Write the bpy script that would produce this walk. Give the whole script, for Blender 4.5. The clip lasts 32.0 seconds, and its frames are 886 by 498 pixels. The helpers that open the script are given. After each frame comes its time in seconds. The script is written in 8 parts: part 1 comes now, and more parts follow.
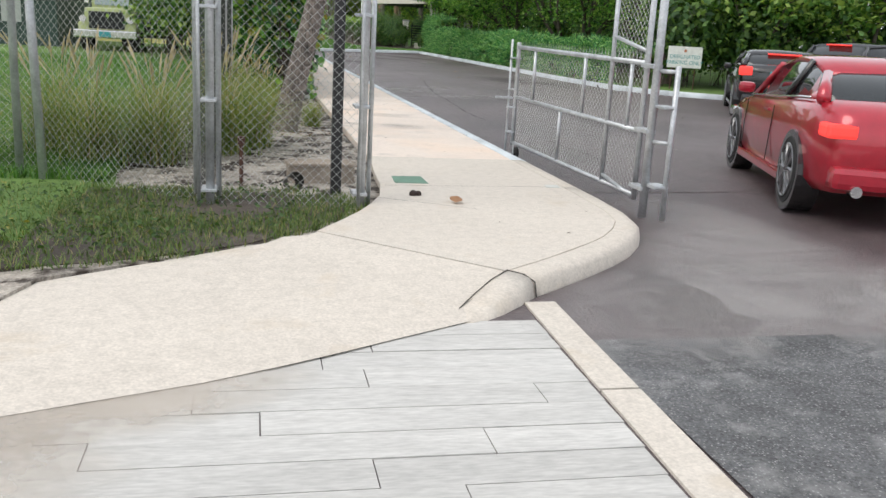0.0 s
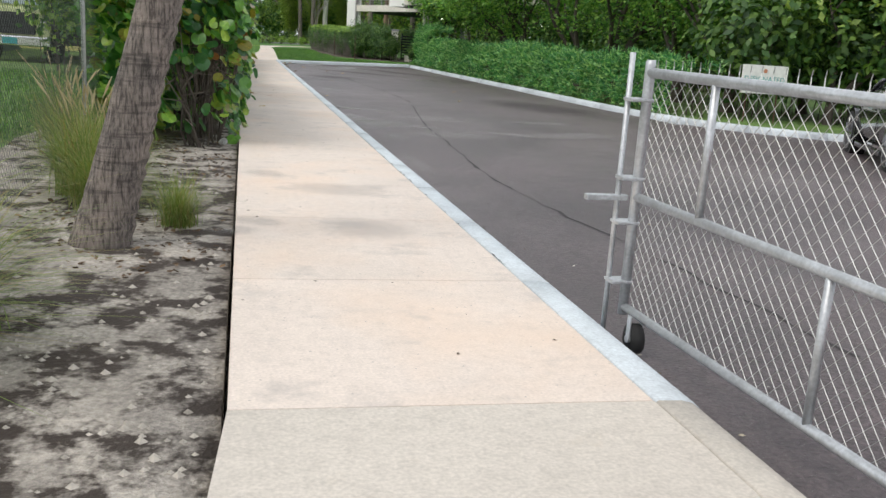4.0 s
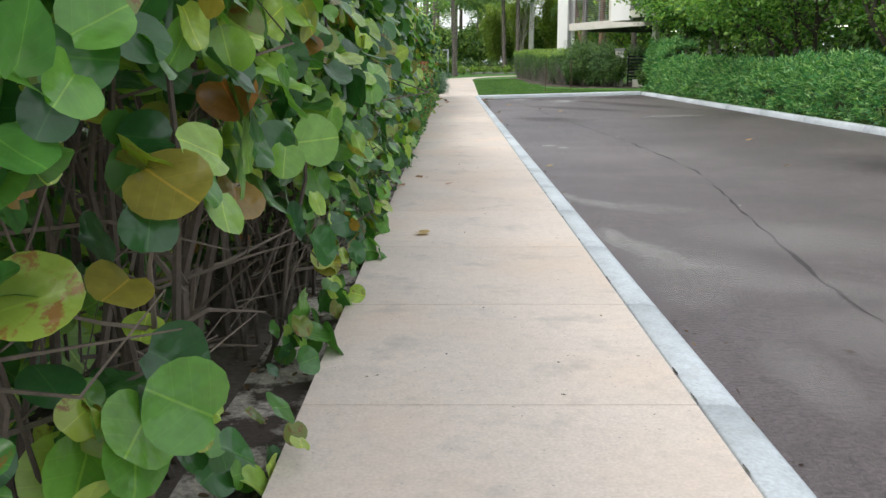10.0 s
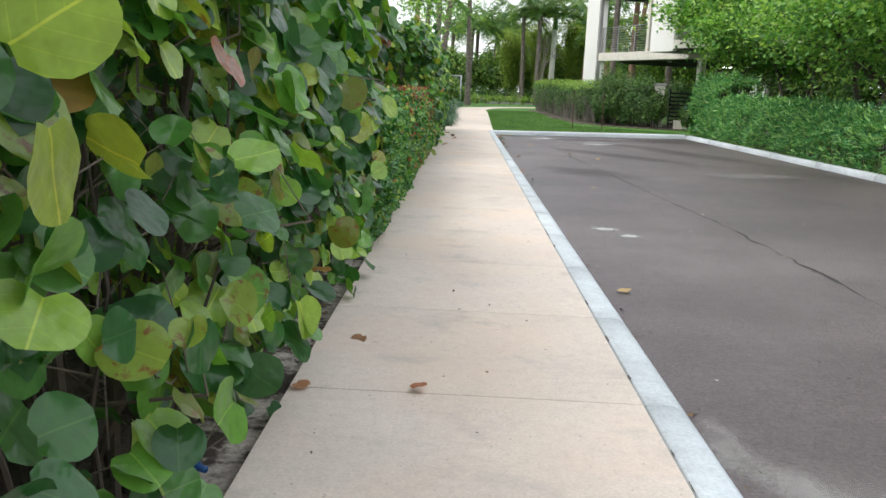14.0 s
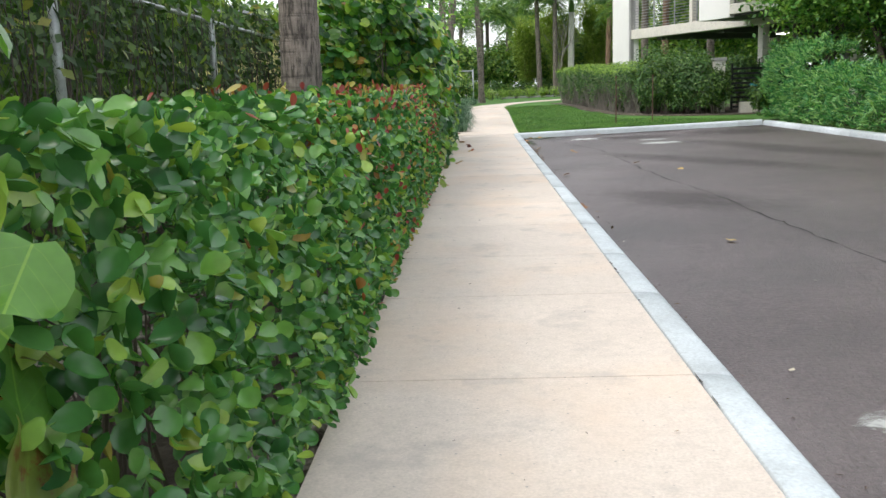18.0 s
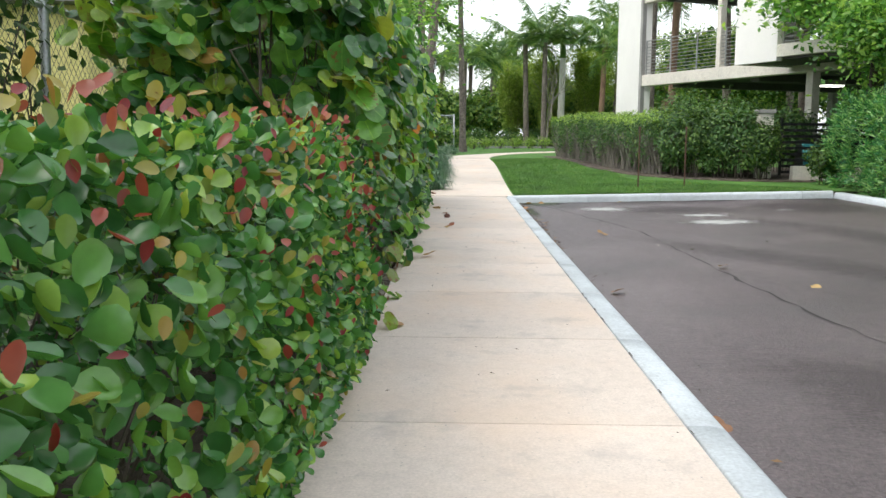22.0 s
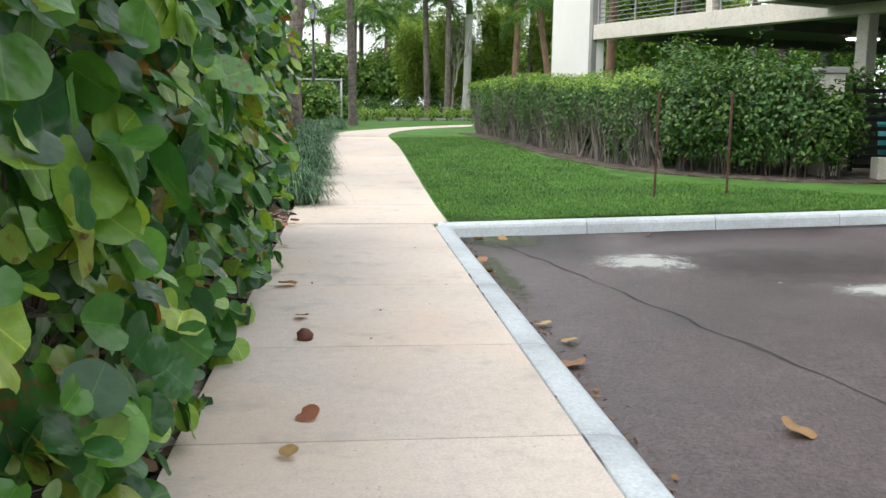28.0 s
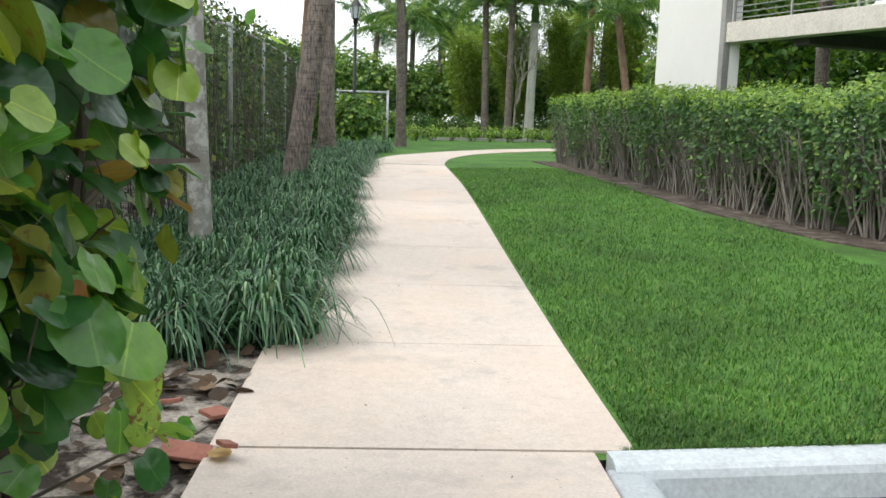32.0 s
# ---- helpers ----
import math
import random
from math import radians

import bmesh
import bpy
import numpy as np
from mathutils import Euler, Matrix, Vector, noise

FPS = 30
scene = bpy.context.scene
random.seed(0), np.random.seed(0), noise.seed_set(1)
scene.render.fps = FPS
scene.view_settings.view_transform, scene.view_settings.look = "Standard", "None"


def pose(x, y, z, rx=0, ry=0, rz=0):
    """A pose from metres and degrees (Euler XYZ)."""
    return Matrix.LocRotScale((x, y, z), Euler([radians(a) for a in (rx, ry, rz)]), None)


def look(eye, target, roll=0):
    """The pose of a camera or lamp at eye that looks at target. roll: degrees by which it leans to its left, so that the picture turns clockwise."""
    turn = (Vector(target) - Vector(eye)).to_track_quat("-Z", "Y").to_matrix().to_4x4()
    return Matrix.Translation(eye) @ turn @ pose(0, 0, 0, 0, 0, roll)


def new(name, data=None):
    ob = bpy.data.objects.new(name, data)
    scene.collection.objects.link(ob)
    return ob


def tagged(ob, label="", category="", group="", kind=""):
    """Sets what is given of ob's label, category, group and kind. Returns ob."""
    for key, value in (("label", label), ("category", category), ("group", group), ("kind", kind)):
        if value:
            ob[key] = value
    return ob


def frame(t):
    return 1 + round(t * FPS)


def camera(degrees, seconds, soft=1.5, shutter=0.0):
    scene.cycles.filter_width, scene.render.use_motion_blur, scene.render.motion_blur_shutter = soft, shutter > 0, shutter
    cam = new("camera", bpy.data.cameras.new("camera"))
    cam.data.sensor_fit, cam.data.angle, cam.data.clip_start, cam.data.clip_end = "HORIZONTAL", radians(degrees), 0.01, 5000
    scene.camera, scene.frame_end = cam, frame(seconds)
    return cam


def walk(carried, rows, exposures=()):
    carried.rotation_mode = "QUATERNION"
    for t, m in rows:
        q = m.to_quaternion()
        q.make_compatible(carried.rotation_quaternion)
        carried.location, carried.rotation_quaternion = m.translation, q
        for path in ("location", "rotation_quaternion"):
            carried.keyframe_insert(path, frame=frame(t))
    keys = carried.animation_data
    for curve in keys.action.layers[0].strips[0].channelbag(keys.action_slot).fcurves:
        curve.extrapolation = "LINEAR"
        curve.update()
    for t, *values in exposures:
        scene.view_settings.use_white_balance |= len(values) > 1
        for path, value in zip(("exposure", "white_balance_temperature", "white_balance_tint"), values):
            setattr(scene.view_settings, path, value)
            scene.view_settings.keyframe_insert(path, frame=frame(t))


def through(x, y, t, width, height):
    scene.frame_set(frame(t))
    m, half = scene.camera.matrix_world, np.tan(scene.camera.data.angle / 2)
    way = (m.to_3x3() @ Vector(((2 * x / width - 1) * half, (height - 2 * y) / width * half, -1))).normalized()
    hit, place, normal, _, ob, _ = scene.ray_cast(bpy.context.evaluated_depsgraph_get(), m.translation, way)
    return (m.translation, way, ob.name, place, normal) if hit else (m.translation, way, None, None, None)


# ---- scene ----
cam = camera(52.5, 32.0)
PATH = [
    (0, (-1.268, 0.503, 1.371), (-0.849, 2.401, 0.902), 3.2),
    (0.5, (-1.128, 1.411, 1.321), (-0.643, 3.302, 0.888), 2.8),
    (1, (-1.056, 2.272, 1.266), (-0.619, 4.174, 0.825), 2.8),
    (1.5, (-0.938, 3.13, 1.209), (-0.524, 5.036, 0.767), 2.6),
    (2, (-0.842, 4.043, 1.182), (-0.433, 5.942, 0.709), 3.6),
    (2.5, (-0.682, 4.907, 1.181), (-0.232, 6.797, 0.703), 3.3),
    (4.5, (0.242, 8.005, 1.35), (0.658, 9.918, 0.94), 4.5),
    (5, (0.383, 8.743, 1.376), (0.695, 10.681, 0.994), 4.3),
    (5.5, (0.463, 9.49, 1.383), (0.619, 11.447, 1.004), 3.7),
    (6, (0.495, 10.292, 1.383), (0.535, 12.253, 0.996), 3.0),
    (6.5, (0.538, 11.09, 1.396), (0.547, 13.059, 1.044), 0.5),
    (7, (0.513, 11.904, 1.394), (0.508, 13.879, 1.075), -0.3),
    (7.5, (0.509, 12.601, 1.402), (0.494, 14.571, 1.058), 0.2),
    (8, (0.535, 13.4, 1.395), (0.568, 15.365, 1.02), -0.2),
    (8.5, (0.613, 14.179, 1.426), (0.628, 16.138, 1.023), -1.8),
    (9, (0.629, 14.996, 1.41), (0.6, 16.957, 1.018), -2.5),
    (9.5, (0.628, 15.804, 1.394), (0.568, 17.761, 0.987), -2.0),
    (10, (0.618, 16.655, 1.38), (0.6, 18.613, 0.974), -0.2),
    (10.5, (0.679, 17.339, 1.397), (0.657, 19.297, 0.991), 0.8),
    (11, (0.716, 18.105, 1.402), (0.715, 20.069, 1.022), 1.0),
    (11.5, (0.775, 18.885, 1.398), (0.772, 20.851, 1.034), 2.2),
    (12, (0.807, 19.718, 1.39), (0.849, 21.681, 1.008), 2.6),
    (12.5, (0.837, 20.537, 1.378), (0.919, 22.495, 0.98), 3.9),
    (13, (0.814, 21.294, 1.391), (0.903, 23.254, 1.004), 1.1),
    (13.5, (0.775, 22.096, 1.382), (0.794, 24.065, 1.033), 1.6),
    (15.5, (0.69, 25.255, 1.377), (0.578, 27.217, 1.004), 4.3),
    (16, (0.658, 26.048, 1.371), (0.461, 27.999, 0.979), 3.1),
    (16.5, (0.602, 26.865, 1.369), (0.441, 28.817, 0.967), 1.9),
    (17, (0.601, 27.683, 1.383), (0.477, 29.645, 1.014), 0.4),
    (17.5, (0.57, 28.475, 1.398), (0.472, 30.44, 1.038), -0.2),
    (18, (0.656, 29.405, 1.357), (0.57, 31.372, 1.004), -2.0),
    (18.5, (0.662, 30.479, 1.314), (0.596, 32.458, 1.03), -1.2),
    (19, (0.679, 31.223, 1.312), (0.563, 33.201, 1.042), -1.4),
    (19.5, (0.639, 31.952, 1.311), (0.502, 33.927, 1.029), -0.3),
    (20, (0.623, 32.738, 1.297), (0.48, 34.709, 0.993), 1.1),
    (20.5, (0.58, 33.515, 1.304), (0.48, 35.486, 0.979), 1.1),
    (21, (0.588, 34.325, 1.295), (0.528, 36.298, 0.973), 1.6),
    (21.5, (0.57, 35.148, 1.31), (0.538, 37.132, 1.056), 0.8),
    (22, (0.577, 35.881, 1.305), (0.549, 37.865, 1.052), 0.5),
    (22.5, (0.606, 36.675, 1.314), (0.655, 38.659, 1.063), -0.9),
    (23, (0.644, 37.462, 1.323), (0.704, 39.445, 1.068), -0.5),
    (23.5, (0.654, 38.223, 1.33), (0.753, 40.204, 1.08), -0.0),
    (24, (0.641, 38.972, 1.324), (0.737, 40.952, 1.063), 0.6),
    (24.5, (0.613, 39.735, 1.343), (0.736, 41.715, 1.083), -0.9),
    (25, (0.607, 40.477, 1.354), (0.766, 42.455, 1.099), -0.7),
    (25.5, (0.637, 41.319, 1.345), (0.863, 43.289, 1.079), 0.1),
    (26, (0.665, 42.105, 1.342), (0.885, 44.074, 1.07), 1.6),
    (26.5, (0.682, 42.883, 1.374), (0.896, 44.852, 1.098), 1.0),
    (28.5, (0.682, 45.826, 1.323), (0.894, 47.788, 0.999), 0.7),
    (29, (0.696, 46.646, 1.335), (0.926, 48.607, 1.014), 0.9),
    (29.5, (0.73, 47.445, 1.349), (0.905, 49.414, 1.043), 1.0),
    (30, (0.743, 48.227, 1.368), (0.873, 50.2, 1.071), 0.8),
    (30.5, (0.783, 49.01, 1.369), (0.887, 50.985, 1.071), 1.2),
    (31, (0.79, 49.787, 1.388), (0.939, 51.761, 1.107), 1.3),
    (31.5, (0.781, 50.587, 1.383), (0.924, 52.563, 1.113), 1.8),
    (32, (0.75, 51.403, 1.383), (0.86, 53.38, 1.1), 1.9),
]
walk(cam, [(t, look(eye, target, roll)) for t, eye, target, roll in PATH], [(0, -0.15), (6, -0.22), (7, -0.34), (8, -0.24), (9, 0.02), (10, 0.05), (11, 0.25), (12, 0.25), (13, 0.15), (16, 0.16), (19, 0.22), (26, 0.25), (30.5, 0.23), (32, 0.13)])

# ---------------------------------------------------------------- world, sun, exposure
world = bpy.data.worlds.new("world")
scene.world = world
world.use_nodes = True
wn, wl = world.node_tree.nodes, world.node_tree.links
wn.clear()
w_out = wn.new("ShaderNodeOutputWorld")
w_bg = wn.new("ShaderNodeBackground")
w_sky = wn.new("ShaderNodeTexSky")
w_sky.sky_type = "NISHITA"
w_sky.sun_disc = False
w_sky.sun_elevation = radians(50)
w_sky.sun_rotation = radians(-113)
w_sky.dust_density = 3.0
w_sky.air_density = 1.2
w_mix = wn.new("ShaderNodeMix")
w_mix.data_type = "RGBA"
w_mix.inputs[0].default_value = 0.72
w_mix.inputs[7].default_value = (11.0, 11.3, 11.8, 1)
w_bg.inputs[1].default_value = 0.14
wl.new(w_sky.outputs[0], w_mix.inputs[6])
wl.new(w_mix.outputs[2], w_bg.inputs[0])
wl.new(w_bg.outputs[0], w_out.inputs[0])

sun = new("sun", bpy.data.lights.new("sun", "SUN"))
sun.data.energy = 1.35
sun.data.angle = radians(35)
sun.data.color = (1.0, 0.95, 0.87)
sun.matrix_world = look((-12, -5, 20), (0, 0, 0))


# ---------------------------------------------------------------- materials
def nodes_of(name):
    m = bpy.data.materials.new(name)
    m.use_nodes = True
    nt = m.node_tree
    return m, nt, nt.nodes["Principled BSDF"]


def noise_node(nt, scale, detail=4.0, rough=0.55, stretch=None):
    geo = nt.nodes.new("ShaderNodeNewGeometry")
    out = geo.outputs["Position"]
    if stretch:
        mp = nt.nodes.new("ShaderNodeMapping")
        mp.inputs["Scale"].default_value = stretch
        nt.links.new(out, mp.inputs[0])
        out = mp.outputs[0]
    n = nt.nodes.new("ShaderNodeTexNoise")
    n.inputs["Scale"].default_value = scale
    n.inputs["Detail"].default_value = detail
    n.inputs["Roughness"].default_value = rough
    nt.links.new(out, n.inputs["Vector"])
    return n.outputs["Fac"]


def ramp(nt, fac, stops):
    r = nt.nodes.new("ShaderNodeValToRGB")
    els = r.color_ramp.elements
    while len(els) < len(stops):
        els.new(0.5)
    for e, (p, c) in zip(els, stops):
        e.position, e.color = p, (*c, 1) if len(c) == 3 else c
    nt.links.new(fac, r.inputs[0])
    return r.outputs[0]


def mix(nt, fac, a, b, kind="MIX"):
    m = nt.nodes.new("ShaderNodeMix")
    m.data_type, m.blend_type = "RGBA", kind
    for sock, v in ((m.inputs[0], fac), (m.inputs[6], a), (m.inputs[7], b)):
        if isinstance(v, (int, float)):
            sock.default_value = v
        elif isinstance(v, tuple):
            sock.default_value = (*v, 1)
        else:
            nt.links.new(v, sock)
    return m.outputs[2]


def bump(nt, bsdf, fac, strength, dist):
    b = nt.nodes.new("ShaderNodeBump")
    b.inputs["Strength"].default_value = strength
    b.inputs["Distance"].default_value = dist
    nt.links.new(fac, b.inputs["Height"])
    nt.links.new(b.outputs[0], bsdf.inputs["Normal"])


def shade(c, k):
    return tuple(v * k for v in c)


def surface(name, base, vary=0.25, big=0.6, fine=40.0, rough=0.8, relief=0.3, depth=0.004, metal=0.0, stain=None, stain_at=(0.55, 0.75), stretch=None, piece=0.0, gc=1.0, tint=None, specks=None):
    """A mottled surface: broad blotches, fine grain, an optional stain colour, fine relief; piece: how far single pieces differ."""
    m, nt, p = nodes_of(name)
    broad = noise_node(nt, big, 5, 0.6, stretch)
    grain = noise_node(nt, fine, 3, 0.6, stretch)
    col = ramp(nt, broad, [(0.3, shade(base, 1 - vary)), (0.7, shade(base, 1 + vary * 0.7))])
    col = mix(nt, 0.55, col, ramp(nt, grain, [(0.3, (1 - 0.28 * gc,) * 3), (0.7, (1 + 0.18 * gc,) * 3)]), "MULTIPLY")
    mid_ = noise_node(nt, fine * 0.22, 5, 0.7, stretch)
    col = mix(nt, min(0.3 * gc, 0.7), col, ramp(nt, mid_, [(0.34, (0.68,) * 3), (0.5, (1,) * 3), (0.66, (1.2,) * 3)]), "MULTIPLY")
    if tint:
        wash = noise_node(nt, big * 0.8, 4, 0.6, (1.0, 0.7, 1.0))
        col = mix(nt, ramp(nt, wash, [(0.48, (0, 0, 0)), (0.74, (0.55,) * 3)]), col, tint)
    if stain:
        spots = noise_node(nt, big * 2.3, 6, 0.65, stretch)
        col = mix(nt, ramp(nt, spots, [(stain_at[0], (0, 0, 0)), (stain_at[1], (1, 1, 1))]), col, stain)
    if specks:
        vor = nt.nodes.new("ShaderNodeTexVoronoi")
        vor.inputs["Scale"].default_value = specks[0]
        nt.links.new(nt.nodes.new("ShaderNodeNewGeometry").outputs["Position"], vor.inputs["Vector"])
        dot = ramp(nt, vor.outputs["Distance"], [(specks[1], (1, 1, 1)), (specks[1] * 1.5, (0, 0, 0))])
        some = nt.nodes.new("ShaderNodeSeparateColor")
        nt.links.new(vor.outputs["Color"], some.inputs[0])
        col = mix(nt, mix(nt, 1.0, dot, ramp(nt, some.outputs[0], [(0.55, (0, 0, 0)), (0.95, (0.8,) * 3)]), "MULTIPLY"), col, specks[2])
    if piece:
        info = nt.nodes.new("ShaderNodeObjectInfo")
        col = mix(nt, 1.0, col, ramp(nt, info.outputs["Random"], [(0, (1 - piece,) * 3), (1, (1 + piece,) * 3)]), "MULTIPLY")
    nt.links.new(col, p.inputs["Base Color"])
    p.inputs["Roughness"].default_value, p.inputs["Metallic"].default_value = rough, metal
    bump(nt, p, grain, relief, depth)
    return m


def leafy(name, stops, rough=0.4, through=0.25, single=False, veins=False, patch=0.0, gloss=0.42):
    """Leaves: each takes a colour of its own along stops; some light passes through."""
    m, nt, p = nodes_of(name)
    if single:
        pick = nt.nodes.new("ShaderNodeObjectInfo").outputs["Random"]
    else:
        pick = nt.nodes.new("ShaderNodeNewGeometry").outputs["Random Per Island"]
    col = ramp(nt, pick, stops)
    col = mix(nt, 0.6, col, ramp(nt, noise_node(nt, 22, 3), [(0.3, (0.7,) * 3), (0.7, (1.2,) * 3)]), "MULTIPLY")
    if patch:
        col = mix(nt, patch, col, ramp(nt, noise_node(nt, 0.9, 5, 0.65), [(0.34, (0.55, 0.6, 0.55)), (0.5, (1, 1, 1)), (0.68, (1.3, 1.2, 1.1))]), "MULTIPLY")
    nt.links.new(col, p.inputs["Base Color"])
    p.inputs["Roughness"].default_value = rough
    p.inputs["Specular IOR Level"].default_value = gloss
    if veins:
        uv = nt.nodes.new("ShaderNodeSeparateXYZ")
        nt.links.new(nt.nodes.new("ShaderNodeUVMap").outputs[0], uv.inputs[0])

        def calc(op, a, b):
            k = nt.nodes.new("ShaderNodeMath")
            k.operation = op
            for sock, v in zip(k.inputs, (a, b)):
                if isinstance(v, (int, float)):
                    sock.default_value = v
                else:
                    nt.links.new(v, sock)
            return k.outputs[0]

        side_ = calc("ABSOLUTE", uv.outputs[1], 0)
        rib = calc("LESS_THAN", side_, 0.016)
        lat = calc("ABSOLUTE", calc("SUBTRACT", calc("FRACT", calc("MULTIPLY", calc("SUBTRACT", uv.outputs[0], calc("MULTIPLY", side_, 0.7)), 4.0), 0), 0.5), 0)
        fine_ = calc("MULTIPLY", calc("LESS_THAN", lat, 0.02), 0.4)
        vein = calc("MAXIMUM", rib, fine_)
        col = mix(nt, calc("MULTIPLY", vein, 0.75), col, mix(nt, 1.0, col, (2.0, 1.5, 1.5), "MULTIPLY"))
        # rusty blotches and yellowing on some of the leaves
        second = calc("FRACT", calc("MULTIPLY", pick, 37.0), 0)
        sick = calc("MULTIPLY", calc("GREATER_THAN", second, 0.89), 0.85)
        rust = ramp(nt, noise_node(nt, 26, 4, 0.65), [(0.55, (0, 0, 0)), (0.63, (1, 1, 1))])
        old = calc("MULTIPLY", calc("GREATER_THAN", second, 0.93), 0.5)
        col = mix(nt, old, col, (0.30, 0.30, 0.05))
        col = mix(nt, calc("MULTIPLY", sick, rust), col, (0.20, 0.075, 0.03))
        bump(nt, p, noise_node(nt, 16, 2), 0.5, 0.02)
        nt.links.new(col, p.inputs["Base Color"])
    t = nt.nodes.new("ShaderNodeBsdfTranslucent")
    nt.links.new(mix(nt, 1.0, col, (1.5, 1.5, 0.6), "MULTIPLY"), t.inputs[0])
    s = nt.nodes.new("ShaderNodeMixShader")
    s.inputs[0].default_value = through
    nt.links.new(p.outputs[0], s.inputs[1])
    nt.links.new(t.outputs[0], s.inputs[2])
    nt.links.new(s.outputs[0], nt.nodes["Material Output"].inputs[0])
    return m


def plain(name, base, rough=0.5, metal=0.0, coat=0.0):
    m, nt, p = nodes_of(name)
    g = noise_node(nt, 9, 3)
    nt.links.new(mix(nt, 0.5, base, ramp(nt, g, [(0.3, (0.75,) * 3), (0.7, (1.15,) * 3)]), "MULTIPLY"), p.inputs["Base Color"])
    p.inputs["Roughness"].default_value, p.inputs["Metallic"].default_value = rough, metal
    p.inputs["Coat Weight"].default_value = coat
    return m


def glow(name, color, strength):
    m, nt, p = nodes_of(name)
    p.inputs["Base Color"].default_value = (*color, 1)
    p.inputs["Emission Color"].default_value = (*color, 1)
    p.inputs["Emission Strength"].default_value = strength
    return m


WALK = surface("beige_concrete", (0.70, 0.613, 0.54), 0.08, 0.9, 70, 0.88, 0.3, 0.002, stain=(0.40, 0.37, 0.345), stain_at=(0.55, 0.84), piece=0.04, gc=0.8, tint=(0.76, 0.575, 0.43), specks=(24, 0.10, (0.34, 0.31, 0.29)))
APRON = surface("pale_concrete", (0.59, 0.54, 0.475), 0.05, 0.8, 60, 0.88, 0.25, 0.002, stain=(0.5, 0.42, 0.32), stain_at=(0.58, 0.85))
KERB = surface("kerb_concrete", (0.575, 0.625, 0.655), 0.14, 1.3, 50, 0.85, 0.3, 0.003, stain=(0.5, 0.5, 0.48), stain_at=(0.6, 0.85), piece=0.05)
BOARD = surface("stamped_concrete", (0.53, 0.52, 0.495), 0.12, 1.1, 45, 0.85, 0.25, 0.003, stretch=(0.3, 1.6, 1), piece=0.05)
PLANKJOINT = surface("plank_joint", (0.34, 0.33, 0.315), 0.2, 3, 40, 0.95)
JOINT = surface("joint_filler", (0.10, 0.09, 0.08), 0.2, 3, 40, 0.95)
ASPHALT = surface("worn_asphalt", (0.110, 0.086, 0.088), 0.34, 0.32, 42, 0.48, 1.0, 0.012, stain=(0.068, 0.059, 0.059), stain_at=(0.5, 0.8), gc=3.3, tint=(0.21, 0.180, 0.178), specks=(70, 0.13, (0.38, 0.36, 0.35)))
COARSE = surface("coarse_asphalt", (0.13, 0.132, 0.136), 0.4, 2.2, 60, 0.8, 1.0, 0.02, stain=(0.27, 0.27, 0.265), stain_at=(0.5, 0.75), gc=3.4, specks=(85, 0.30, (0.40, 0.40, 0.39)))
CRACK = surface("crack_sealant", (0.045, 0.040, 0.040), 0.3, 2, 60, 0.8)
DUST = surface("lime_dust", (0.36, 0.35, 0.33), 0.3, 3, 60, 0.95)
SAND = surface("sandy_soil", (0.42, 0.38, 0.33), 0.35, 1.6, 38, 0.95, 1.0, 0.02, stain=(0.05, 0.038, 0.03), stain_at=(0.47, 0.56), gc=2.4)
EARTH = surface("earth", (0.072, 0.058, 0.047), 0.45, 1.5, 30, 0.95, 1.0, 0.02, stain=(0.12, 0.10, 0.082), stain_at=(0.52, 0.7))
MULCH = surface("bark_mulch", (0.125, 0.098, 0.08), 0.5, 2.5, 45, 0.95, 1.0, 0.03, stain=(0.30, 0.25, 0.21), stain_at=(0.5, 0.7), gc=2.0)
TURF = surface("turf", (0.09, 0.225, 0.034), 0.4, 0.6, 30, 0.9, 0.8, 0.03, stain=(0.05, 0.12, 0.02), stain_at=(0.5, 0.7))
FIELD = surface("field_grass", (0.12, 0.21, 0.045), 0.35, 0.4, 25, 0.9, 0.8, 0.03, stain=(0.06, 0.12, 0.025), stain_at=(0.5, 0.7))
BLADE = leafy("grass_blade", [(0, (0.035, 0.11, 0.018)), (0.5, (0.08, 0.215, 0.034)), (0.9, (0.16, 0.33, 0.06)), (1, (0.30, 0.36, 0.11))], 0.5, 0.22, patch=1.0)
DRYGRASS = leafy("dry_grass", [(0, (0.10, 0.18, 0.04)), (0.5, (0.20, 0.28, 0.075)), (0.85, (0.36, 0.36, 0.16)), (1, (0.30, 0.2, 0.1))], 0.6, 0.3)
MONDO = leafy("dark_strap_leaf", [(0, (0.018, 0.065, 0.028)), (0.6, (0.055, 0.155, 0.066)), (0.9, (0.14, 0.28, 0.14)), (1, (0.30, 0.44, 0.26))], 0.32, 0.12, gloss=0.55)
GRAPE_STOPS = [(0, (0.022, 0.09, 0.03)), (0.36, (0.045, 0.16, 0.038)), (0.7, (0.15, 0.36, 0.058)), (0.94, (0.38, 0.54, 0.09)), (0.982, (0.26, 0.24, 0.05)), (0.994, (0.32, 0.15, 0.05)), (1, (0.36, 0.09, 0.04))]
GRAPE = leafy("round_leaf", GRAPE_STOPS, 0.29, 0.32, veins=True, gloss=0.65)
GRAPE_ONE = leafy("round_leaf_single", GRAPE_STOPS, 0.29, 0.32, single=True, veins=True, gloss=0.65)
DRY_TWIG = surface("dry_twig", (0.16, 0.135, 0.11), 0.35, 3, 60, 0.9, 0.5, 0.003)
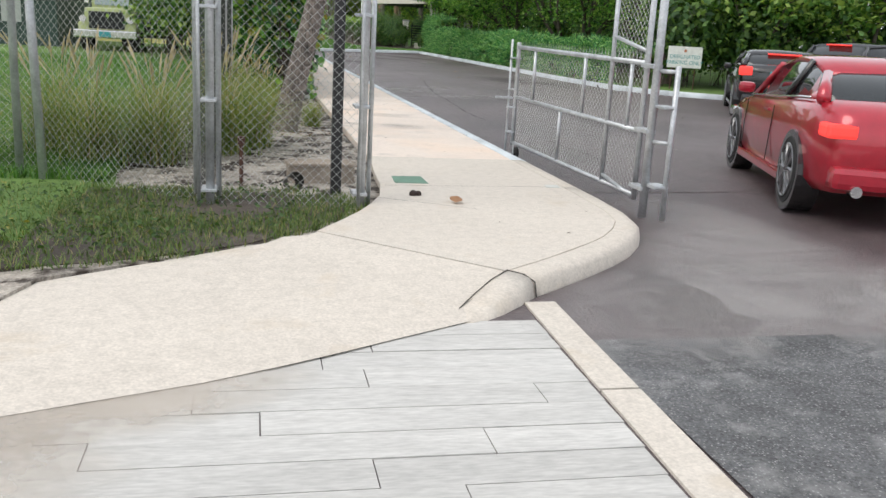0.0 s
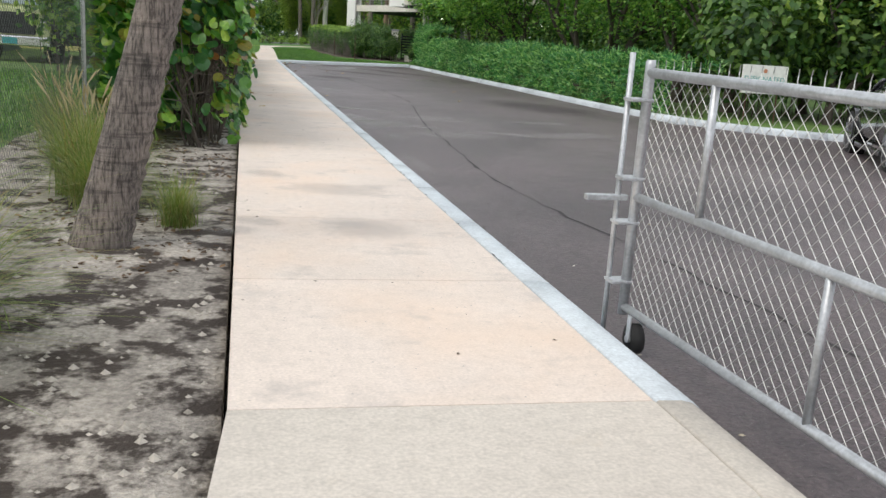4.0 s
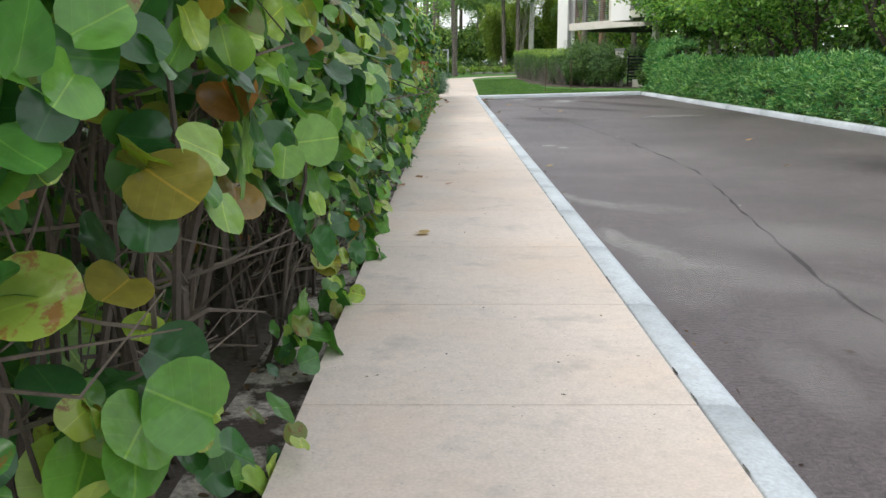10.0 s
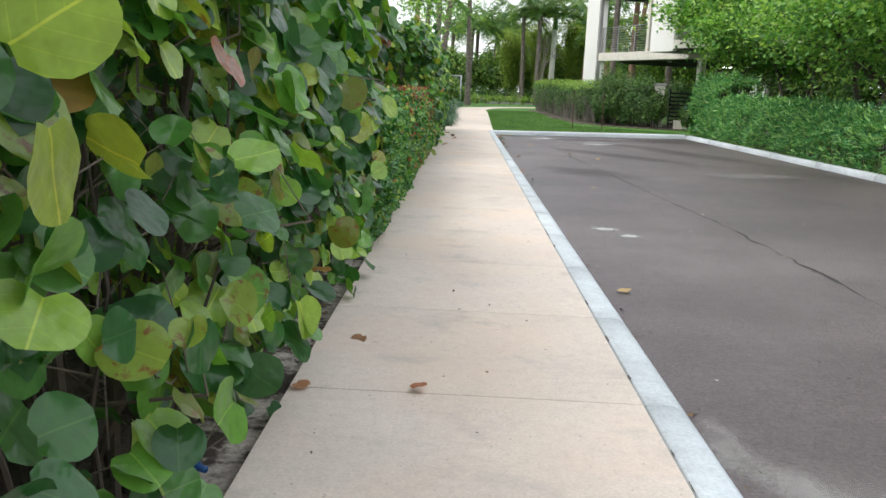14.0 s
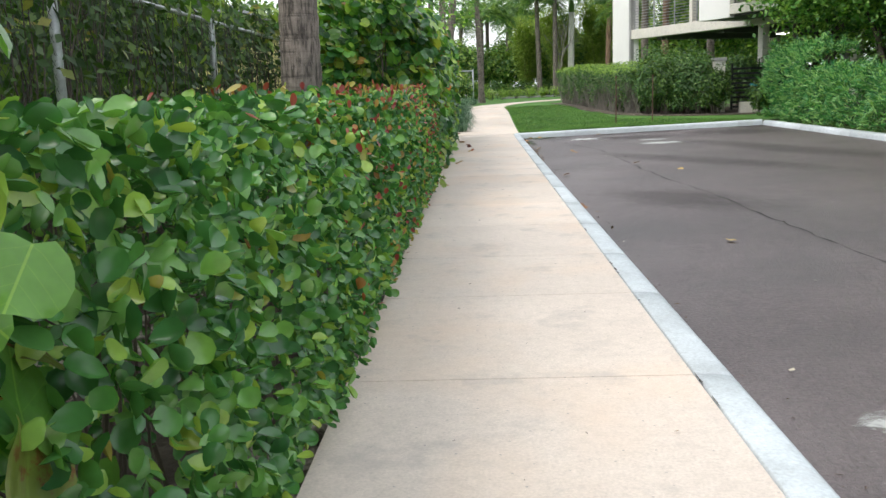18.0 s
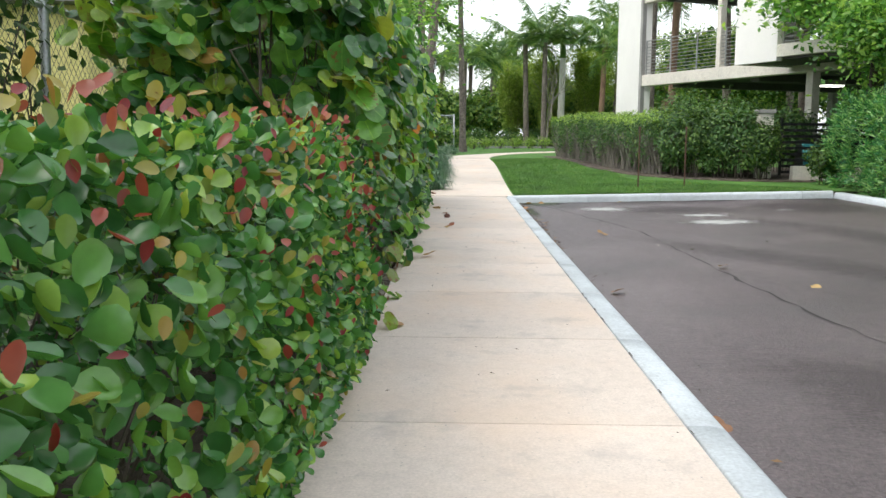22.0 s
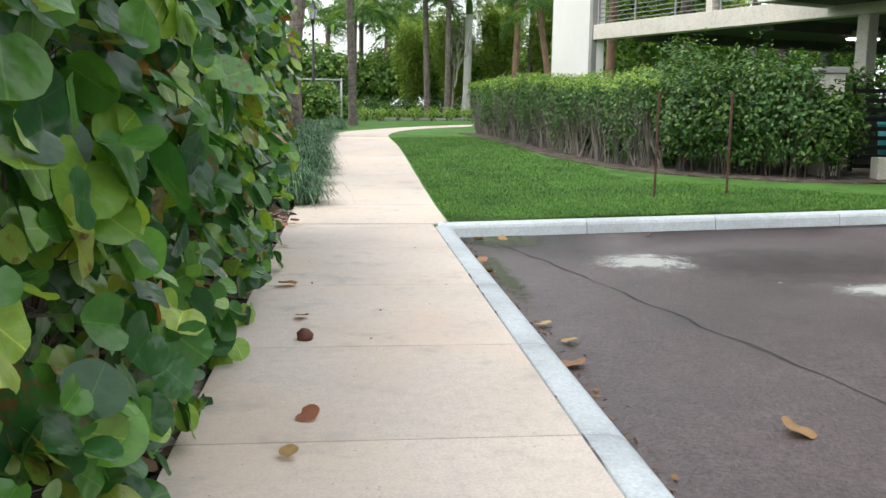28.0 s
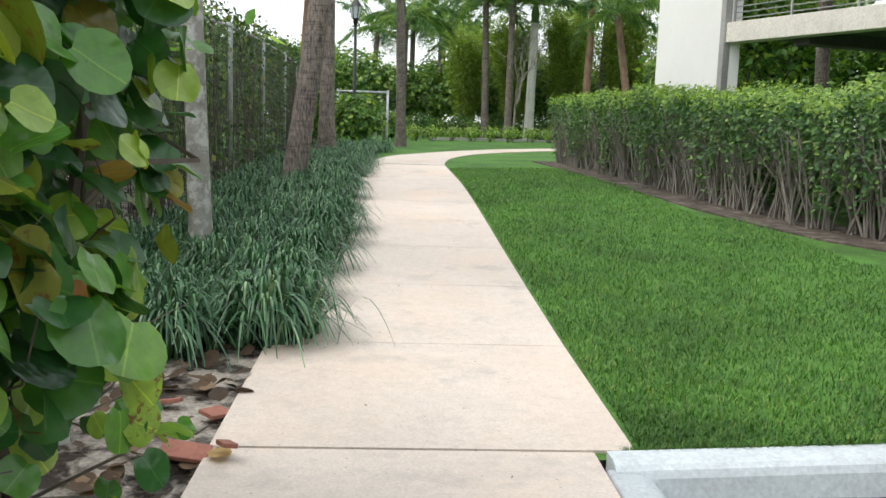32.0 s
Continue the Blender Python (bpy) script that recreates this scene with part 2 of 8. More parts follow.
COCO = leafy("cocoplum_leaf", [(0, (0.03, 0.115, 0.036)), (0.5, (0.075, 0.235, 0.06)), (0.85, (0.18, 0.39, 0.085)), (0.985, (0.34, 0.48, 0.08)), (1, (0.3, 0.12, 0.05))], 0.27, 0.22, gloss=0.65)
COCO_NEW = leafy("new_growth", [(0, (0.14, 0.26, 0.05)), (0.3, (0.36, 0.30, 0.07)), (0.5, (0.34, 0.09, 0.055)), (1, (0.22, 0.025, 0.035))], 0.35, 0.3)
OLEANDER = leafy("narrow_leaf", [(0, (0.028, 0.12, 0.055)), (0.5, (0.10, 0.33, 0.115)), (1, (0.42, 0.64, 0.27))], 0.34, 0.33)
BROAD = leafy("tree_leaf", [(0, (0.045, 0.13, 0.036)), (0.5, (0.145, 0.345, 0.085)), (1, (0.42, 0.61, 0.19))], 0.45, 0.45)
FICUS = leafy("hedge_leaf", [(0, (0.03, 0.085, 0.026)), (0.5, (0.07, 0.165, 0.047)), (0.9, (0.16, 0.28, 0.08)), (1, (0.28, 0.38, 0.11))], 0.38, 0.25)
FICUS_TOP = leafy("light_hedge_leaf", [(0, (0.11, 0.23, 0.04)), (1, (0.40, 0.56, 0.13))], 0.42, 0.38)
JUNGLE = leafy("wood_leaf", [(0, (0.035, 0.10, 0.025)), (0.5, (0.11, 0.24, 0.05)), (1, (0.34, 0.46, 0.11))], 0.5, 0.32)
BAMBOO = leafy("bamboo_leaf", [(0, (0.13, 0.22, 0.04)), (0.6, (0.26, 0.38, 0.08)), (1, (0.42, 0.50, 0.14))], 0.5, 0.4)
# foliage colour darkened to stand for leaves in shade
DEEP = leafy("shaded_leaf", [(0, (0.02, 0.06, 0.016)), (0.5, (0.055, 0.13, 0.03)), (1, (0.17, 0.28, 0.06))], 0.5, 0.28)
FROND = leafy("palm_frond", [(0, (0.08, 0.17, 0.07)), (0.6, (0.15, 0.28, 0.10)), (1, (0.30, 0.42, 0.16))], 0.4, 0.35)
VINE = leafy("vine_leaf", [(0, (0.02, 0.05, 0.014)), (0.6, (0.045, 0.10, 0.022)), (0.95, (0.10, 0.17, 0.04)), (1, (0.3, 0.27, 0.06))], 0.5, 0.25)
TWIG = surface("twig_bark", (0.095, 0.078, 0.064), 0.35, 3, 60, 0.9, 0.5, 0.003)
PALE_TWIG = surface("pale_twig", (0.27, 0.245, 0.215), 0.3, 3, 60, 0.9, 0.5, 0.003)


def palm_bark(name, base):
    """Grey-brown trunk: fine upright fissures, broken dark ring scars."""
    m, nt, p = nodes_of(name)
    fis = noise_node(nt, 9, 4, 0.65, (6, 6, 0.8))
    ring = noise_node(nt, 1.0, 4, 0.6, (2.5, 2.5, 30))
    blot_ = noise_node(nt, 3.5, 5, 0.6)
    col = ramp(nt, fis, [(0.38, shade(base, 0.38)), (0.5, base), (0.68, shade(base, 1.5))])
    col = mix(nt, 1.0, col, ramp(nt, ring, [(0.36, (0.6,) * 3), (0.45, (1.0,) * 3), (0.7, (1.1,) * 3)]), "MULTIPLY")
    col = mix(nt, 0.7, col, ramp(nt, blot_, [(0.35, (0.65,) * 3), (0.65, (1.2, 1.15, 1.1))]), "MULTIPLY")
    nt.links.new(col, p.inputs["Base Color"])
    p.inputs["Roughness"].default_value = 0.92
    bump(nt, p, mix(nt, 0.5, fis, ring), 1.0, 0.03)
    return m


PALM = palm_bark("palm_bark", (0.20, 0.172, 0.153))
PALM_RED = surface("reddish_palm_bark", (0.27, 0.17, 0.12), 0.35, 1.2, 22, 0.92, 0.9, 0.02, stretch=(4, 4, 2))
ROYAL = surface("pale_royal_bark", (0.64, 0.62, 0.58), 0.2, 1.0, 20, 0.85, 0.5, 0.01, stretch=(3, 3, 1.2))
LICHEN = surface("lichen_bark", (0.30, 0.29, 0.26), 0.3, 4, 30, 0.9, 0.7, 0.008, stain=(0.52, 0.53, 0.5), stain_at=(0.48, 0.6))
GALV = surface("galvanised_steel", (0.52, 0.54, 0.56), 0.25, 5, 60, 0.4, 0.1, 0.001, metal=0.5)
WIRE = surface("galvanised_wire", (0.5, 0.51, 0.5), 0.15, 5, 40, 0.5, 0.1, 0.001, metal=0.5)
DARKWIRE = plain("dark_wire", (0.04, 0.05, 0.045), 0.6)
BLACKP = surface("black_post", (0.018, 0.018, 0.02), 0.3, 4, 40, 0.5, 0.3, 0.003)
RUST = surface("rusty_iron", (0.11, 0.055, 0.04), 0.4, 8, 60, 0.85, 0.5, 0.003)
WHITEW = surface("white_render", (0.87, 0.865, 0.84), 0.05, 0.5, 40, 0.8, 0.1, 0.001, gc=0.15)
CONC = surface("grey_concrete", (0.36, 0.355, 0.34), 0.15, 0.7, 30, 0.85, 0.3, 0.003)
CREAM = surface("cream_concrete", (0.74, 0.71, 0.63), 0.1, 0.7, 30, 0.85, 0.2, 0.003, stain=(0.42, 0.38, 0.3), stain_at=(0.62, 0.85))
# concrete with the gloom under the garage decks put into its colour
SHADED_SOFFIT = surface("shaded_soffit", (0.10, 0.10, 0.10), 0.2, 0.7, 20, 0.9)
STEEL = plain("rail_steel", (0.42, 0.43, 0.42), 0.4, 0.6)
BLACKM = plain("black_metal", (0.015, 0.016, 0.018), 0.4, 0.3)
WHITEP = plain("white_paint", (0.8, 0.8, 0.78), 0.5)
LAMP = glow("lamp_lens", (1.0, 0.96, 0.88), 3.0)
GREENW = surface("green_house_wall", (0.05, 0.085, 0.07), 0.1, 0.6, 30, 0.8)
ROOFG = surface("grey_shingle", (0.16, 0.165, 0.175), 0.2, 1, 20, 0.9, 0.6, 0.01)
RUBBER = plain("tyre_rubber", (0.018, 0.018, 0.018), 0.85)
ALLOY = plain("machined_alloy", (0.3, 0.3, 0.31), 0.35, 0.9)
GLOSSB = plain("gloss_black", (0.012, 0.012, 0.013), 0.2, 0.0, 0.6)
REDP = plain("red_car_paint", (0.42, 0.012, 0.03), 0.28, 0.25, 1.0)
BLACKC = plain("black_car_paint", (0.012, 0.013, 0.016), 0.22, 0.2, 1.0)
LIMEP = plain("pale_lime_paint", (0.42, 0.47, 0.22), 0.45)
CHROME = plain("chrome", (0.7, 0.7, 0.7), 0.15, 1.0)
GLASS = plain("tinted_glass", (0.02, 0.025, 0.028), 0.06, 0.0, 0.5)
TAILLIT = glow("lit_tail_lamp", (0.9, 0.05, 0.04), 0.9)
TAIL = plain("tail_lamp", (0.5, 0.02, 0.02), 0.15, 0.0, 1.0)
PLATE = plain("blue_number_plate", (0.05, 0.32, 0.36), 0.4)
COVERG = surface("green_cover", (0.13, 0.25, 0.18), 0.15, 3, 50, 0.7)
COVERW = surface("pale_cover", (0.55, 0.56, 0.53), 0.15, 3, 50, 0.7)
SIGNW = plain("sign_white", (0.78, 0.79, 0.74), 0.5)
SIGNT = plain("sign_teal", (0.10, 0.36, 0.36), 0.6)
DEADLEAF = leafy("dead_leaf", [(0, (0.26, 0.13, 0.08)), (0.35, (0.42, 0.26, 0.12)), (0.7, (0.52, 0.38, 0.16)), (1, (0.36, 0.13, 0.08))], 0.7, 0.15, single=True)
TILE = surface("terracotta_shard", (0.36, 0.15, 0.11), 0.25, 5, 50, 0.85)
BLUEP = plain("blue_plastic", (0.02, 0.09, 0.28), 0.4)


# ---------------------------------------------------------------- mesh helpers
class Mesh:
    def __init__(self):
        self.v, self.f = [], []

    def add(self, verts, faces):
        o = len(self.v)
        self.v += [tuple(p) for p in verts]
        self.f += [tuple(i + o for i in f) for f in faces]
        return self

    def box(self, a, b, m=None):
        (x0, y0, z0), (x1, y1, z1) = a, b
        vs = [(x, y, z) for z in (z0, z1) for y in (y0, y1) for x in (x0, x1)]
        if m:
            vs = [m @ Vector(p) for p in vs]
        return self.add(vs, [(0, 2, 3, 1), (4, 5, 7, 6), (0, 1, 5, 4), (1, 3, 7, 5), (3, 2, 6, 7), (2, 0, 4, 6)])

    def cham(self, a, b, c=0.01, m=None):
        """A box with chamfered edges."""
        bm = bmesh.new()
        bmesh.ops.create_cube(bm, size=1)
        for v in bm.verts:
            v.co = Vector([lo + (hi - lo) * (q + 0.5) for lo, hi, q in zip(a, b, v.co)])
        bmesh.ops.bevel(bm, geom=bm.edges[:], offset=c, segments=2, affect="EDGES", profile=0.6)
        bm.verts.index_update()
        self.add([(m @ v.co if m else v.co) for v in bm.verts], [[v.index for v in f.verts] for f in bm.faces])
        bm.free()
        return self

    def tube(self, pts, radii, n=8, cap=True):
        pts = [Vector(p) for p in pts]
        if not isinstance(radii, (list, tuple)):
            radii = [radii] * len(pts)
        rings, side = [], None
        for i, p in enumerate(pts):
            d = (pts[min(i + 1, len(pts) - 1)] - pts[max(i - 1, 0)]).normalized()
            if side is None:
                side = d.orthogonal().normalized()
            side = (side - d * side.dot(d)).normalized()
            up = d.cross(side)
            rings.append([p + (side * math.cos(2 * math.pi * k / n) + up * math.sin(2 * math.pi * k / n)) * radii[i] for k in range(n)])
        fs = [(i * n + k, i * n + (k + 1) % n, (i + 1) * n + (k + 1) % n, (i + 1) * n + k) for i in range(len(pts) - 1) for k in range(n)]
        if cap:
            fs += [tuple(range(n - 1, -1, -1)), tuple(range((len(pts) - 1) * n, len(pts) * n))]
        return self.add([v for r in rings for v in r], fs)

    def loft(self, rings, cap=True, closed=True):
        n = len(rings[0])
        fs = [(i * n + k, i * n + (k + 1) % n, (i + 1) * n + (k + 1) % n, (i + 1) * n + k) for i in range(len(rings) - 1) for k in range(n if closed else n - 1)]
        if cap:
            fs += [tuple(range(n - 1, -1, -1)), tuple(range((len(rings) - 1) * n, len(rings) * n))]
        return self.add([v for r in rings for v in r], fs)

    def prism(self, poly, z0, z1):
        """A flat polygon, pulled up from z0 to z1; z1 may be a function of x and y."""
        n = len(poly)
        top = [(x, y, z1(x, y) if callable(z1) else z1) for x, y in poly]
        bot = [(x, y, z0 if not callable(z0) else z0(x, y)) for x, y in poly]
        return self.add(bot + top, [tuple(range(n - 1, -1, -1)), tuple(range(n, 2 * n))] + [(i, (i + 1) % n, n + (i + 1) % n, n + i) for i in range(n)])

    def data(self, name, mat, smooth=False):
        me = bpy.data.meshes.new(name)
        me.from_pydata(self.v, [], self.f)
        me.materials.append(mat)
        if smooth:
            me.shade_smooth()
        me.update()
        return me


def part(name, mesh, material, parent=None, label="", smooth=False):
    data = mesh.data(name, material, smooth) if isinstance(mesh, Mesh) else mesh
    ob = new(name, data)
    ob.parent = parent
    if label:
        tagged(ob, label)
    return ob


def thing(name, label, category, group="", at=None, kind=""):
    ob = new(name)
    ob.empty_display_size = 0.2
    if at is not None:
        ob.matrix_world = at
    return tagged(ob, label, category, group, kind)


def struct(name, mesh, material, label, category, smooth=False):
    return tagged(part(name, mesh, material, None, "", smooth), label, category, kind="structure")


# leaf shapes: x to the tip, z the face
def round_leaf(fold=0.1, droop=0.05, wave=0.03):
    """A leathery disc, notched at the stalk, folded along the rib, its tip drooping and its rim wavy."""
    n = 17

    def h(x, y, rim):
        a = math.atan2(y, x - 0.5)
        return fold * abs(y) - droop * x * x + rim * wave * (math.sin(3 * a + 1) + 0.6 * math.sin(5 * a)) - 0.02

    v, f = [(0.5, 0, h(0.5, 0, 0) - 0.015)], []
    for k in range(n):
        a = 2 * math.pi * k / n + math.pi
        x, y = 0.5 + 0.3 * math.cos(a), 0.32 * math.sin(a)
        v.append((x, y, h(x, y, 0.3)))
    for k in range(n):
        a = 2 * math.pi * k / n + math.pi
        r = 0.40 if k == 0 else 0.52
        x, y = 0.5 + r * math.cos(a), 0.56 * math.sin(a)
        v.append((x, y, h(x, y, 1)))
    for k in range(n):
        q = (k + 1) % n
        f += [(0, 1 + k, 1 + q), (1 + k, n + 1 + k, n + 1 + q), (1 + k, n + 1 + q, 1 + q)]
    return np.array(v), np.array(f)


def oval_leaf(w=0.3, cup=0.06):
    v = [(0, 0, 0), (0.45, 0, -cup), (0.8, 0, -cup), (1, 0, 0)]
    for s in (1, -1):
        v += [(0.22, s * w * 0.62, cup * 0.6), (0.5, s * w, cup), (0.78, s * w * 0.9, cup), (0.95, s * w * 0.45, cup * 0.4)]
    f = [(0, 1, 4), (1, 5, 4), (1, 2, 5), (2, 6, 5), (2, 7, 6), (2, 3, 7), (0, 8, 1), (1, 8, 9), (1, 9, 2), (2, 9, 10), (2, 10, 11), (2, 11, 3)]
    return np.array(v), np.array(f)


def lance_leaf(w=0.1):
    v = [(0, 0, 0), (0.5, 0, -0.03), (1, 0, -0.12), (0.45, w, 0.02), (0.45, -w, 0.02)]
    f = [(0, 1, 3), (1, 2, 3), (0, 4, 1), (1, 4, 2)]
    return np.array(v), np.array(f)


def scrap_leaf(w=0.28):
    v = [(0, 0, 0), (0.5, w, 0.06), (1, 0, 0), (0.5, -w, 0.06)]
    return np.array(v, float), np.array([(0, 3, 2), (0, 2, 1)])


def unit(a):
    return a / np.maximum(np.linalg.norm(a, axis=-1, keepdims=True), 1e-9)


def leaf_mesh(name, shape, pos, normal, tip, size, mat):
    """One mesh of many leaves at pos, each facing normal and pointing to tip."""
    v, f = shape
    n = unit(np.asarray(normal, float))
    t = np.asarray(tip, float)
    t = unit(t - n * (t * n).sum(-1, keepdims=True))
    b = np.cross(n, t)
    pos = np.asarray(pos, float)
    size = np.asarray(size, float).reshape(-1, 1, 1)
    allv = (t[:, None, :] * v[None, :, :1] + b[:, None, :] * v[None, :, 1:2] + n[:, None, :] * v[None, :, 2:3]) * size + pos[:, None, :]
    allf = (f[None] + (np.arange(len(pos)) * len(v))[:, None, None]).reshape(-1)
    me = bpy.data.meshes.new(name)
    me.vertices.add(len(pos) * len(v))
    me.vertices.foreach_set("co", allv.astype(np.float32).ravel())
    nf = len(pos) * len(f)
    me.loops.add(nf * 3)
    me.loops.foreach_set("vertex_index", allf.astype(np.int32))
    me.polygons.add(nf)
    me.polygons.foreach_set("loop_start", (np.arange(nf) * 3).astype(np.int32))
    me.polygons.foreach_set("use_smooth", np.ones(nf, dtype=bool))
    layer = me.uv_layers.new(name="UVMap")
    layer.data.foreach_set("uv", np.tile(v[f.reshape(-1)][:, :2], (len(pos), 1)).astype(np.float32).ravel())
    me.update(calc_edges=True)
    me.materials.append(mat)
    return me


def pose_leaf(pos, normal, tip, size):
    n = Vector(normal).normalized()
    t = Vector(tip)
    t = (t - n * t.dot(n)).normalized()
    b = n.cross(t)
    m = Matrix((t, b, n)).transposed().to_4x4()
    return Matrix.Translation(pos) @ m @ Matrix.Scale(size, 4)


RNG = np.random.default_rng(7)


def rnd(n, lo=0.0, hi=1.0):
    return RNG.uniform(lo, hi, n)


def jit(n, s=1.0):
    return RNG.normal(0, s, (n, 3))


def blades(name, roots, height, lean, width, mat, seg=2, bend=0.6):
    """Grass blades: roots (N,3), each a bent strip."""
    n = len(roots)
    ang = rnd(n, 0, 2 * math.pi)
    d = np.stack([np.cos(ang), np.sin(ang), np.zeros(n)], 1)
    s = np.stack([-d[:, 1], d[:, 0], np.zeros(n)], 1)
    h = np.asarray(height) * rnd(n, 0.6, 1.15)
    ln = np.asarray(lean) * rnd(n, 0.3, 1.2)
    rows = []
    for k in range(seg):
        q = k / seg
        c = roots + d * (ln * q ** (1 + bend))[:, None] + np.array([0, 0, 1]) * (h * (q - 0.55 * bend * q * q * (ln / np.maximum(h, 1e-6))))[:, None]
        wd = width * (1 - 0.6 * q)
        rows += [c - s * wd / 2, c + s * wd / 2]
    q = 1.0
    rows.append(roots + d * ln[:, None] + np.array([0, 0, 1]) * (h * (q - 0.55 * bend * (ln / np.maximum(h, 1e-6))))[:, None])
    m = len(rows)
    allv = np.stack(rows, 1)
    f = []
    for k in range(seg - 1):
        a = 2 * k
        f += [(a, a + 1, a + 3), (a, a + 3, a + 2)]
    a = 2 * (seg - 1)
    f.append((a, a + 1, m - 1))
    f = np.array(f)
    allf = (f[None] + (np.arange(n) * m)[:, None, None]).reshape(-1)
    me = bpy.data.meshes.new(name)
    me.vertices.add(n * m)
    me.vertices.foreach_set("co", allv.astype(np.float32).ravel())
    nf = n * len(f)
    me.loops.add(nf * 3)
    me.loops.foreach_set("vertex_index", allf.astype(np.int32))
    me.polygons.add(nf)
    me.polygons.foreach_set("loop_start", (np.arange(nf) * 3).astype(np.int32))
    me.update(calc_edges=True)
    me.materials.append(mat)
    return me


def smooth01(q):
    q = np.clip(q, 0, 1)
    return q * q * (3 - 2 * q)


# ---------------------------------------------------------------- the ground
SLAB = 1.635        # the walk's width
KERB_X = 1.845       # the road side of its kerb
LAWN_Y = 54.80      # where the road ends at the lawn


def rise(y):
    """The land climbs gently past the end of the road."""
    return 0.36 * smooth01((np.asarray(y, float) - 54.6) / 12.5)


def road_z(x):
    return -0.12 + 0.022 * (x - KERB_X)


def field_z(x, y):
    return -0.05 + 0.08 * smooth01((y - 14) / 18.0) * smooth01((-x - 1.5) / 3.0)


def land_z(x, y):
    return float(rise(y)) + 0.02 * min(max(x - 1.0, 0), 7.5) * (1.0 - 0.5 * float(smooth01((y - 60) / 10))) - 0.03


def ground_z(x, y):
    if y > LAWN_Y + (0.12 if x < 1.9 else 0.62):
        return land_z(x, y)
    if -0.02 < x < 8.75:
        return -0.45
    if x >= 8.75:
        return 0.10 if y > float(np.interp(x, [8.7, 9, 9.7, 10.8, 13, 17, 24, 40], [26.2, 24.5, 23.2, 22.3, 21.5, 20.8, 20.5, 20.4])) else -0.3
    return float(field_z(x, y)) - 0.01 + 0.02 * noise.noise((x * 0.9, y * 0.9, 0))


def grid_mesh(xs, ys, zf):
    m = Mesh()
    nx = len(xs)
    m.add([(x, y, zf(x, y)) for y in ys for x in xs], [(j * nx + i, j * nx + i + 1, (j + 1) * nx + i + 1, (j + 1) * nx + i) for j in range(len(ys) - 1) for i in range(nx - 1)])
    return m


gx = [-600, -150, -60, -30, -20, -14, -10, -7, -5, -4, -3, -2.4, -2, -1.6, -1.2, -0.8, -0.4, -0.021, -0.019, 2, 5, 8.74, 8.76, 10, 12, 16, 24, 40, 80, 200, 600]
gy = [-300, -60, -20, -6] + [5 + 0.7 * k for k in range(72)] + [LAWN_Y + 0.11, LAWN_Y + 0.13, LAWN_Y + 0.6, LAWN_Y + 0.63] + [56.2 + k for k in range(20)] + [78, 84, 92, 102, 120, 160, 300, 900]
low_ground = lambda x, y: ground_z(x, y) if y > 5.9 or x < -6 else -0.45
ground = struct("ground", grid_mesh(gx, gy, low_ground), SAND, "sandy pale soil with dark leaf litter", "ground", True)

# road
rx = [KERB_X - 0.12, 3, 4.5, 6, 7.5, 8.75]
ry = [8.9 + 2.2 * k for k in range(22)] + [LAWN_Y + 0.02]
road = struct("road", grid_mesh(rx, ry, lambda x, y: road_z(x)), ASPHALT, "worn dark grey-brown asphalt road", "road", True)
apron_xs = [-14, -6, -3, -1, 0.3, KERB_X, 4, 6, 8.75, 12, 18, 40]
ys = [-25, -8, 0, 3, 4.3, 6, 8.9]
front = grid_mesh(apron_xs, ys, lambda x, y: min(road_z(min(max(x, KERB_X), 9)), 0.03) - 0.004)
struct("road_front", front, ASPHALT, "asphalt driveway in front of the gate", "road", True)
side = grid_mesh([8.75, 12, 20, 40], [8.9, 14, 18, 21, 24.5], lambda x, y: road_z(8.75) - 0.004)
struct("road_side", side, ASPHALT, "asphalt turning into a car park", "road", True)
# coarse patch beside the paving band
patch = grid_mesh([0.42, 1.2, 2.2, 3.2], [-3, 0.5, 2.5, 4.6], lambda x, y: road_z(max(x, KERB_X)) + 0.004)
struct("asphalt_patch", patch, COARSE, "coarse dark asphalt patch with white wear", "road")


# sandy strip stays as ground; the field beyond the fence is grass
fxs = [-60, -40, -25, -18, -13, -9, -6.5, -5, -4, -3.2, -2.7, -2.3]
fys = [6.4, 8, 10, 12, 15, 18, 22, 26, 30, 34, 38, 44, 52, 60, 75]
struct("field", grid_mesh(fxs, fys, lambda x, y: ground_z(x, min(y, 55)) + (0.03 if x < -2.5 else -0.02)), FIELD, "overgrown green field grass", "ground", True)

def center(y):
    """The walk's middle line and half width, past the road."""
    pts = [(53, 0.8175), (55.04, 0.8175), (55.05, 0.905), (57, 0.91), (60, 0.93), (66, 0.975), (71, 1.0)]
    for (a, xa), (b, xb) in zip(pts, pts[1:]):
        if y <= b:
            return xa + (xb - xa) * (y - a) / (b - a)
    return 1.0


# lawn past the road
lxs = [1.55, 1.7, 1.85, 2.0, 2.2, 2.6, 3, 4, 5, 6, 7, 8, 9.5, 12, 20, 60]
lys = [LAWN_Y + 0.24, 56.1, 57, 58, 59, 60, 62, 64, 66, 68, 70, 74, 78, 84, 92, 102, 130]
lawn_z = lambda x, y: land_z(x, y) + 0.018 + 0.03 * float(smooth01((x - 1.9) / 1.5)) - 0.012 * float(1 - smooth01((x - center(y) - 0.9) / 0.3)) * (y < 80)
lawn_m = grid_mesh(lxs, lys, lawn_z)
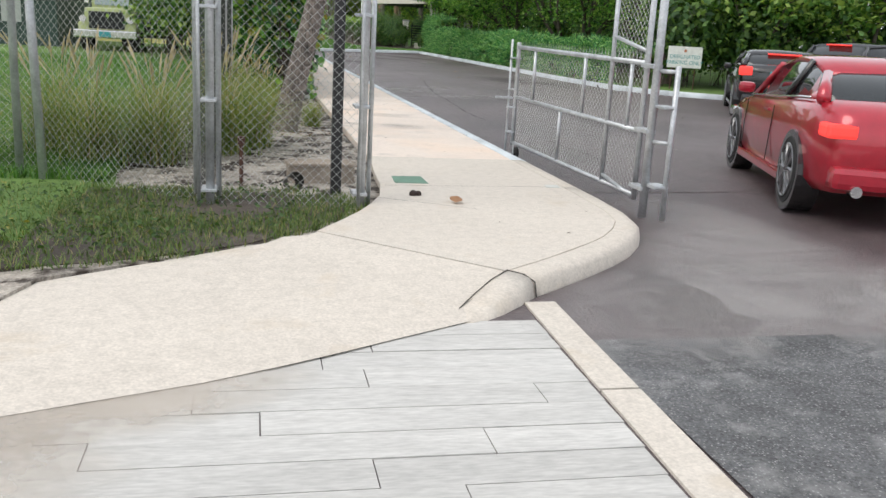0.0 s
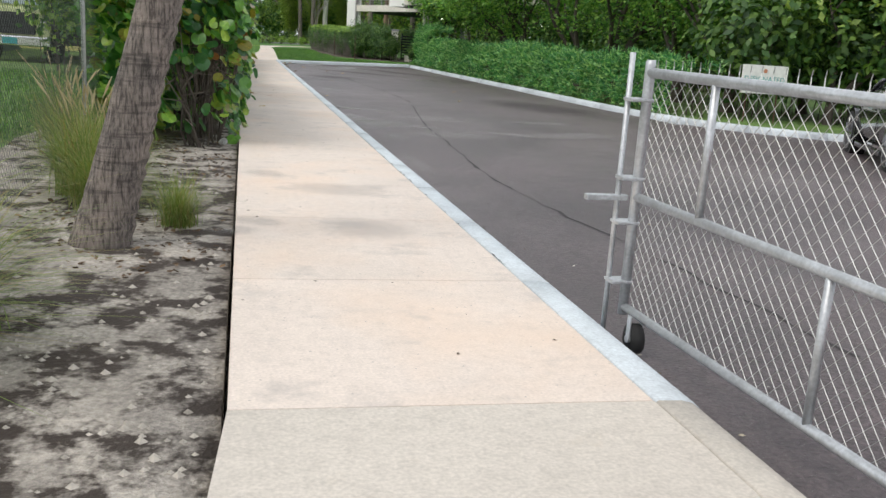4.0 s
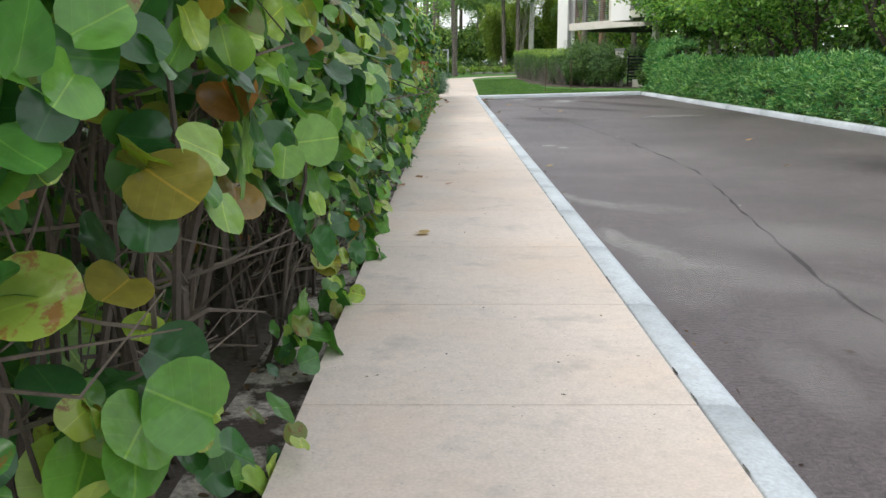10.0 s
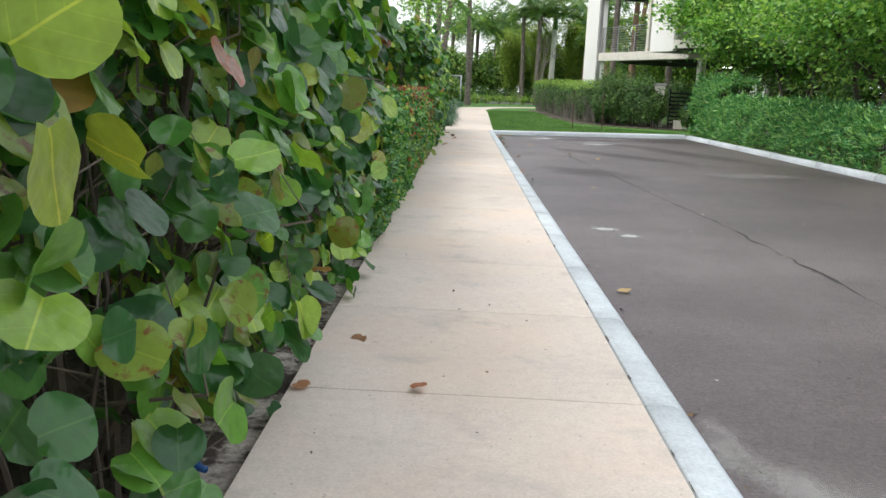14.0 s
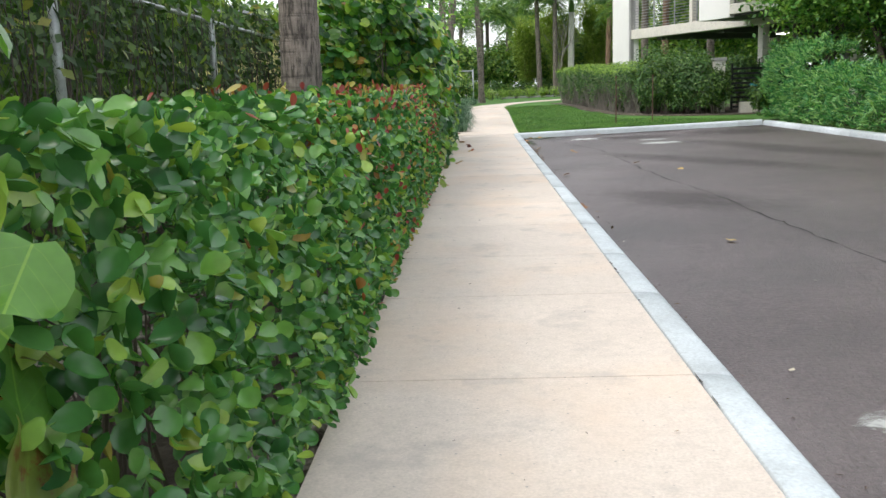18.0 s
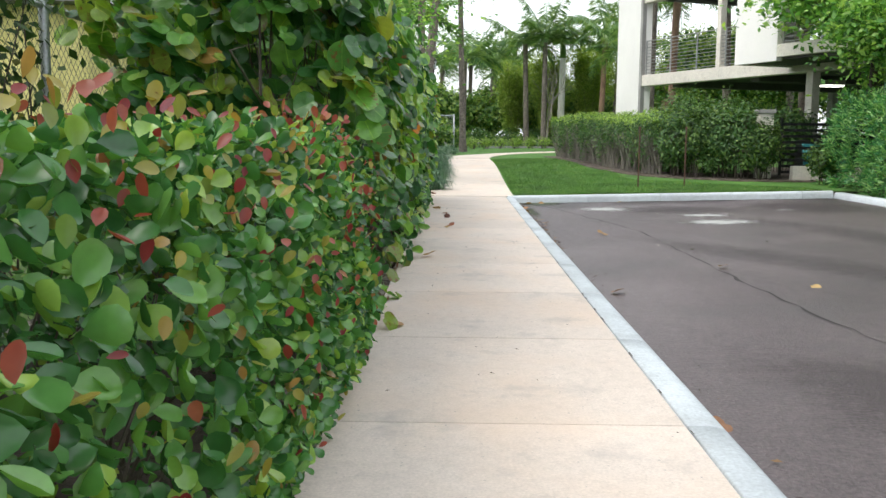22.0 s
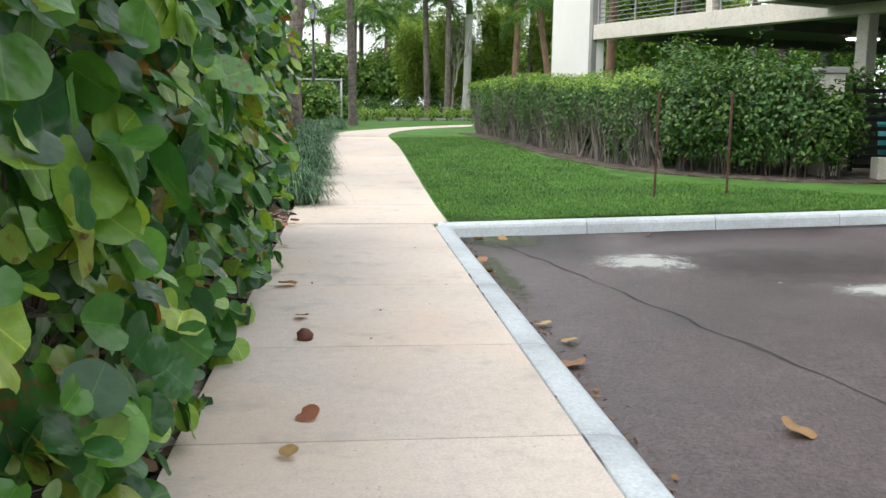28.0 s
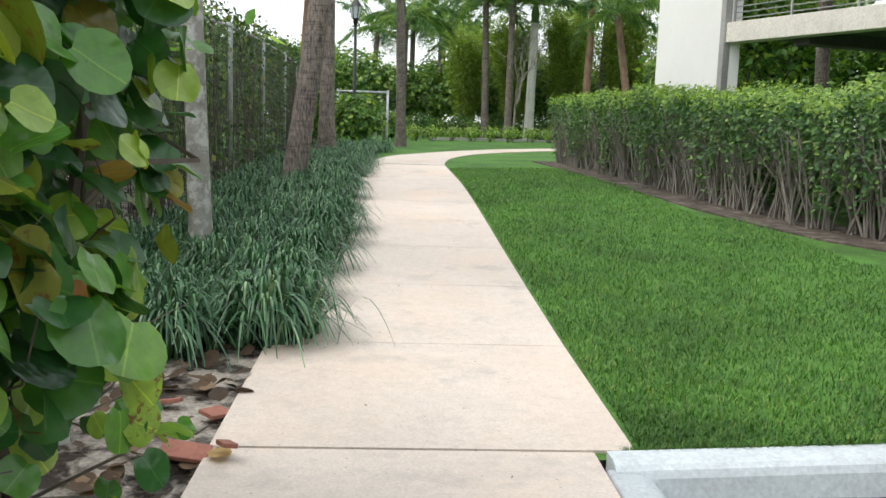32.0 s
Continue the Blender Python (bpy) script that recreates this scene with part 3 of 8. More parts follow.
# its front edge follows the slightly skewed kerb
lawn_m.v = [(x, y + 0.05 * min(max(x - KERB_X, 0), 7.0) - 0.06, z) if y < LAWN_Y + 0.3 else (x, y, z) for x, y, z in lawn_m.v]
struct("lawn", lawn_m, TURF, "mown bright green lawn", "lawn", True)
struct("lawn_far", grid_mesh([-30, -10, -4, -1.6, 0, 1.55], [72, 76, 80, 86, 94, 104, 130], lambda x, y: ground_z(x, y) + 0.032), TURF, "mown bright green lawn", "lawn", True)
# mulch under the hedge
struct("mulch_bed", Mesh().prism([(4.25, 74.5), (4.4, 68), (4.34, 66), (4.55, 63.6), (4.62, 62.9), (4.95, 61.3), (5.25, 60.4), (5.75, 59.6), (6.2, 59.15), (6.9, 58.6), (7.5, 58.15), (8.4, 57.9), (11.5, 57.8), (11, 62), (7, 66), (6.2, 74.5)], 0.0, lambda x, y: lawn_z(x, y) + 0.02), MULCH, "dark bark mulch under the hedge", "ground")
struct("planting_bed", Mesh().prism([(-1.9, 54.4), (0.02, 54.4), (0.03, 60), (0.05, 66), (0.1, 72), (-1.9, 72)], -0.2, lambda x, y: ground_z(x, y) + 0.035), EARTH, "dark soil of the planting bed", "ground")

# ---------------------------------------------------------------- the walk
sidewalk = tagged(new("sidewalk"), "beige concrete walk with saw-cut joints", "sidewalk", kind="structure")
JOINTS = [10.30, 12.08, 13.82, 15.42, 16.90, 18.39, 20.15, 21.72, 23.40, 25.11, 26.85, 28.45, 30.10, 31.80, 33.47, 35.17, 36.57, 38.20, 39.85, 41.59, 43.30, 45.02, 46.77, 48.50, 49.92, 51.64, 53.36, 55.05]
g = 0.008


def half(y):
    return 0.905 - 0.03 * float(smooth01((y - 56) / 10))


for a, b in zip(JOINTS, JOINTS[1:]):
    part("slab", Mesh().cham((0.0, a + g / 2, -0.12), (SLAB - 0.005, b - g / 2, 0.0), 0.005), WALK, sidewalk)
ya = JOINTS[-1]
while ya < 71.0:
    yb = ya + 1.70
    ps = [(center(ya) - half(ya), ya + g / 2), (center(ya) + half(ya), ya + g / 2), (center(yb) + half(yb), yb - g / 2), (center(yb) - half(yb), yb - g / 2)]
    part("slab", Mesh().prism(ps, -0.1, lambda x, y: float(rise(y)) + 0.004), WALK, sidewalk)
    ya = yb
# the bend
bend = [(1.0, ya), (1.06, 73.3), (1.27, 75.2), (1.65, 77.0), (2.35, 78.8), (3.4, 80.7), (4.8, 82.6), (6.6, 84.6), (9.2, 87.2), (13, 90.8)]
for (x0, y0), (x1, y1) in zip(bend, bend[1:]):
    i = bend.index((x0, y0))
    pd = Vector((x0 - bend[i - 1][0], y0 - bend[i - 1][1])).normalized() if i else Vector((0, 1))
    nd = Vector((bend[i + 1][0] - x0, bend[i + 1][1] - y0)).normalized()
    nn = Vector((bend[min(i + 2, len(bend) - 1)][0] - x1, bend[min(i + 2, len(bend) - 1)][1] - y1))
    nn = nn.normalized() if nn.length else nd
    t0, t1 = (pd + nd).normalized(), (nd + nn).normalized()
    s0, s1 = Vector((t0.y, -t0.x)) * 0.88, Vector((t1.y, -t1.x)) * 0.88
    e0, e1 = t0 * 0.004, t1 * 0.004
    ps = [(x0 - s0.x + e0.x, y0 - s0.y + e0.y), (x0 + s0.x + e0.x, y0 + s0.y + e0.y), (x1 + s1.x - e1.x, y1 + s1.y - e1.y), (x1 - s1.x - e1.x, y1 - s1.y - e1.y)]
    part("slab", Mesh().prism(ps, -0.1, lambda x, y: max(float(rise(y)) + 0.012, lawn_z(x, y) + 0.02 if x > 1.4 else 0.0)), WALK, sidewalk)
part("joint_bed", Mesh().box((0.01, JOINTS[0], -0.2), (SLAB - 0.02, JOINTS[-1], -0.014)), JOINT, sidewalk)

# the widened landing by the gate and the ramp down to the paving
first = JOINTS[0] - g / 2
landing = [(0.0, first), (-0.05, 9.6), (-0.09, 9.1), (-0.12, 8.5), (-0.20, 7.94), (-0.33, 7.55), (-0.45, 7.26), (-0.61, 6.94), (-0.82, 6.56), (0.24, 5.52), (0.60, 5.83), (1.02, 6.23), (1.22, 6.45), (1.42, 6.75), (1.54, 7.0), (1.61, 7.4), (SLAB - 0.005, 8.0), (SLAB - 0.005, first)]
LOW = -0.116


part("landing", Mesh().prism(landing, -0.2, 0.0), APRON, sidewalk)
# faint joints across the landing
for pts in ([(-0.09, 8.45), (0.5, 8.47), (1.0, 8.5), (SLAB, 8.53)], [(-0.22, 7.84), (0.05, 7.68), (0.28, 7.55), (0.52, 7.41)]):
    part("joint_line", Mesh().tube([(x, y, -0.0015) for x, y in pts], 0.0028, 5), JOINT, sidewalk)
rm = Mesh()
ra, rb = Vector((-0.82, 6.545)), Vector((0.235, 5.505))
edge_top = [ra.lerp(rb, q / 8) for q in range(9)]
bottom = [Vector(p) for p in ((-3.2, 3.5), (-2.6, 3.7), (-2.0, 3.93), (-1.46, 4.14), (-1.13, 4.31), (-0.85, 4.47), (-0.57, 4.64), (-0.3, 4.80), (-0.08, 4.93))]
rows_n = 7
rv = []
for j in range(rows_n):
    q = j / (rows_n - 1)
    for i in range(9):
        p = edge_top[i].lerp(bottom[i], q)
        rv.append((p.x, p.y, -0.003 + (LOW + 0.010) * q))
rm.add(rv, [(j * 9 + i, (j + 1) * 9 + i, (j + 1) * 9 + i + 1, j * 9 + i + 1) for j in range(rows_n - 1) for i in range(8)])
part("ramp", rm, APRON, sidewalk, "pale concrete ramp down to the paving", True)
# the wing of concrete towards the dirt
wing = Mesh().add([(-0.83, 6.53, -0.02), (-1.05, 6.50, -0.03), (-1.2, 6.31, -0.04), (-1.38, 6.16, -0.05), (-1.68, 5.95, -0.06), (-2.05, 5.80, -0.07), (-2.45, 5.55, -0.08), (-2.7, 4.8, -0.09), (-3.2, 3.5, LOW)], [(0, k + 1, k) for k in range(7, 0, -1)])
part("wing", wing, APRON, sidewalk, "pale concrete edge", True)
apron_soil = Mesh().prism([(-14, 1), (-3.1, 3.4), (-2.66, 4.8), (-2.41, 5.57), (-2.02, 5.84), (-1.65, 5.99), (-1.35, 6.19), (-1.17, 6.34), (-1.02, 6.53), (-0.82, 6.57), (-0.61, 6.95), (-0.33, 7.56), (-0.2, 8.2), (-2.5, 8.2), (-14, 9)], -0.4, lambda x, y: -0.055 if y > 5.5 else (-0.085 if y > 4.4 else -0.12))
struct("verge_soil", apron_soil, SAND, "trampled sandy verge", "ground")

# kerb along the walk
kerb = tagged(new("kerb"), "pale grey concrete kerb", "kerb", kind="structure")


def kerb_ring(x, y, nx, ny, top, foot, wide=None):
    """Section of the kerb: from the walk's edge (x, y), outwards along (nx, ny)."""
    w = wide or KERB_X - SLAB
    prof = [(0.004, foot - 0.15), (0.004, top - 0.004), (0.012, top + 0.002), (w * 0.55, top), (w * 0.8, top - 0.012), (w * 0.95, top - 0.04), (w + 0.01, foot), (w + 0.015, foot - 0.15)]
    return [(x + nx * a, y + ny * a, z) for a, z in prof]


breaks = JOINTS[:-1] + [LAWN_Y + 0.05]
for a, b in zip(breaks, breaks[1:]):
    nsub = 4
    rings = [kerb_ring(SLAB, a + g / 2 + (b - a - g) * q / nsub, 1, 0, 0.0, -0.12) for q in range(nsub + 1)]
    part("kerb_stone", Mesh().loft(rings), KERB, kerb, "", True)
# its curve at the gate
arc = [(0.24, 5.52, 0.68, -0.73), (0.42, 5.67, 0.68, -0.73), (0.60, 5.83, 0.69, -0.72), (0.82, 6.03, 0.70, -0.71), (1.02, 6.23, 0.73, -0.68), (1.22, 6.45, 0.80, -0.6), (1.42, 6.75, 0.88, -0.47), (1.54, 7.0, 0.95, -0.3), (1.61, 7.4, 0.99, -0.12), (SLAB, 8.0, 1, 0), (SLAB, 8.53 - g / 2, 1, 0)]
part("kerb_stone", Mesh().loft([kerb_ring(x, y, nx, ny, 0.0, -0.135, 0.20) for x, y, nx, ny in arc]), APRON, kerb, "rounded pale kerb at the gate", True)
part("kerb_stone", Mesh().loft([kerb_ring(SLAB, y, 1, 0, 0.0, -0.13, 0.20) for y in (8.53 + g / 2, 9.4, JOINTS[0] - g / 2)]), APRON, kerb, "", True)
taper = [(0.235, 5.512, 0.68, -0.73, 0.0, 0.20), (0.10, 5.35, 0.68, -0.73, -0.015, 0.20), (-0.05, 5.16, 0.7, -0.71, -0.05, 0.18), (-0.22, 4.95, 0.72, -0.69, -0.112, 0.15)]
part("kerb_stone", Mesh().loft([kerb_ring(x, y, nx, ny, tz, -0.135, w) for x, y, nx, ny, tz, w in taper]), APRON, kerb, "tapered end of the kerb", True)
part("kerb_joint", Mesh().tube([(0.238, 5.518, 0.003), (0.32, 5.43, 0.0), (0.372, 5.375, -0.03), (0.385, 5.36, -0.12)], 0.005, 5), JOINT, kerb)
part("kerb_joint", Mesh().tube([(0.238, 5.518, 0.002), (0.10, 5.36, -0.012), (-0.05, 5.17, -0.046), (-0.22, 4.96, -0.105)], 0.0045, 5), JOINT, kerb)

# kerb in front of the lawn
lawn_kerb = tagged(new("lawn_kerb"), "pale concrete kerb in front of the lawn", "kerb", kind="structure")
xs = [SLAB + 0.03, 3.36, 4.9, 6.45, 7.95, 8.62]
for a, b in zip(xs, xs[1:]):
    rings = []
    for q in range(3):
        x = a + 0.004 + (b - a - 0.008) * q / 2
        y = LAWN_Y + 0.05 * (x - KERB_X)
        top, foot = 0.03 + 0.022 * (x - KERB_X), road_z(x)
        rings.append([(x, y + 0.2, foot - 0.1), (x, y + 0.2, top), (x, y + 0.09, top + 0.006), (x, y + 0.05, top - 0.004), (x, y + 0.025, top - 0.02), (x, y + 0.008, top - 0.05), (x, y - 0.012, foot), (x, y - 0.005, foot - 0.1)])
    part("kerb_stone", Mesh().loft(rings), KERB, lawn_kerb)

# kerb along the far side of the road
far_kerb = tagged(new("far_kerb"), "pale concrete kerb along the hedge", "kerb", kind="structure")
line = [(8.62, LAWN_Y + 0.35 - 2.98 * k) for k in range(10)] + [(8.72, 26.2), (9.0, 24.5), (9.7, 23.2), (10.8, 22.3), (13, 21.5), (17, 20.8), (24, 20.5)]
line = [(x, y) for i, (x, y) in enumerate(line) if i < 10 or y < line[9][1] - 0.5]
for i in range(len(line) - 1):
    (x0, y0), (x1, y1) = line[i], line[i + 1]
    def nrm(j):
        a, b = Vector(line[max(j - 1, 0)]), Vector(line[min(j + 1, len(line) - 1)])
        d = (b - a).normalized()
        return Vector((-d.y, d.x)) * (1 if True else 1)
    rings = []
    for j, (x, y), s in ((i, (x0, y0), 0.004), (i + 1, (x1, y1), -0.004)):
        n = nrm(j)
        dd = (Vector((x1, y1)) - Vector((x0, y0))).normalized() * s
        foot = road_z(8.62)
        rings.append([(x + dd.x + n.x * a, y + dd.y + n.y * a, z) for a, z in ((0, foot - 0.1), (0, foot), (0.02, foot + 0.10), (0.05, foot + 0.125), (0.19, foot + 0.13), (0.19, foot - 0.1))])
    part("kerb_stone", Mesh().loft(rings), KERB, far_kerb, "", True)

# grass behind the far kerb, under the trees
struct("verge_grass", Mesh().prism([(9.1, 27), (9.6, 24.9), (10.9, 23.1), (13, 22.2), (17, 21.5), (24, 21.2), (60, 21), (60, 57), (14, 57), (9.1, 55.6)], 0.0, 0.118), FIELD, "grass and litter under the trees", "ground")

# ---------------------------------------------------------------- stamped paving
paving = tagged(new("paving"), "grey concrete paving stamped with plank joints", "paving", kind="structure")
struct("paving_bed", Mesh().prism([(-14, -8), (0.2, -8), (0.25, 4.8), (0.2, 5.1), (-0.07, 4.94), (-0.57, 4.65), (-1.13, 4.32), (-1.46, 4.15), (-2.6, 3.71), (-3.2, 3.5), (-14, 2.2)], -0.3, LOW - 0.009), PLANKJOINT, "grey joints of the paving", "ground")
rowh = 0.2165
offs = [-0.55, -0.7, -0.95, -0.77, -0.04, -1.23, -0.38, -0.84]


def edge_x(y):
    """Where the ramp's lower edge cuts a plank row."""
    pts = [(-3.2, 3.5), (-2.6, 3.7), (-1.46, 4.14), (-0.57, 4.64), (-0.08, 4.93)]
    if y <= 3.5:
        return -14
    for (xa, a), (xb, b) in zip(pts, pts[1:]):
        if y <= b:
            return xa + (xb - xa) * (y - a) / (b - a)
    return -0.05


for r in range(16):
    yt = 4.926 - r * rowh
    yb = yt - rowh
    right0 = 0.195 + (yb - 3.0) * 0.03
    jx = [offs[r % 8] + 1.45 * k for k in range(-9, 3)]
    cuts = [-9.0] + [x for x in jx if -9 < x < right0 - 0.15] + [right0]
    for a, b in zip(cuts, cuts[1:]):
        l0, l1 = max(a, edge_x(yb) - 0.5), max(a, edge_x(yt - 0.001) - 0.5)
        if b - l0 < 0.06:
            continue
        l1 = min(l1, b - 0.03)
        c = 0.003
        part("plank", Mesh().prism([(l0 + c, yb + c), (b - c, yb + c), (b - c, yt - c), (l1 + c, yt - c)], LOW - 0.05, LOW - 0.002 * ((r + int(a * 7)) % 3)), BOARD, paving)
for r in range(9):
    a = 5.25 - 1.3 * r
    xx = lambda y: 0.205 + (y - 3.0) * 0.03
    part("edging", Mesh().prism([(xx(a - 1.29), a - 1.29), (xx(a - 1.29) + 0.185, a - 1.29), (xx(a) + 0.185, a - 0.01), (xx(a), a - 0.01)], -0.2, LOW + 0.006), APRON, paving)

# ---------------------------------------------------------------- marks on the road
def film(name, color, soft=0.5, grain=9.0, cover=1.0, rough=0.95):
    """A thin uneven film on the asphalt, ragged towards its rim."""
    m, nt, p = nodes_of(name)
    geo = nt.nodes.new("ShaderNodeTexCoord")
    sep = nt.nodes.new("ShaderNodeVectorMath")
    sep.operation = "MULTIPLY_ADD"
    sep.inputs[1].default_value, sep.inputs[2].default_value = (2, 2, 0), (-1, -1, 0)
    nt.links.new(geo.outputs["Generated"], sep.inputs[0])
    ln_ = nt.nodes.new("ShaderNodeVectorMath")
    ln_.operation = "LENGTH"
    nt.links.new(sep.outputs[0], ln_.inputs[0])
    n1, n2 = noise_node(nt, grain, 6, 0.7), noise_node(nt, grain * 0.3, 4, 0.6)
    k = nt.nodes.new("ShaderNodeMath")
    k.operation = "MULTIPLY_ADD"
    nt.links.new(n1, k.inputs[0])
    k.inputs[1].default_value = -1.1
    nt.links.new(ln_.outputs[1], k.inputs[2])
    k2 = nt.nodes.new("ShaderNodeMath")
    k2.operation = "MULTIPLY_ADD"
    nt.links.new(n2, k2.inputs[0])
    k2.inputs[1].default_value = -0.9
    nt.links.new(k.outputs[0], k2.inputs[2])
    k3 = nt.nodes.new("ShaderNodeMath")
    k3.operation = "ADD"
    nt.links.new(k2.outputs[0], k3.inputs[0])
    k3.inputs[1].default_value = 0.72
    fac = ramp(nt, k3.outputs[0], [(0.0, (0, 0, 0)), (0.001, (cover,) * 3), (soft, (0, 0, 0))])
    r_ = fac.node.color_ramp.elements
    r_[0].position, r_[0].color = 0.0, (cover, cover, cover, 1)
    # nothing left at the very rim
    rim = nt.nodes.new("ShaderNodeMapRange")
    rim.inputs["From Min"].default_value, rim.inputs["From Max"].default_value = 0.6, 0.98
    rim.inputs["To Min"].default_value, rim.inputs["To Max"].default_value = 1.0, 0.0
    nt.links.new(ln_.outputs[1], rim.inputs["Value"])
    fac = mix(nt, 1.0, fac, rim.outputs[0], "MULTIPLY")
    p.inputs["Base Color"].default_value = (*color, 1)
    p.inputs["Roughness"].default_value = rough
    tr = nt.nodes.new("ShaderNodeBsdfTransparent")
    ms = nt.nodes.new("ShaderNodeMixShader")
    nt.links.new(fac, ms.inputs[0])
    nt.links.new(tr.outputs[0], ms.inputs[1])
    nt.links.new(p.outputs[0], ms.inputs[2])
    nt.links.new(ms.outputs[0], nt.nodes["Material Output"].inputs[0])
    return m


CEMENT = film("cement_film", (0.46, 0.47, 0.455), 0.28, 18, 0.85)
DUSTF = film("dust_film", (0.42, 0.405, 0.39), 0.75, 26, 0.2)
DARKF = film("dark_film", (0.06, 0.054, 0.054), 0.6, 5, 0.3)
DUSTW = film("white_dust_film", (0.50, 0.49, 0.47), 0.6, 22, 0.42)
GATEDUST = film("gate_dust_film", (0.40, 0.38, 0.37), 1.0, 7, 0.42)
SMUDGE = film("joint_smudge", (0.33, 0.32, 0.31), 0.8, 17, 0.2)
SANDF = film("sand_film", (0.56, 0.50, 0.43), 0.75, 6, 0.55)
MOSSF = film("moss_film", (0.10, 0.12, 0.075), 0.5, 9, 0.7)


def blot(name, x, y, rx_, ry_, mat, label, turn=0.0, seed=1, lift=0.005):
    c, s = math.cos(turn), math.sin(turn)
    rx_, ry_ = rx_ * 1.35, ry_ * 1.35
    line = [k / 4 - 1 for k in range(9)]
    level = lambda a, b: max(road_z(x + a * rx_ * c - b * ry_ * s), -0.124) + lift - road_z(x)
    vs = [(a * rx_, b * ry_, level(a, b)) for b in line for a in line]
    ob = struct(name, Mesh().add(vs, [(9 * j + i, 9 * j + i + 1, 9 * j + i + 10, 9 * j + i + 9) for j in range(8) for i in range(8)]), mat, label, "stain")
    ob.matrix_world = pose(x, y, road_z(x), 0, 0, math.degrees(turn))
    return ob


blot("patch_white", 3.40, 53.0, 0.62, 0.62, CEMENT, "white cement splash on the asphalt", seed=3)
blot("patch_white", 4.80, 50.3, 0.78, 0.58, CEMENT, "white cement splash on the asphalt", seed=5, turn=0.1)
blot("patch_white", 4.88, 51.5, 0.55, 0.34, CEMENT, "thin white smear on the asphalt", seed=8)
blot("patch_white", 6.6, 52.4, 0.24, 0.11, CEMENT, "small white smear on the asphalt", seed=9)
blot("patch_white", 2.39, 33.07, 0.22, 0.2, CEMENT, "white paint smear on the asphalt", seed=11)
blot("patch_white", 2.60, 32.58, 0.16, 0.14, CEMENT, "white paint smear on the asphalt", seed=12)
blot("dust_mark", 2.16, 26.25, 0.5, 0.16, DUSTW, "pale dust washed out from the kerb", seed=14, turn=-0.95)
blot("dust_mark", 2.02, 26.42, 0.2, 0.1, DUSTW, "pale dust washed out from the kerb", seed=13, turn=-0.9)
blot("dust_mark", 1.97, 26.7, 0.09, 0.34, DUSTW, "white dust at the kerb", seed=15)
blot("dust_mark", 2.2, 23.75, 0.65, 0.2, DUSTW, "pale dust by the kerb", seed=53, turn=-1.25)
blot("dust_mark", 2.33, 23.2, 0.4, 0.3, DUSTW, "pale dust by the kerb", seed=54, turn=-0.6)
blot("dust_mark", 2.03, 24.35, 0.12, 0.5, DUSTW, "pale dust by the kerb", seed=55)
blot("dust_mark", 2.2, 22.4, 0.28, 0.5, DUSTF, "pale dust by the kerb", seed=16)
blot("dust_mark", 2.35, 20.8, 0.2, 0.6, DUSTF, "pale dust by the kerb", seed=17)
blot("dust_mark", 2.75, 22.6, 0.95, 0.4, DUSTF, "pale dust washed across the asphalt", seed=51, turn=-0.5)
blot("dust_mark", 3.3, 21.3, 0.9, 0.6, DUSTF, "pale dust washed across the asphalt", seed=52, turn=-0.4)
blot("dust_mark", 5.6, 23.8, 0.7, 0.3, DUSTF, "pale worn mark on the asphalt", seed=18, turn=-0.3)
for x, y, a, b, tn in ((1.3, 5.2, 1.0, 0.75, 0.7), (2.3, 6.4, 0.9, 0.8, 0.9), (2.0, 5.2, 1.3, 0.7, 0.2), (3.2, 5.0, 1.4, 0.8, 0.0), (2.6, 7.6, 0.5, 0.9, 0.1)):
    blot("dust_mark", x, y, a, b, GATEDUST, "pale dust trodden over the asphalt by the gate", tn, 61, 0.004 + 0.001 * y)
for x, y, a, b in ((-2.5, 4.0, 1.3, 0.75), (-1.7, 3.95, 0.9, 0.35), (-3.4, 3.4, 1.4, 0.9), (-2.3, 3.3, 0.8, 0.5)):
    ob = struct("sand_drift", Mesh().add([(-a, -b, 0), (a, -b, 0), (a, b, 0), (-a, b, 0)], [(0, 1, 2, 3)]), SANDF, "thin drift of sand over the paving", "sand")
    ob.matrix_world = pose(x, y, LOW + 0.004 + 0.0015 * b, 0, 0, 24)
# dark smudges on the slabs, mostly beside the joints
for x, y, a, b in ((0.16, 13.62, 0.2, 0.13), (-0.02, 13.3, 0.13, 0.16), (0.9, 13.45, 0.35, 0.3), (0.85, 15.1, 0.45, 0.3), (0.25, 15.9, 0.18, 0.22)):
    ob = struct("slab_smudge", Mesh().add([(-a * 1.35, -b * 1.35, 0), (a * 1.35, -b * 1.35, 0), (a * 1.35, b * 1.35, 0), (-a * 1.35, b * 1.35, 0)], [(0, 1, 2, 3)]), SMUDGE, "faint dark smudge on the pale concrete", "stain")
    ob.matrix_world = pose(x, y, 0.006, 0, 0, 23 * y)
blot("dust_mark", 4.3, 21.6, 0.5, 0.14, DUSTW, "pale streak washed across the asphalt", seed=57, turn=-0.7)
blot("moss_mark", 2.35, 54.6, 0.45, 0.7, MOSSF, "greenish dirt in the corner of the kerb", seed=31)
blot("moss_mark", 2.0, 52.6, 0.13, 1.2, MOSSF, "greenish dirt along the kerb", seed=32)
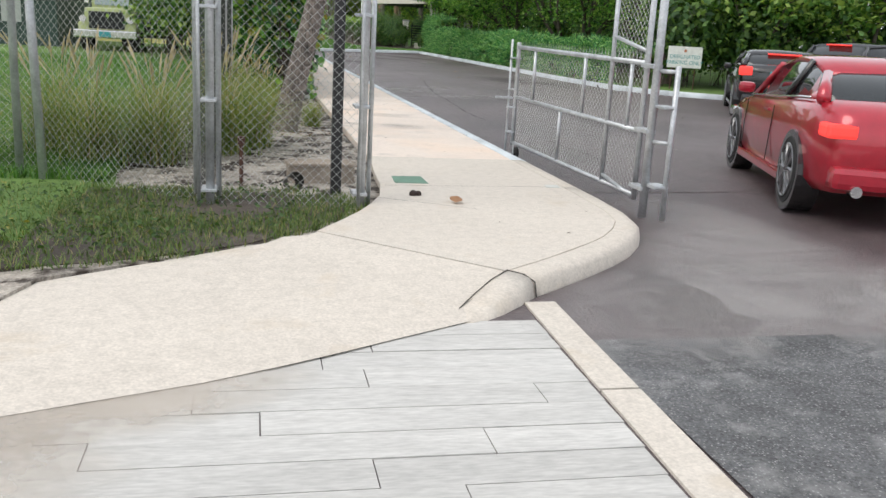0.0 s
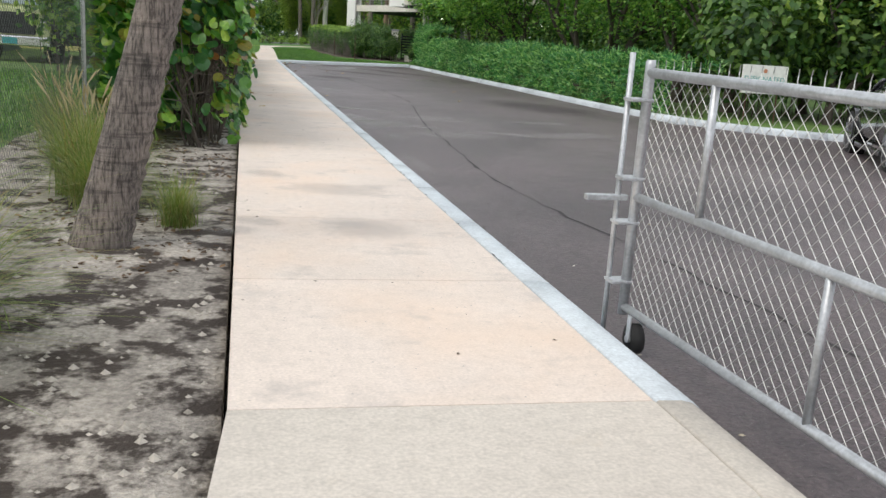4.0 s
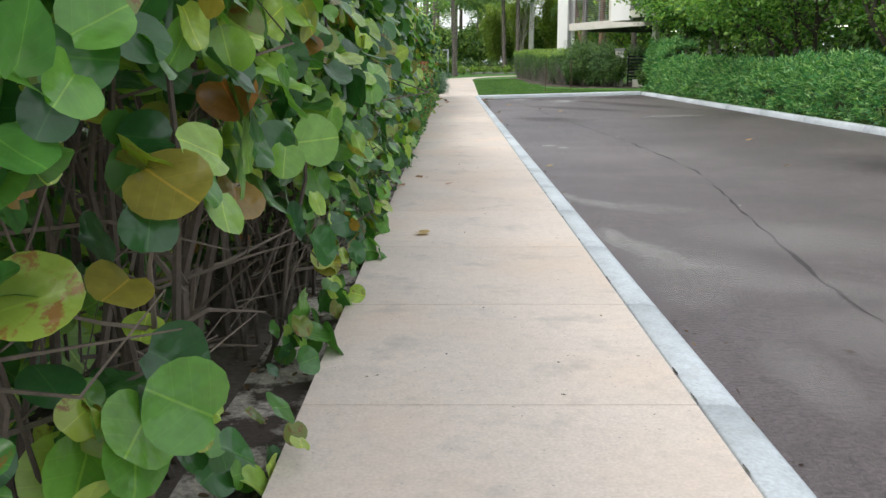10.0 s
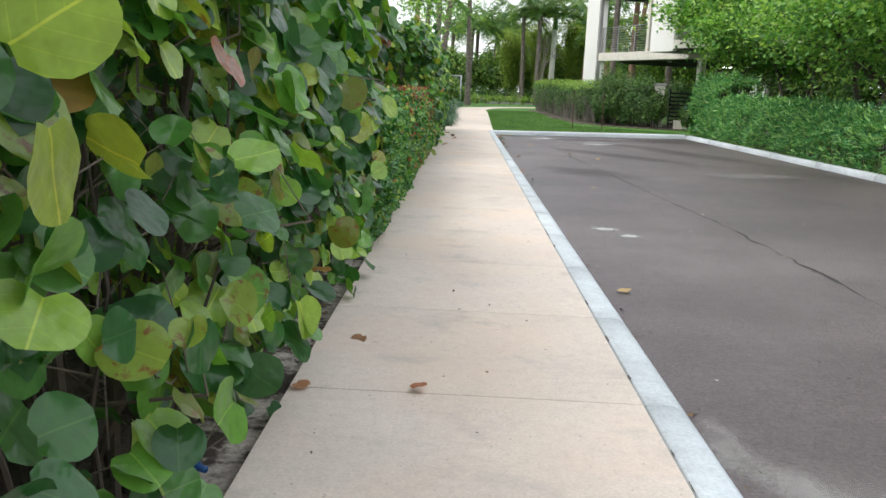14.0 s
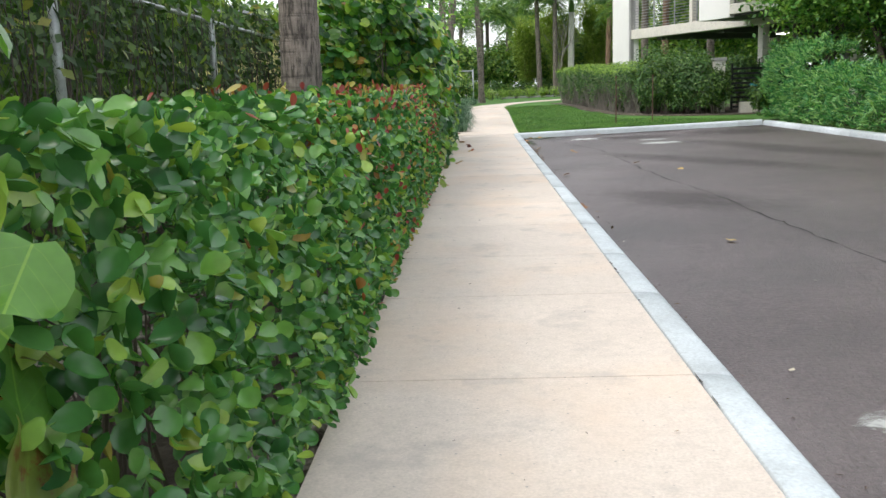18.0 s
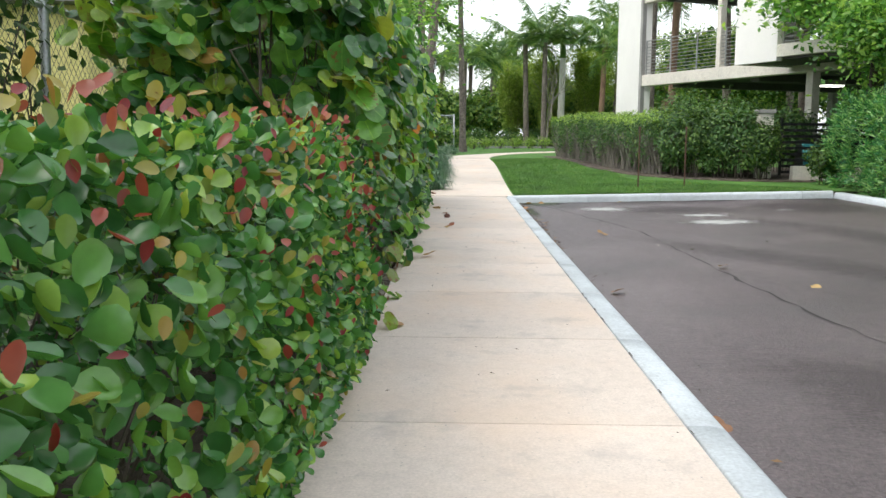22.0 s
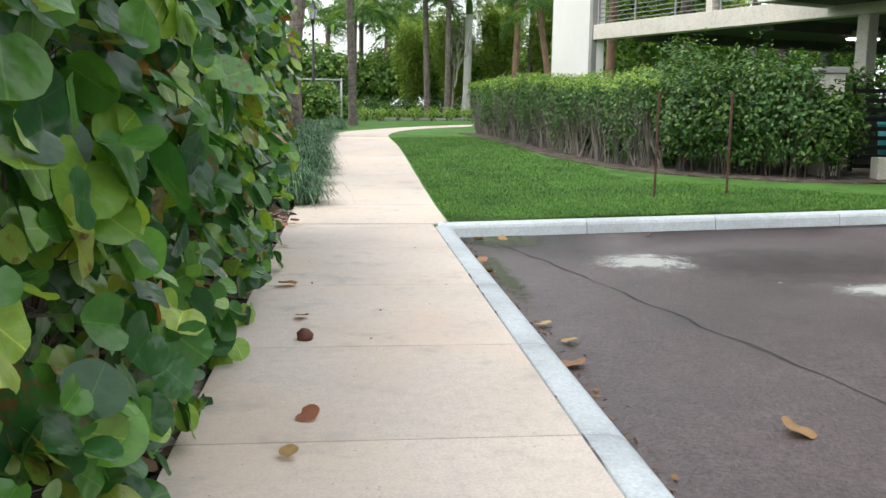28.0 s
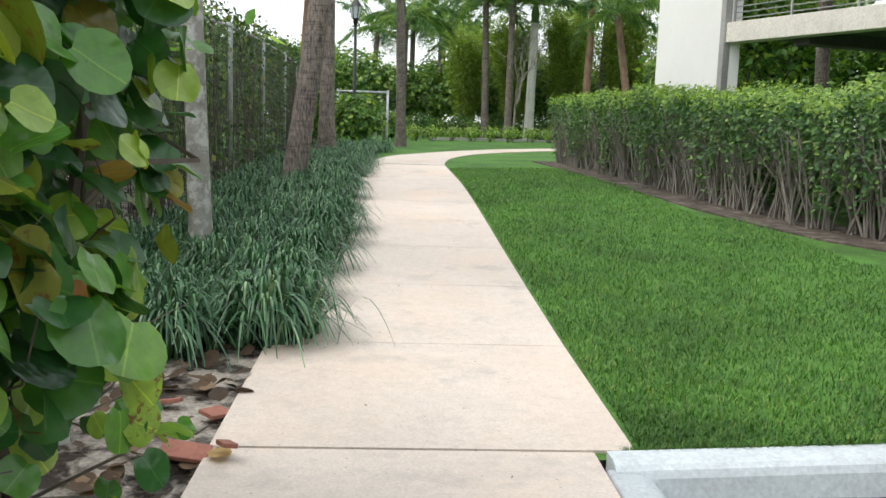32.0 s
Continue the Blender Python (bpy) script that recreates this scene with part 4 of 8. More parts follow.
# long crack
crk = [(3.1, 11), (2.95, 13.4), (2.85, 14.6), (2.77, 15.7), (2.78, 17.4), (2.96, 19.8), (3.03, 20.9), (3.17, 22.6), (3.5, 25.4), (3.74, 26.9), (3.93, 28.8), (3.95, 31), (3.9, 34), (3.66, 38.2), (3.62, 40.3), (3.40, 43.5), (3.34, 45.5), (3.32, 47.4), (3.30, 49), (3.05, 50.4), (2.84, 51.5), (2.63, 52.7), (2.31, 54.0), (2.1, 54.7)]
random.seed(4)
rows_c = []
for (x0, y0), (x1, y1) in zip(crk, crk[1:]):
    n = max(2, int((y1 - y0) / 0.22))
    for k in range(n):
        q = k / n
        rows_c.append((x0 + (x1 - x0) * q + random.uniform(-0.03, 0.03), y0 + (y1 - y0) * q, max(0.002, random.gauss(0.010, 0.007))))
cm = Mesh()
cm.add([(x + s * w, y, road_z(x) + 0.003) for x, y, w in rows_c for s in (-1, 1)], [(2 * i, 2 * i + 1, 2 * i + 3, 2 * i + 2) for i in range(len(rows_c) - 1)])
struct("road_crack", cm, CRACK, "long dark sealed crack in the asphalt", "crack")

for k, (x, y, a, b, tn) in enumerate([(4.6, 45.5, 0.5, 3.2, 0.5), (6.6, 47, 0.6, 4.0, 0.3), (7.0, 28, 1.0, 2.5, 0.2), (4.5, 52.8, 1.2, 0.9, 0.0), (3.2, 40.5, 0.7, 1.4, 0.4), (2.3, 54.5, 0.5, 0.5, 0.0), (7.2, 53, 1.0, 1.4, 0.3)]):
    blot("dark_mark", x, y, a, b, DARKF, "faint dark stain on the asphalt", tn, k, 0.003)
for k, (x, y, a, b, tn) in enumerate([(2.1, 17.9, 0.12, 1.0, 0.0), (5.4, 21.5, 0.9, 0.5, 0.3), (6.4, 40.5, 1.0, 0.6, 0.2), (2.6, 25.9, 0.8, 0.35, -0.8), (3.4, 24.2, 1.0, 0.7, -0.6), (2.5, 23.2, 0.5, 0.8, 0.0)]):
    blot("dust_mark", x, y, a, b, DUSTF, "pale dust on the asphalt", tn, 40 + k, 0.007)
# dark soil under the hedges
struct("hedge_soil", grid_mesh([-1.55, -1.1, -0.7, -0.35, -0.012], [18.6 + 0.8 * k for k in range(46)], lambda x, y: ground_z(x, y) + 0.012 + 0.015 * noise.noise((x * 3, y * 3, 1)) - (0.03 if x < -1.5 or y < 18.7 else 0)), EARTH, "dark soil with litter under the hedges", "ground", True)


# ---------------------------------------------------------------- hedges
def stems(n, x0, x1, y0, y1, top, base_z, r=0.012, spread=0.35, seed=1):
    rr = random.Random(seed)
    m = Mesh()
    for _ in range(n):
        x, y = rr.uniform(x0, x1), rr.uniform(y0, y1)
        bz = base_z(x, y)
        h = top * rr.uniform(0.55, 0.95)
        dx, dy = rr.uniform(-spread, spread), rr.uniform(-spread, spread)
        pts = [(x + dx * q * q + rr.uniform(-0.03, 0.03), y + dy * q * q + rr.uniform(-0.03, 0.03), bz - 0.03 + h * q) for q in (0, 0.3, 0.65, 1.0)]
        rad = r * rr.uniform(0.5, 1.3)
        m.tube(pts, [rad, rad * 0.85, rad * 0.6, rad * 0.3], 5, False)
        for _ in range(2):
            q = rr.uniform(0.25, 0.8)
            p = Vector(pts[1]).lerp(Vector(pts[3]), q)
            e = p + Vector((rr.uniform(-0.3, 0.3), rr.uniform(-0.3, 0.3), rr.uniform(0.05, 0.35)))
            m.tube([p, (p + e) / 2 + Vector((0, 0, -0.02)), e], [rad * 0.5, rad * 0.4, rad * 0.2], 4, False)
    return m


def seagrape(label, y0, y1, height, seed, front_x=0.05, low=0.45, thin=(0, 0, 0)):
    """A tall hedge: bare crooked stems in the dark, leafy shoots hanging over them, a dense crown."""
    global RNG
    RNG = np.random.default_rng(seed)
    ob = thing("sea_grape_hedge", label, "hedge", "sea grape hedges")
    ln = y1 - y0
    rr = random.Random(seed)
    # multi-stemmed bushes: each trunk group leans out from one stool
    bare, twigs = Mesh(), Mesh()
    y = y0 + 0.25
    while y < y1 - 0.1:
        cx = rr.uniform(-0.75, -0.35)
        for _ in range(rr.randint(7, 11)):
            bx, by = cx + rr.gauss(0, 0.12), y + rr.gauss(0, 0.14)
            ex, ey = bx + rr.gauss(0, 0.26), by + rr.gauss(0, 0.32)
            h = height * rr.uniform(0.55, 0.92)
            bz = ground_z(bx, by) - 0.05
            pts = []
            for q in (0, 0.12, 0.3, 0.5, 0.75, 1.0):
                pts.append((min(bx + (ex - bx) * q + rr.gauss(0, 0.035) * (q > 0), 0.0), by + (ey - by) * q + rr.gauss(0, 0.035) * (q > 0), bz + h * q))
            r0 = rr.choice((0.008, 0.011, 0.014, 0.019, 0.026))
            bare.tube(pts, [r0, r0 * 0.95, r0 * 0.85, r0 * 0.7, r0 * 0.5, r0 * 0.25], 6, False)
            for _ in range(3):
                a = rr.uniform(0.08, 0.9)
                p = Vector(pts[1]).lerp(Vector(pts[4]), a)
                d = Vector((rr.gauss(0.1, 0.35), rr.gauss(0, 0.4), rr.uniform(-0.1, 0.5)))
                mid = p + d * 0.5 + Vector((rr.gauss(0, 0.04), rr.gauss(0, 0.04), rr.gauss(0, 0.04)))
                e = p + d
                e.x = min(e.x, 0.05)
                e.y = min(max(e.y, y0 - 0.15), y1 + 0.1)
                twigs.tube([p, mid, e], [r0 * 0.45, r0 * 0.33, 0.002], 4, False)
        y += rr.uniform(0.42, 0.68)
    for _ in range(int(ln * 42)):
        p = Vector((rr.uniform(-1.0, -0.02), rr.uniform(y0, y1), rr.uniform(0.05, 1.7)))
        d = Vector((rr.gauss(0, 0.2), rr.gauss(0, 0.25), rr.gauss(0.12, 0.25)))
        d.x = min(d.x, 0.04 - p.x)
        twigs.tube([p, p + d * 0.5 + Vector((rr.gauss(0, 0.03), 0, rr.gauss(0, 0.03))), p + d], [0.004, 0.003, 0.0015], 4, False)
    part("stem", bare, TWIG, ob, "bare crooked grey-brown stems")
    tagged(part("twig_tangle", twigs, DRY_TWIG, ob, "tangled thin dry twigs"), kind="stuff")

    def shoots(n, P, outdir, k, reach, size):
        """k leaves strung along a short shoot from each point."""
        d = unit(np.asarray(outdir) + jit(n, 0.45))
        u = np.tile((np.arange(k) + 0.5) / k, n)
        base = np.repeat(P, k, 0) + np.repeat(d, k, 0) * (u * reach)[:, None] + jit(n * k, 0.035)
        sidev = unit(jit(n * k, 1.0) + np.array([0.35, -0.1, -0.25]))
        nn = jit(n * k, 0.42) + np.array([0.55, -0.15, 0.5]) + np.repeat(d, k, 0) * 0.35
        return base, nn, sidev, rnd(n * k, size[0], size[1]) * np.repeat(rnd(n, 0.75, 1.15), k)

    # shoots over the face, in clumps with dark gaps between
    n = int(ln * 128)
    y = rnd(n, y0, y1)
    z = 0.12 + (height - 0.1) * rnd(n) ** 0.85
    l1 = np.array([noise.noise((a * 0.9, b * 1.1, seed)) for a, b in zip(y, z)])
    l2 = np.array([noise.noise((a * 2.3, b * 2.5, seed + 5)) for a, b in zip(y, z)])
    chance = low + (1 - low) * smooth01((z - 0.75) / 0.75) + 0.75 * l2
    # a stretch where the stems stand bare below
    chance = chance - thin[2] * smooth01((1.5 - z) / 0.5) * smooth01((z - 0.2) / 0.25) * ((y > thin[0]) & (y < thin[1]))
    keep = rnd(n) < chance
    x = front_x - 0.12 + 0.14 * l1 + 0.08 * l2 - np.abs(RNG.normal(0, 0.10, n)) - 0.28 * smooth01((z - height + 0.55) / 0.55)
    P = np.stack([x, y, z], 1)[keep]
    a1 = shoots(len(P), P, np.tile([0.55, -0.1, 0.15], (len(P), 1)), 5, 0.26, (0.085, 0.175))
    # crown: dense above head height, so that little light falls inside
    n = int(ln * 62)
    P = np.stack([rnd(n, -1.25, -0.15), rnd(n, y0, y1), height * (1 - 0.48 * rnd(n) ** 1.5)], 1)
    P[:, 2] += 0.10 * np.array([noise.noise((a * 1.2, b * 1.2, seed)) for a, b in zip(P[:, 0], P[:, 1])])
    a2 = shoots(n, P, np.tile([0.1, 0, 0.8], (n, 1)), 5, 0.26, (0.09, 0.17))
    # ends
    n = 260
    e = rnd(n) < 0.6
    z4 = 0.15 + (height - 0.15) * rnd(n) ** 0.8
    P = np.stack([rnd(n, -1.25, 0.0), np.where(e, y0 + 0.05, y1 - 0.05) + RNG.normal(0, 0.09, n), z4], 1)
    ok = rnd(n) < low + (1 - low) * smooth01((z4 - 0.4) / 0.9)
    P, e = P[ok], e[ok]
    a3 = shoots(len(P), P, np.stack([np.zeros(len(P)), np.where(e, -0.8, 0.8), np.full(len(P), 0.2)], 1), 5, 0.24, (0.09, 0.17))
    # back: a rough wall of leaves over the field
    n = int(ln * 105)
    P = np.stack([rnd(n, -1.7, -1.2), rnd(n, y0 + 0.1, y1), height * rnd(n) ** 1.15], 1)
    a4 = shoots(n, P, np.tile([-0.5, 0, 0.4], (n, 1)), 5, 0.25, (0.11, 0.19))
    # dim leaves deep inside, behind the stems
    n = int(ln * 55)
    P = np.stack([rnd(n, -1.3, -0.8), rnd(n, y0 + 0.1, y1), 0.15 + 1.6 * rnd(n)], 1)
    a5 = shoots(n, P, np.tile([0.2, 0, 0.4], (n, 1)), 5, 0.25, (0.10, 0.18))
    P, N, T, S = (np.concatenate(q) for q in zip(a1, a2, a3, a4, a5))
    P[:, 2] += np.array([max(ground_z(-0.5, q), -0.06) for q in P[:, 1]])
    P[:, 2] = np.maximum(P[:, 2], 0.04)
    P[:, 0] = np.minimum(P[:, 0], 0.10 + 0.10 * smooth01((P[:, 2] - 0.4) / 0.8))
    kinds = [round_leaf(0.02, 0.0, 0.03), round_leaf(0.22, 0.05, 0.04), round_leaf(0.06, 0.22, 0.05), round_leaf(-0.14, 0.10, 0.06), round_leaf(0.34, 0.16, 0.03)]
    pick_kind = RNG.integers(0, 5, len(P))
    # single leaves: those that stand proud of the face at the height one walks past
    face = np.where((P[:, 0] > -0.10) & (P[:, 2] > 0.3) & (P[:, 2] < 2.0))[0]
    pick = RNG.permutation(face)[:290]
    rest = np.setdiff1d(np.arange(len(P)), pick)
    for k in range(5):
        sel = rest[pick_kind[rest] == k]
        me = leaf_mesh("foliage", kinds[k], P[sel], N[sel], T[sel], S[sel], GRAPE)
        tagged(part("foliage", me, GRAPE, ob), kind="stuff")
    ones = [leaf_mesh("leaf", s, [(0, 0, 0)], [(0, 0, 1)], [(1, 0, 0)], [1.0], GRAPE_ONE) for s in kinds]
    for i in pick:
        lf = part("leaf", ones[pick_kind[i]], GRAPE_ONE, ob)
        lf.matrix_world = pose_leaf(P[i], N[i], T[i], S[i] * 1.05)
    return ob


seagrape("tall sea grape hedge with round leaves and bare stems", 18.2, 30.45, 2.75, 11, thin=(18.0, 20.9, 0.5))
seagrape("sea grape hedge with some orange leaves, beside the walk", 41.1, 54.15, 2.62, 23, front_x=0.08, low=0.5, thin=(41.0, 45.0, 0.42))

# low clipped hedge between them
RNG = np.random.default_rng(31)
coco = thing("cocoplum_hedge", "clipped waist-high hedge of small glossy leaves with red tips", "hedge")
HY0, HY1, HT = 30.45, 41.3, 1.27
part("stem", stems(150, -1.1, -0.1, HY0, HY1, 1.1, lambda x, y: -0.05, 0.010, 0.2, 5), TWIG, coco, "thin brown stems")
n = 11500
y = rnd(n, HY0, HY1)
z = rnd(n, 0.03, HT)
lum = np.array([noise.noise((a * 1.5, b * 1.7, 3.0)) + 0.5 * noise.noise((a * 5, b * 5, 9.0)) for a, b in zip(y, z)])
x = 0.11 + 0.10 * lum - np.abs(RNG.normal(0, 0.07, n)) - 0.12 * smooth01(1 - z / 0.35) - 0.16 * smooth01((z - HT + 0.22) / 0.22)
PF, NF = np.stack([x, y, z], 1), np.tile([0.6, -0.1, 0.6], (n, 1)) + jit(n, 0.7)
n = 13000
x, y = rnd(n, -1.35, 0.0), rnd(n, HY0, HY1)
lum = np.array([noise.noise((a * 1.5, b * 1.5, 13.0)) + 0.5 * noise.noise((a * 5, b * 5, 4.0)) for a, b in zip(x, y)])
z = HT + 0.07 * lum - np.abs(RNG.normal(0, 0.06, n)) + 0.03
PT, NT = np.stack([x, y, z], 1), np.tile([0.1, -0.1, 0.9], (n, 1)) + jit(n, 0.75)
n = 7000
PI = np.stack([rnd(n, -1.3, -0.1), rnd(n, HY0, HY1), rnd(n, 0.3, 1.2)], 1)
NI = np.tile([0.2, 0, 0.7], (n, 1)) + jit(n, 0.6)
P, N = np.concatenate([PF, PT, PI]), np.concatenate([NF, NT, NI])
T = unit(np.tile([0.3, -0.2, 0.35], (len(P), 1)) + jit(len(P), 0.7))
me = leaf_mesh("foliage", oval_leaf(0.40, 0.12), P, N, T, rnd(len(P), 0.036, 0.072), COCO)
tagged(part("foliage", me, COCO, coco), kind="stuff")
n = 1500
x, y = -np.abs(RNG.normal(0, 0.5, n)) + 0.05, rnd(n, HY0, HY1)
dens = np.array([noise.noise((a * 0.8, b * 0.5, 1.0)) for a, b in zip(x, y)])
ok = (rnd(n) < 0.16 + 0.8 * dens + 0.075 * (y - 33)) & (x > -1.3)
x, y = x[ok], y[ok]
PN = np.stack([x, y, HT + 0.03 + rnd(len(x), -0.03, 0.08)], 1)
# and a few down the face
n = 520
yf, zf = rnd(n, 33, HY1), HT - 1.1 * rnd(n) ** 1.6
PN = np.concatenate([PN, np.stack([0.13 + rnd(n, -0.06, 0.03) - 0.12 * smooth01((zf - HT + 0.22) / 0.22), yf, zf], 1)])
NN = jit(len(PN), 0.6) + np.array([0.2, -0.5, 0.4])
me = leaf_mesh("new_growth", oval_leaf(0.30, 0.05), PN, NN, np.tile([0, 0, 1.0], (len(PN), 1)) + jit(len(PN), 0.35), rnd(len(PN), 0.03, 0.055), COCO_NEW)
tagged(part("new_growth", me, COCO_NEW, coco, "red and yellow new leaves"), kind="stuff")

# oleander hedge along the far kerb
RNG = np.random.default_rng(41)


def oleander(y0, y1, x0, label, top):
    ob = thing("oleander_hedge", label, "hedge", "oleander hedge")
    ln = y1 - y0
    part("stem", stems(int(ln * 12), x0 + 0.3, x0 + 1.3, y0, y1, 1.0, lambda x, y: 0.1, 0.012, 0.3, int(y0)), TWIG, ob)
    ns = int(ln * 95)
    y = rnd(ns, y0, y1)
    u = rnd(ns)
    lum = np.array([noise.noise((a * 0.9, b * 3, 2.0)) + 0.7 * noise.noise((a * 2.6, b * 5, 7.0)) for a, b in zip(y, u)])
    # shoot tips over the front, the shoulder and the top
    ang = u * 1.9
    H = top + 0.30 * lum
    x = x0 + 0.55 - (0.52 + 0.16 * lum) * np.cos(np.minimum(ang, math.pi / 2)) + np.maximum(ang - math.pi / 2, 0) * 3.2
    z = 0.18 + (H - 0.18) * np.sin(np.minimum(ang, math.pi / 2)) ** 0.8
    tips = np.stack([x, y, z], 1)
    k = 22
    base = np.repeat(tips, k, 0)
    out = np.stack([-np.cos(np.minimum(ang, 1.57)) * 0.8, np.zeros(ns), 0.55 + np.sin(np.minimum(ang, 1.57))], 1)
    out = np.repeat(unit(out), k, 0)
    T = unit(out * 0.75 + jit(len(base), 0.6))
    base = base - out * rnd(len(base), 0, 0.26)[:, None] + jit(len(base), 0.03)
    N = np.cross(T, jit(len(base), 1)) + np.array([0, 0, 0.7])
    me = leaf_mesh("foliage", lance_leaf(0.10), base, N, T, rnd(len(base), 0.11, 0.20), OLEANDER)
    tagged(part("foliage", me, OLEANDER, ob), kind="stuff")


oleander(53.2, 57.0, 9.0, "taller end of the oleander hedge with narrow leaves", 2.2)
oleander(46.0, 54.6, 8.9, "dense green oleander hedge with narrow leaves behind the kerb", 1.45)
oleander(36.5, 46.1, 8.85, "dense green oleander hedge with narrow leaves behind the kerb", 1.4)
oleander(25.6, 36.6, 8.9, "dense green oleander hedge with narrow leaves behind the kerb", 1.35)

# clipped hedge round the lawn, with bare pale stems below
RNG = np.random.default_rng(51)
hline = [(4.6, 74.0), (4.7, 70.0), (4.75, 66.0), (4.9, 63.2), (5.3, 61.2), (5.95, 59.95)]


def along(line, q):
    seg = [math.dist(a, b) for a, b in zip(line, line[1:])]
    d = q * sum(seg)
    for (a, b), s in zip(zip(line, line[1:]), seg):
        if d <= s:
            t = d / s
            tx, ty = (b[0] - a[0]) / s, (b[1] - a[1]) / s
            return a[0] + (b[0] - a[0]) * t, a[1] + (b[1] - a[1]) * t, ty, -tx
        d -= s
    return line[-1][0], line[-1][1], ty, -tx


lawn_hedge = thing("clipped_hedge", "clipped green hedge with bare pale stems, curving round the lawn", "hedge")
pm = Mesh()
rr = random.Random(6)
for k in range(64):
    x, y, nx, ny = along(hline, (k + rr.uniform(0.1, 0.9)) / 64)
    off = rr.uniform(0.12, 0.3)
    x, y = x - nx * off, y - ny * off
    bz = lawn_z(x, y)
    for _ in range(rr.randint(5, 10)):
        dx, dy = rr.uniform(-0.34, 0.34), rr.uniform(-0.34, 0.34)
        top = rr.uniform(0.75, 1.35)
        r0 = rr.uniform(0.010, 0.021)
        knee = Vector((x + dx * 0.4 + rr.gauss(0, 0.03), y + dy * 0.4 + rr.gauss(0, 0.03), bz + top * 0.42))
        tip = Vector((x + dx, y + dy, bz + top))
        pm.tube([(x + rr.gauss(0, 0.04), y + rr.gauss(0, 0.04), bz - 0.02), knee, tip], [r0, r0 * 0.75, r0 * 0.35], 5, False)
        for _ in range(2):
            e = knee.lerp(tip, rr.uniform(0.2, 0.8)) + Vector((rr.gauss(0, 0.15), rr.gauss(0, 0.15), rr.uniform(0.1, 0.3)))
            pm.tube([knee.lerp(tip, rr.uniform(0, 0.3)), e], [r0 * 0.45, 0.003], 4, False)
part("stem", pm, PALE_TWIG, lawn_hedge, "bare pale branching stems")
n = 40000
q = rnd(n)
u = rnd(n)
pts = np.array([along(hline, a) for a in q])
lum = np.array([noise.noise((a * 11, b * 2.2, 6.0)) + 0.5 * noise.noise((a * 40, b * 6, 2.0)) for a, b in zip(q, u)])
ang = u * 2.4
zt = 1.48 + 0.30 * lum
zb = 0.46 + 0.75 * np.array([noise.noise((a * 30, 3.0, 1.0)) + 0.6 * noise.noise((a * 110, 8.0, 1.0)) for a in q])
out = 0.06 + 0.12 * lum
side = np.minimum(ang / 1.6, 1)
z = zb + (zt - zb) * np.minimum(side, 1) ** 0.9
depth = np.maximum(ang - 1.6, 0) * 1.5 + (rnd(n) < 0.38) * rnd(n, 0.2, 1.1)
off = out - depth - np.abs(RNG.normal(0, 0.08, n))
x = pts[:, 0] + pts[:, 2] * off
y = pts[:, 1] + pts[:, 3] * off
gz_ = np.array([lawn_z(a, b) for a, b in zip(x, y)])
P = np.stack([x, y, gz_ + z], 1) + jit(n, 0.035)
N = np.stack([pts[:, 2] * 0.7, pts[:, 3] * 0.7, np.full(n, 0.6) + (depth > 0) * 0.6], 1) + jit(n, 0.5)
T = jit(n, 1.0)
gate_ = rnd(n) < 0.13 + 0.87 * smooth01((z - 0.42) / 0.65) + 0.9 * lum
P, N, T, ang, z, zt = P[gate_], N[gate_], T[gate_], ang[gate_], z[gate_], zt[gate_]
n = len(P)
# most leaves near the top take the lighter green
hi = ((ang > 1.6) | (z > zt - 0.2 * rnd(n))) & (rnd(n) < 0.85)
for nm, sel, mt, lb in (("foliage", ~hi, FICUS, ""), ("young_growth", hi, FICUS_TOP, "lighter green leaves on top")):
    me = leaf_mesh(nm, oval_leaf(0.28, 0.05), P[sel], N[sel], T[sel], rnd(sel.sum(), 0.04, 0.08), mt)
    tagged(part(nm, me, mt, lawn_hedge, lb), kind="stuff")


# the dim inside of the hedge
n = 9000
pts = np.array([along(hline, a) for a in rnd(n)])
off = -rnd(n, 0.75, 1.25)
P = np.stack([pts[:, 0] + pts[:, 2] * off, pts[:, 1] + pts[:, 3] * off, rnd(n, 0.1, 1.45)], 1)
P[:, 2] += np.array([lawn_z(a, b) for a, b in P[:, :2]])
tagged(part("foliage", leaf_mesh("foliage", oval_leaf(0.35, 0.05), P, jit(n, 0.6) + [0, 0, 0.4], jit(n), rnd(n, 0.09, 0.14), FICUS), FICUS, lawn_hedge), kind="stuff")


def bush(label, x, y, h, r, mat, n, seed, leaf=0.09, shape=None, name="bush", base=None, stemmat=TWIG):
    global RNG
    RNG = np.random.default_rng(seed)
    bz = ground_z(x, y) + 0.02 if base is None else base
    ob = thing(name, label, "bush", "", pose(x, y, bz))
    part("stem", stems(10, -r * 0.3, r * 0.3, -r * 0.3, r * 0.3, h * 0.85, lambda a, b: 0, 0.014, r * 0.8, seed), stemmat, ob)
    d = unit(jit(n))
    rad = rnd(n) ** 0.4
    lum = np.array([noise.noise(v * 2.1 + np.array([seed, 0, 0])) for v in d])
    P = d * (rad * (0.85 + 0.5 * lum))[:, None] * np.array([r, r, h * 0.46]) + np.array([0, 0, h * 0.54])
    P[:, 2] = np.maximum(P[:, 2], 0.03)
    me = leaf_mesh("foliage", shape or oval_leaf(0.28, 0.05), P, d + jit(n, 0.5) + np.array([0, 0, 0.5]), jit(n), rnd(n, 0.6, 1.1) * leaf, mat)
    tagged(part("foliage", me, mat, ob), kind="stuff")
    return ob


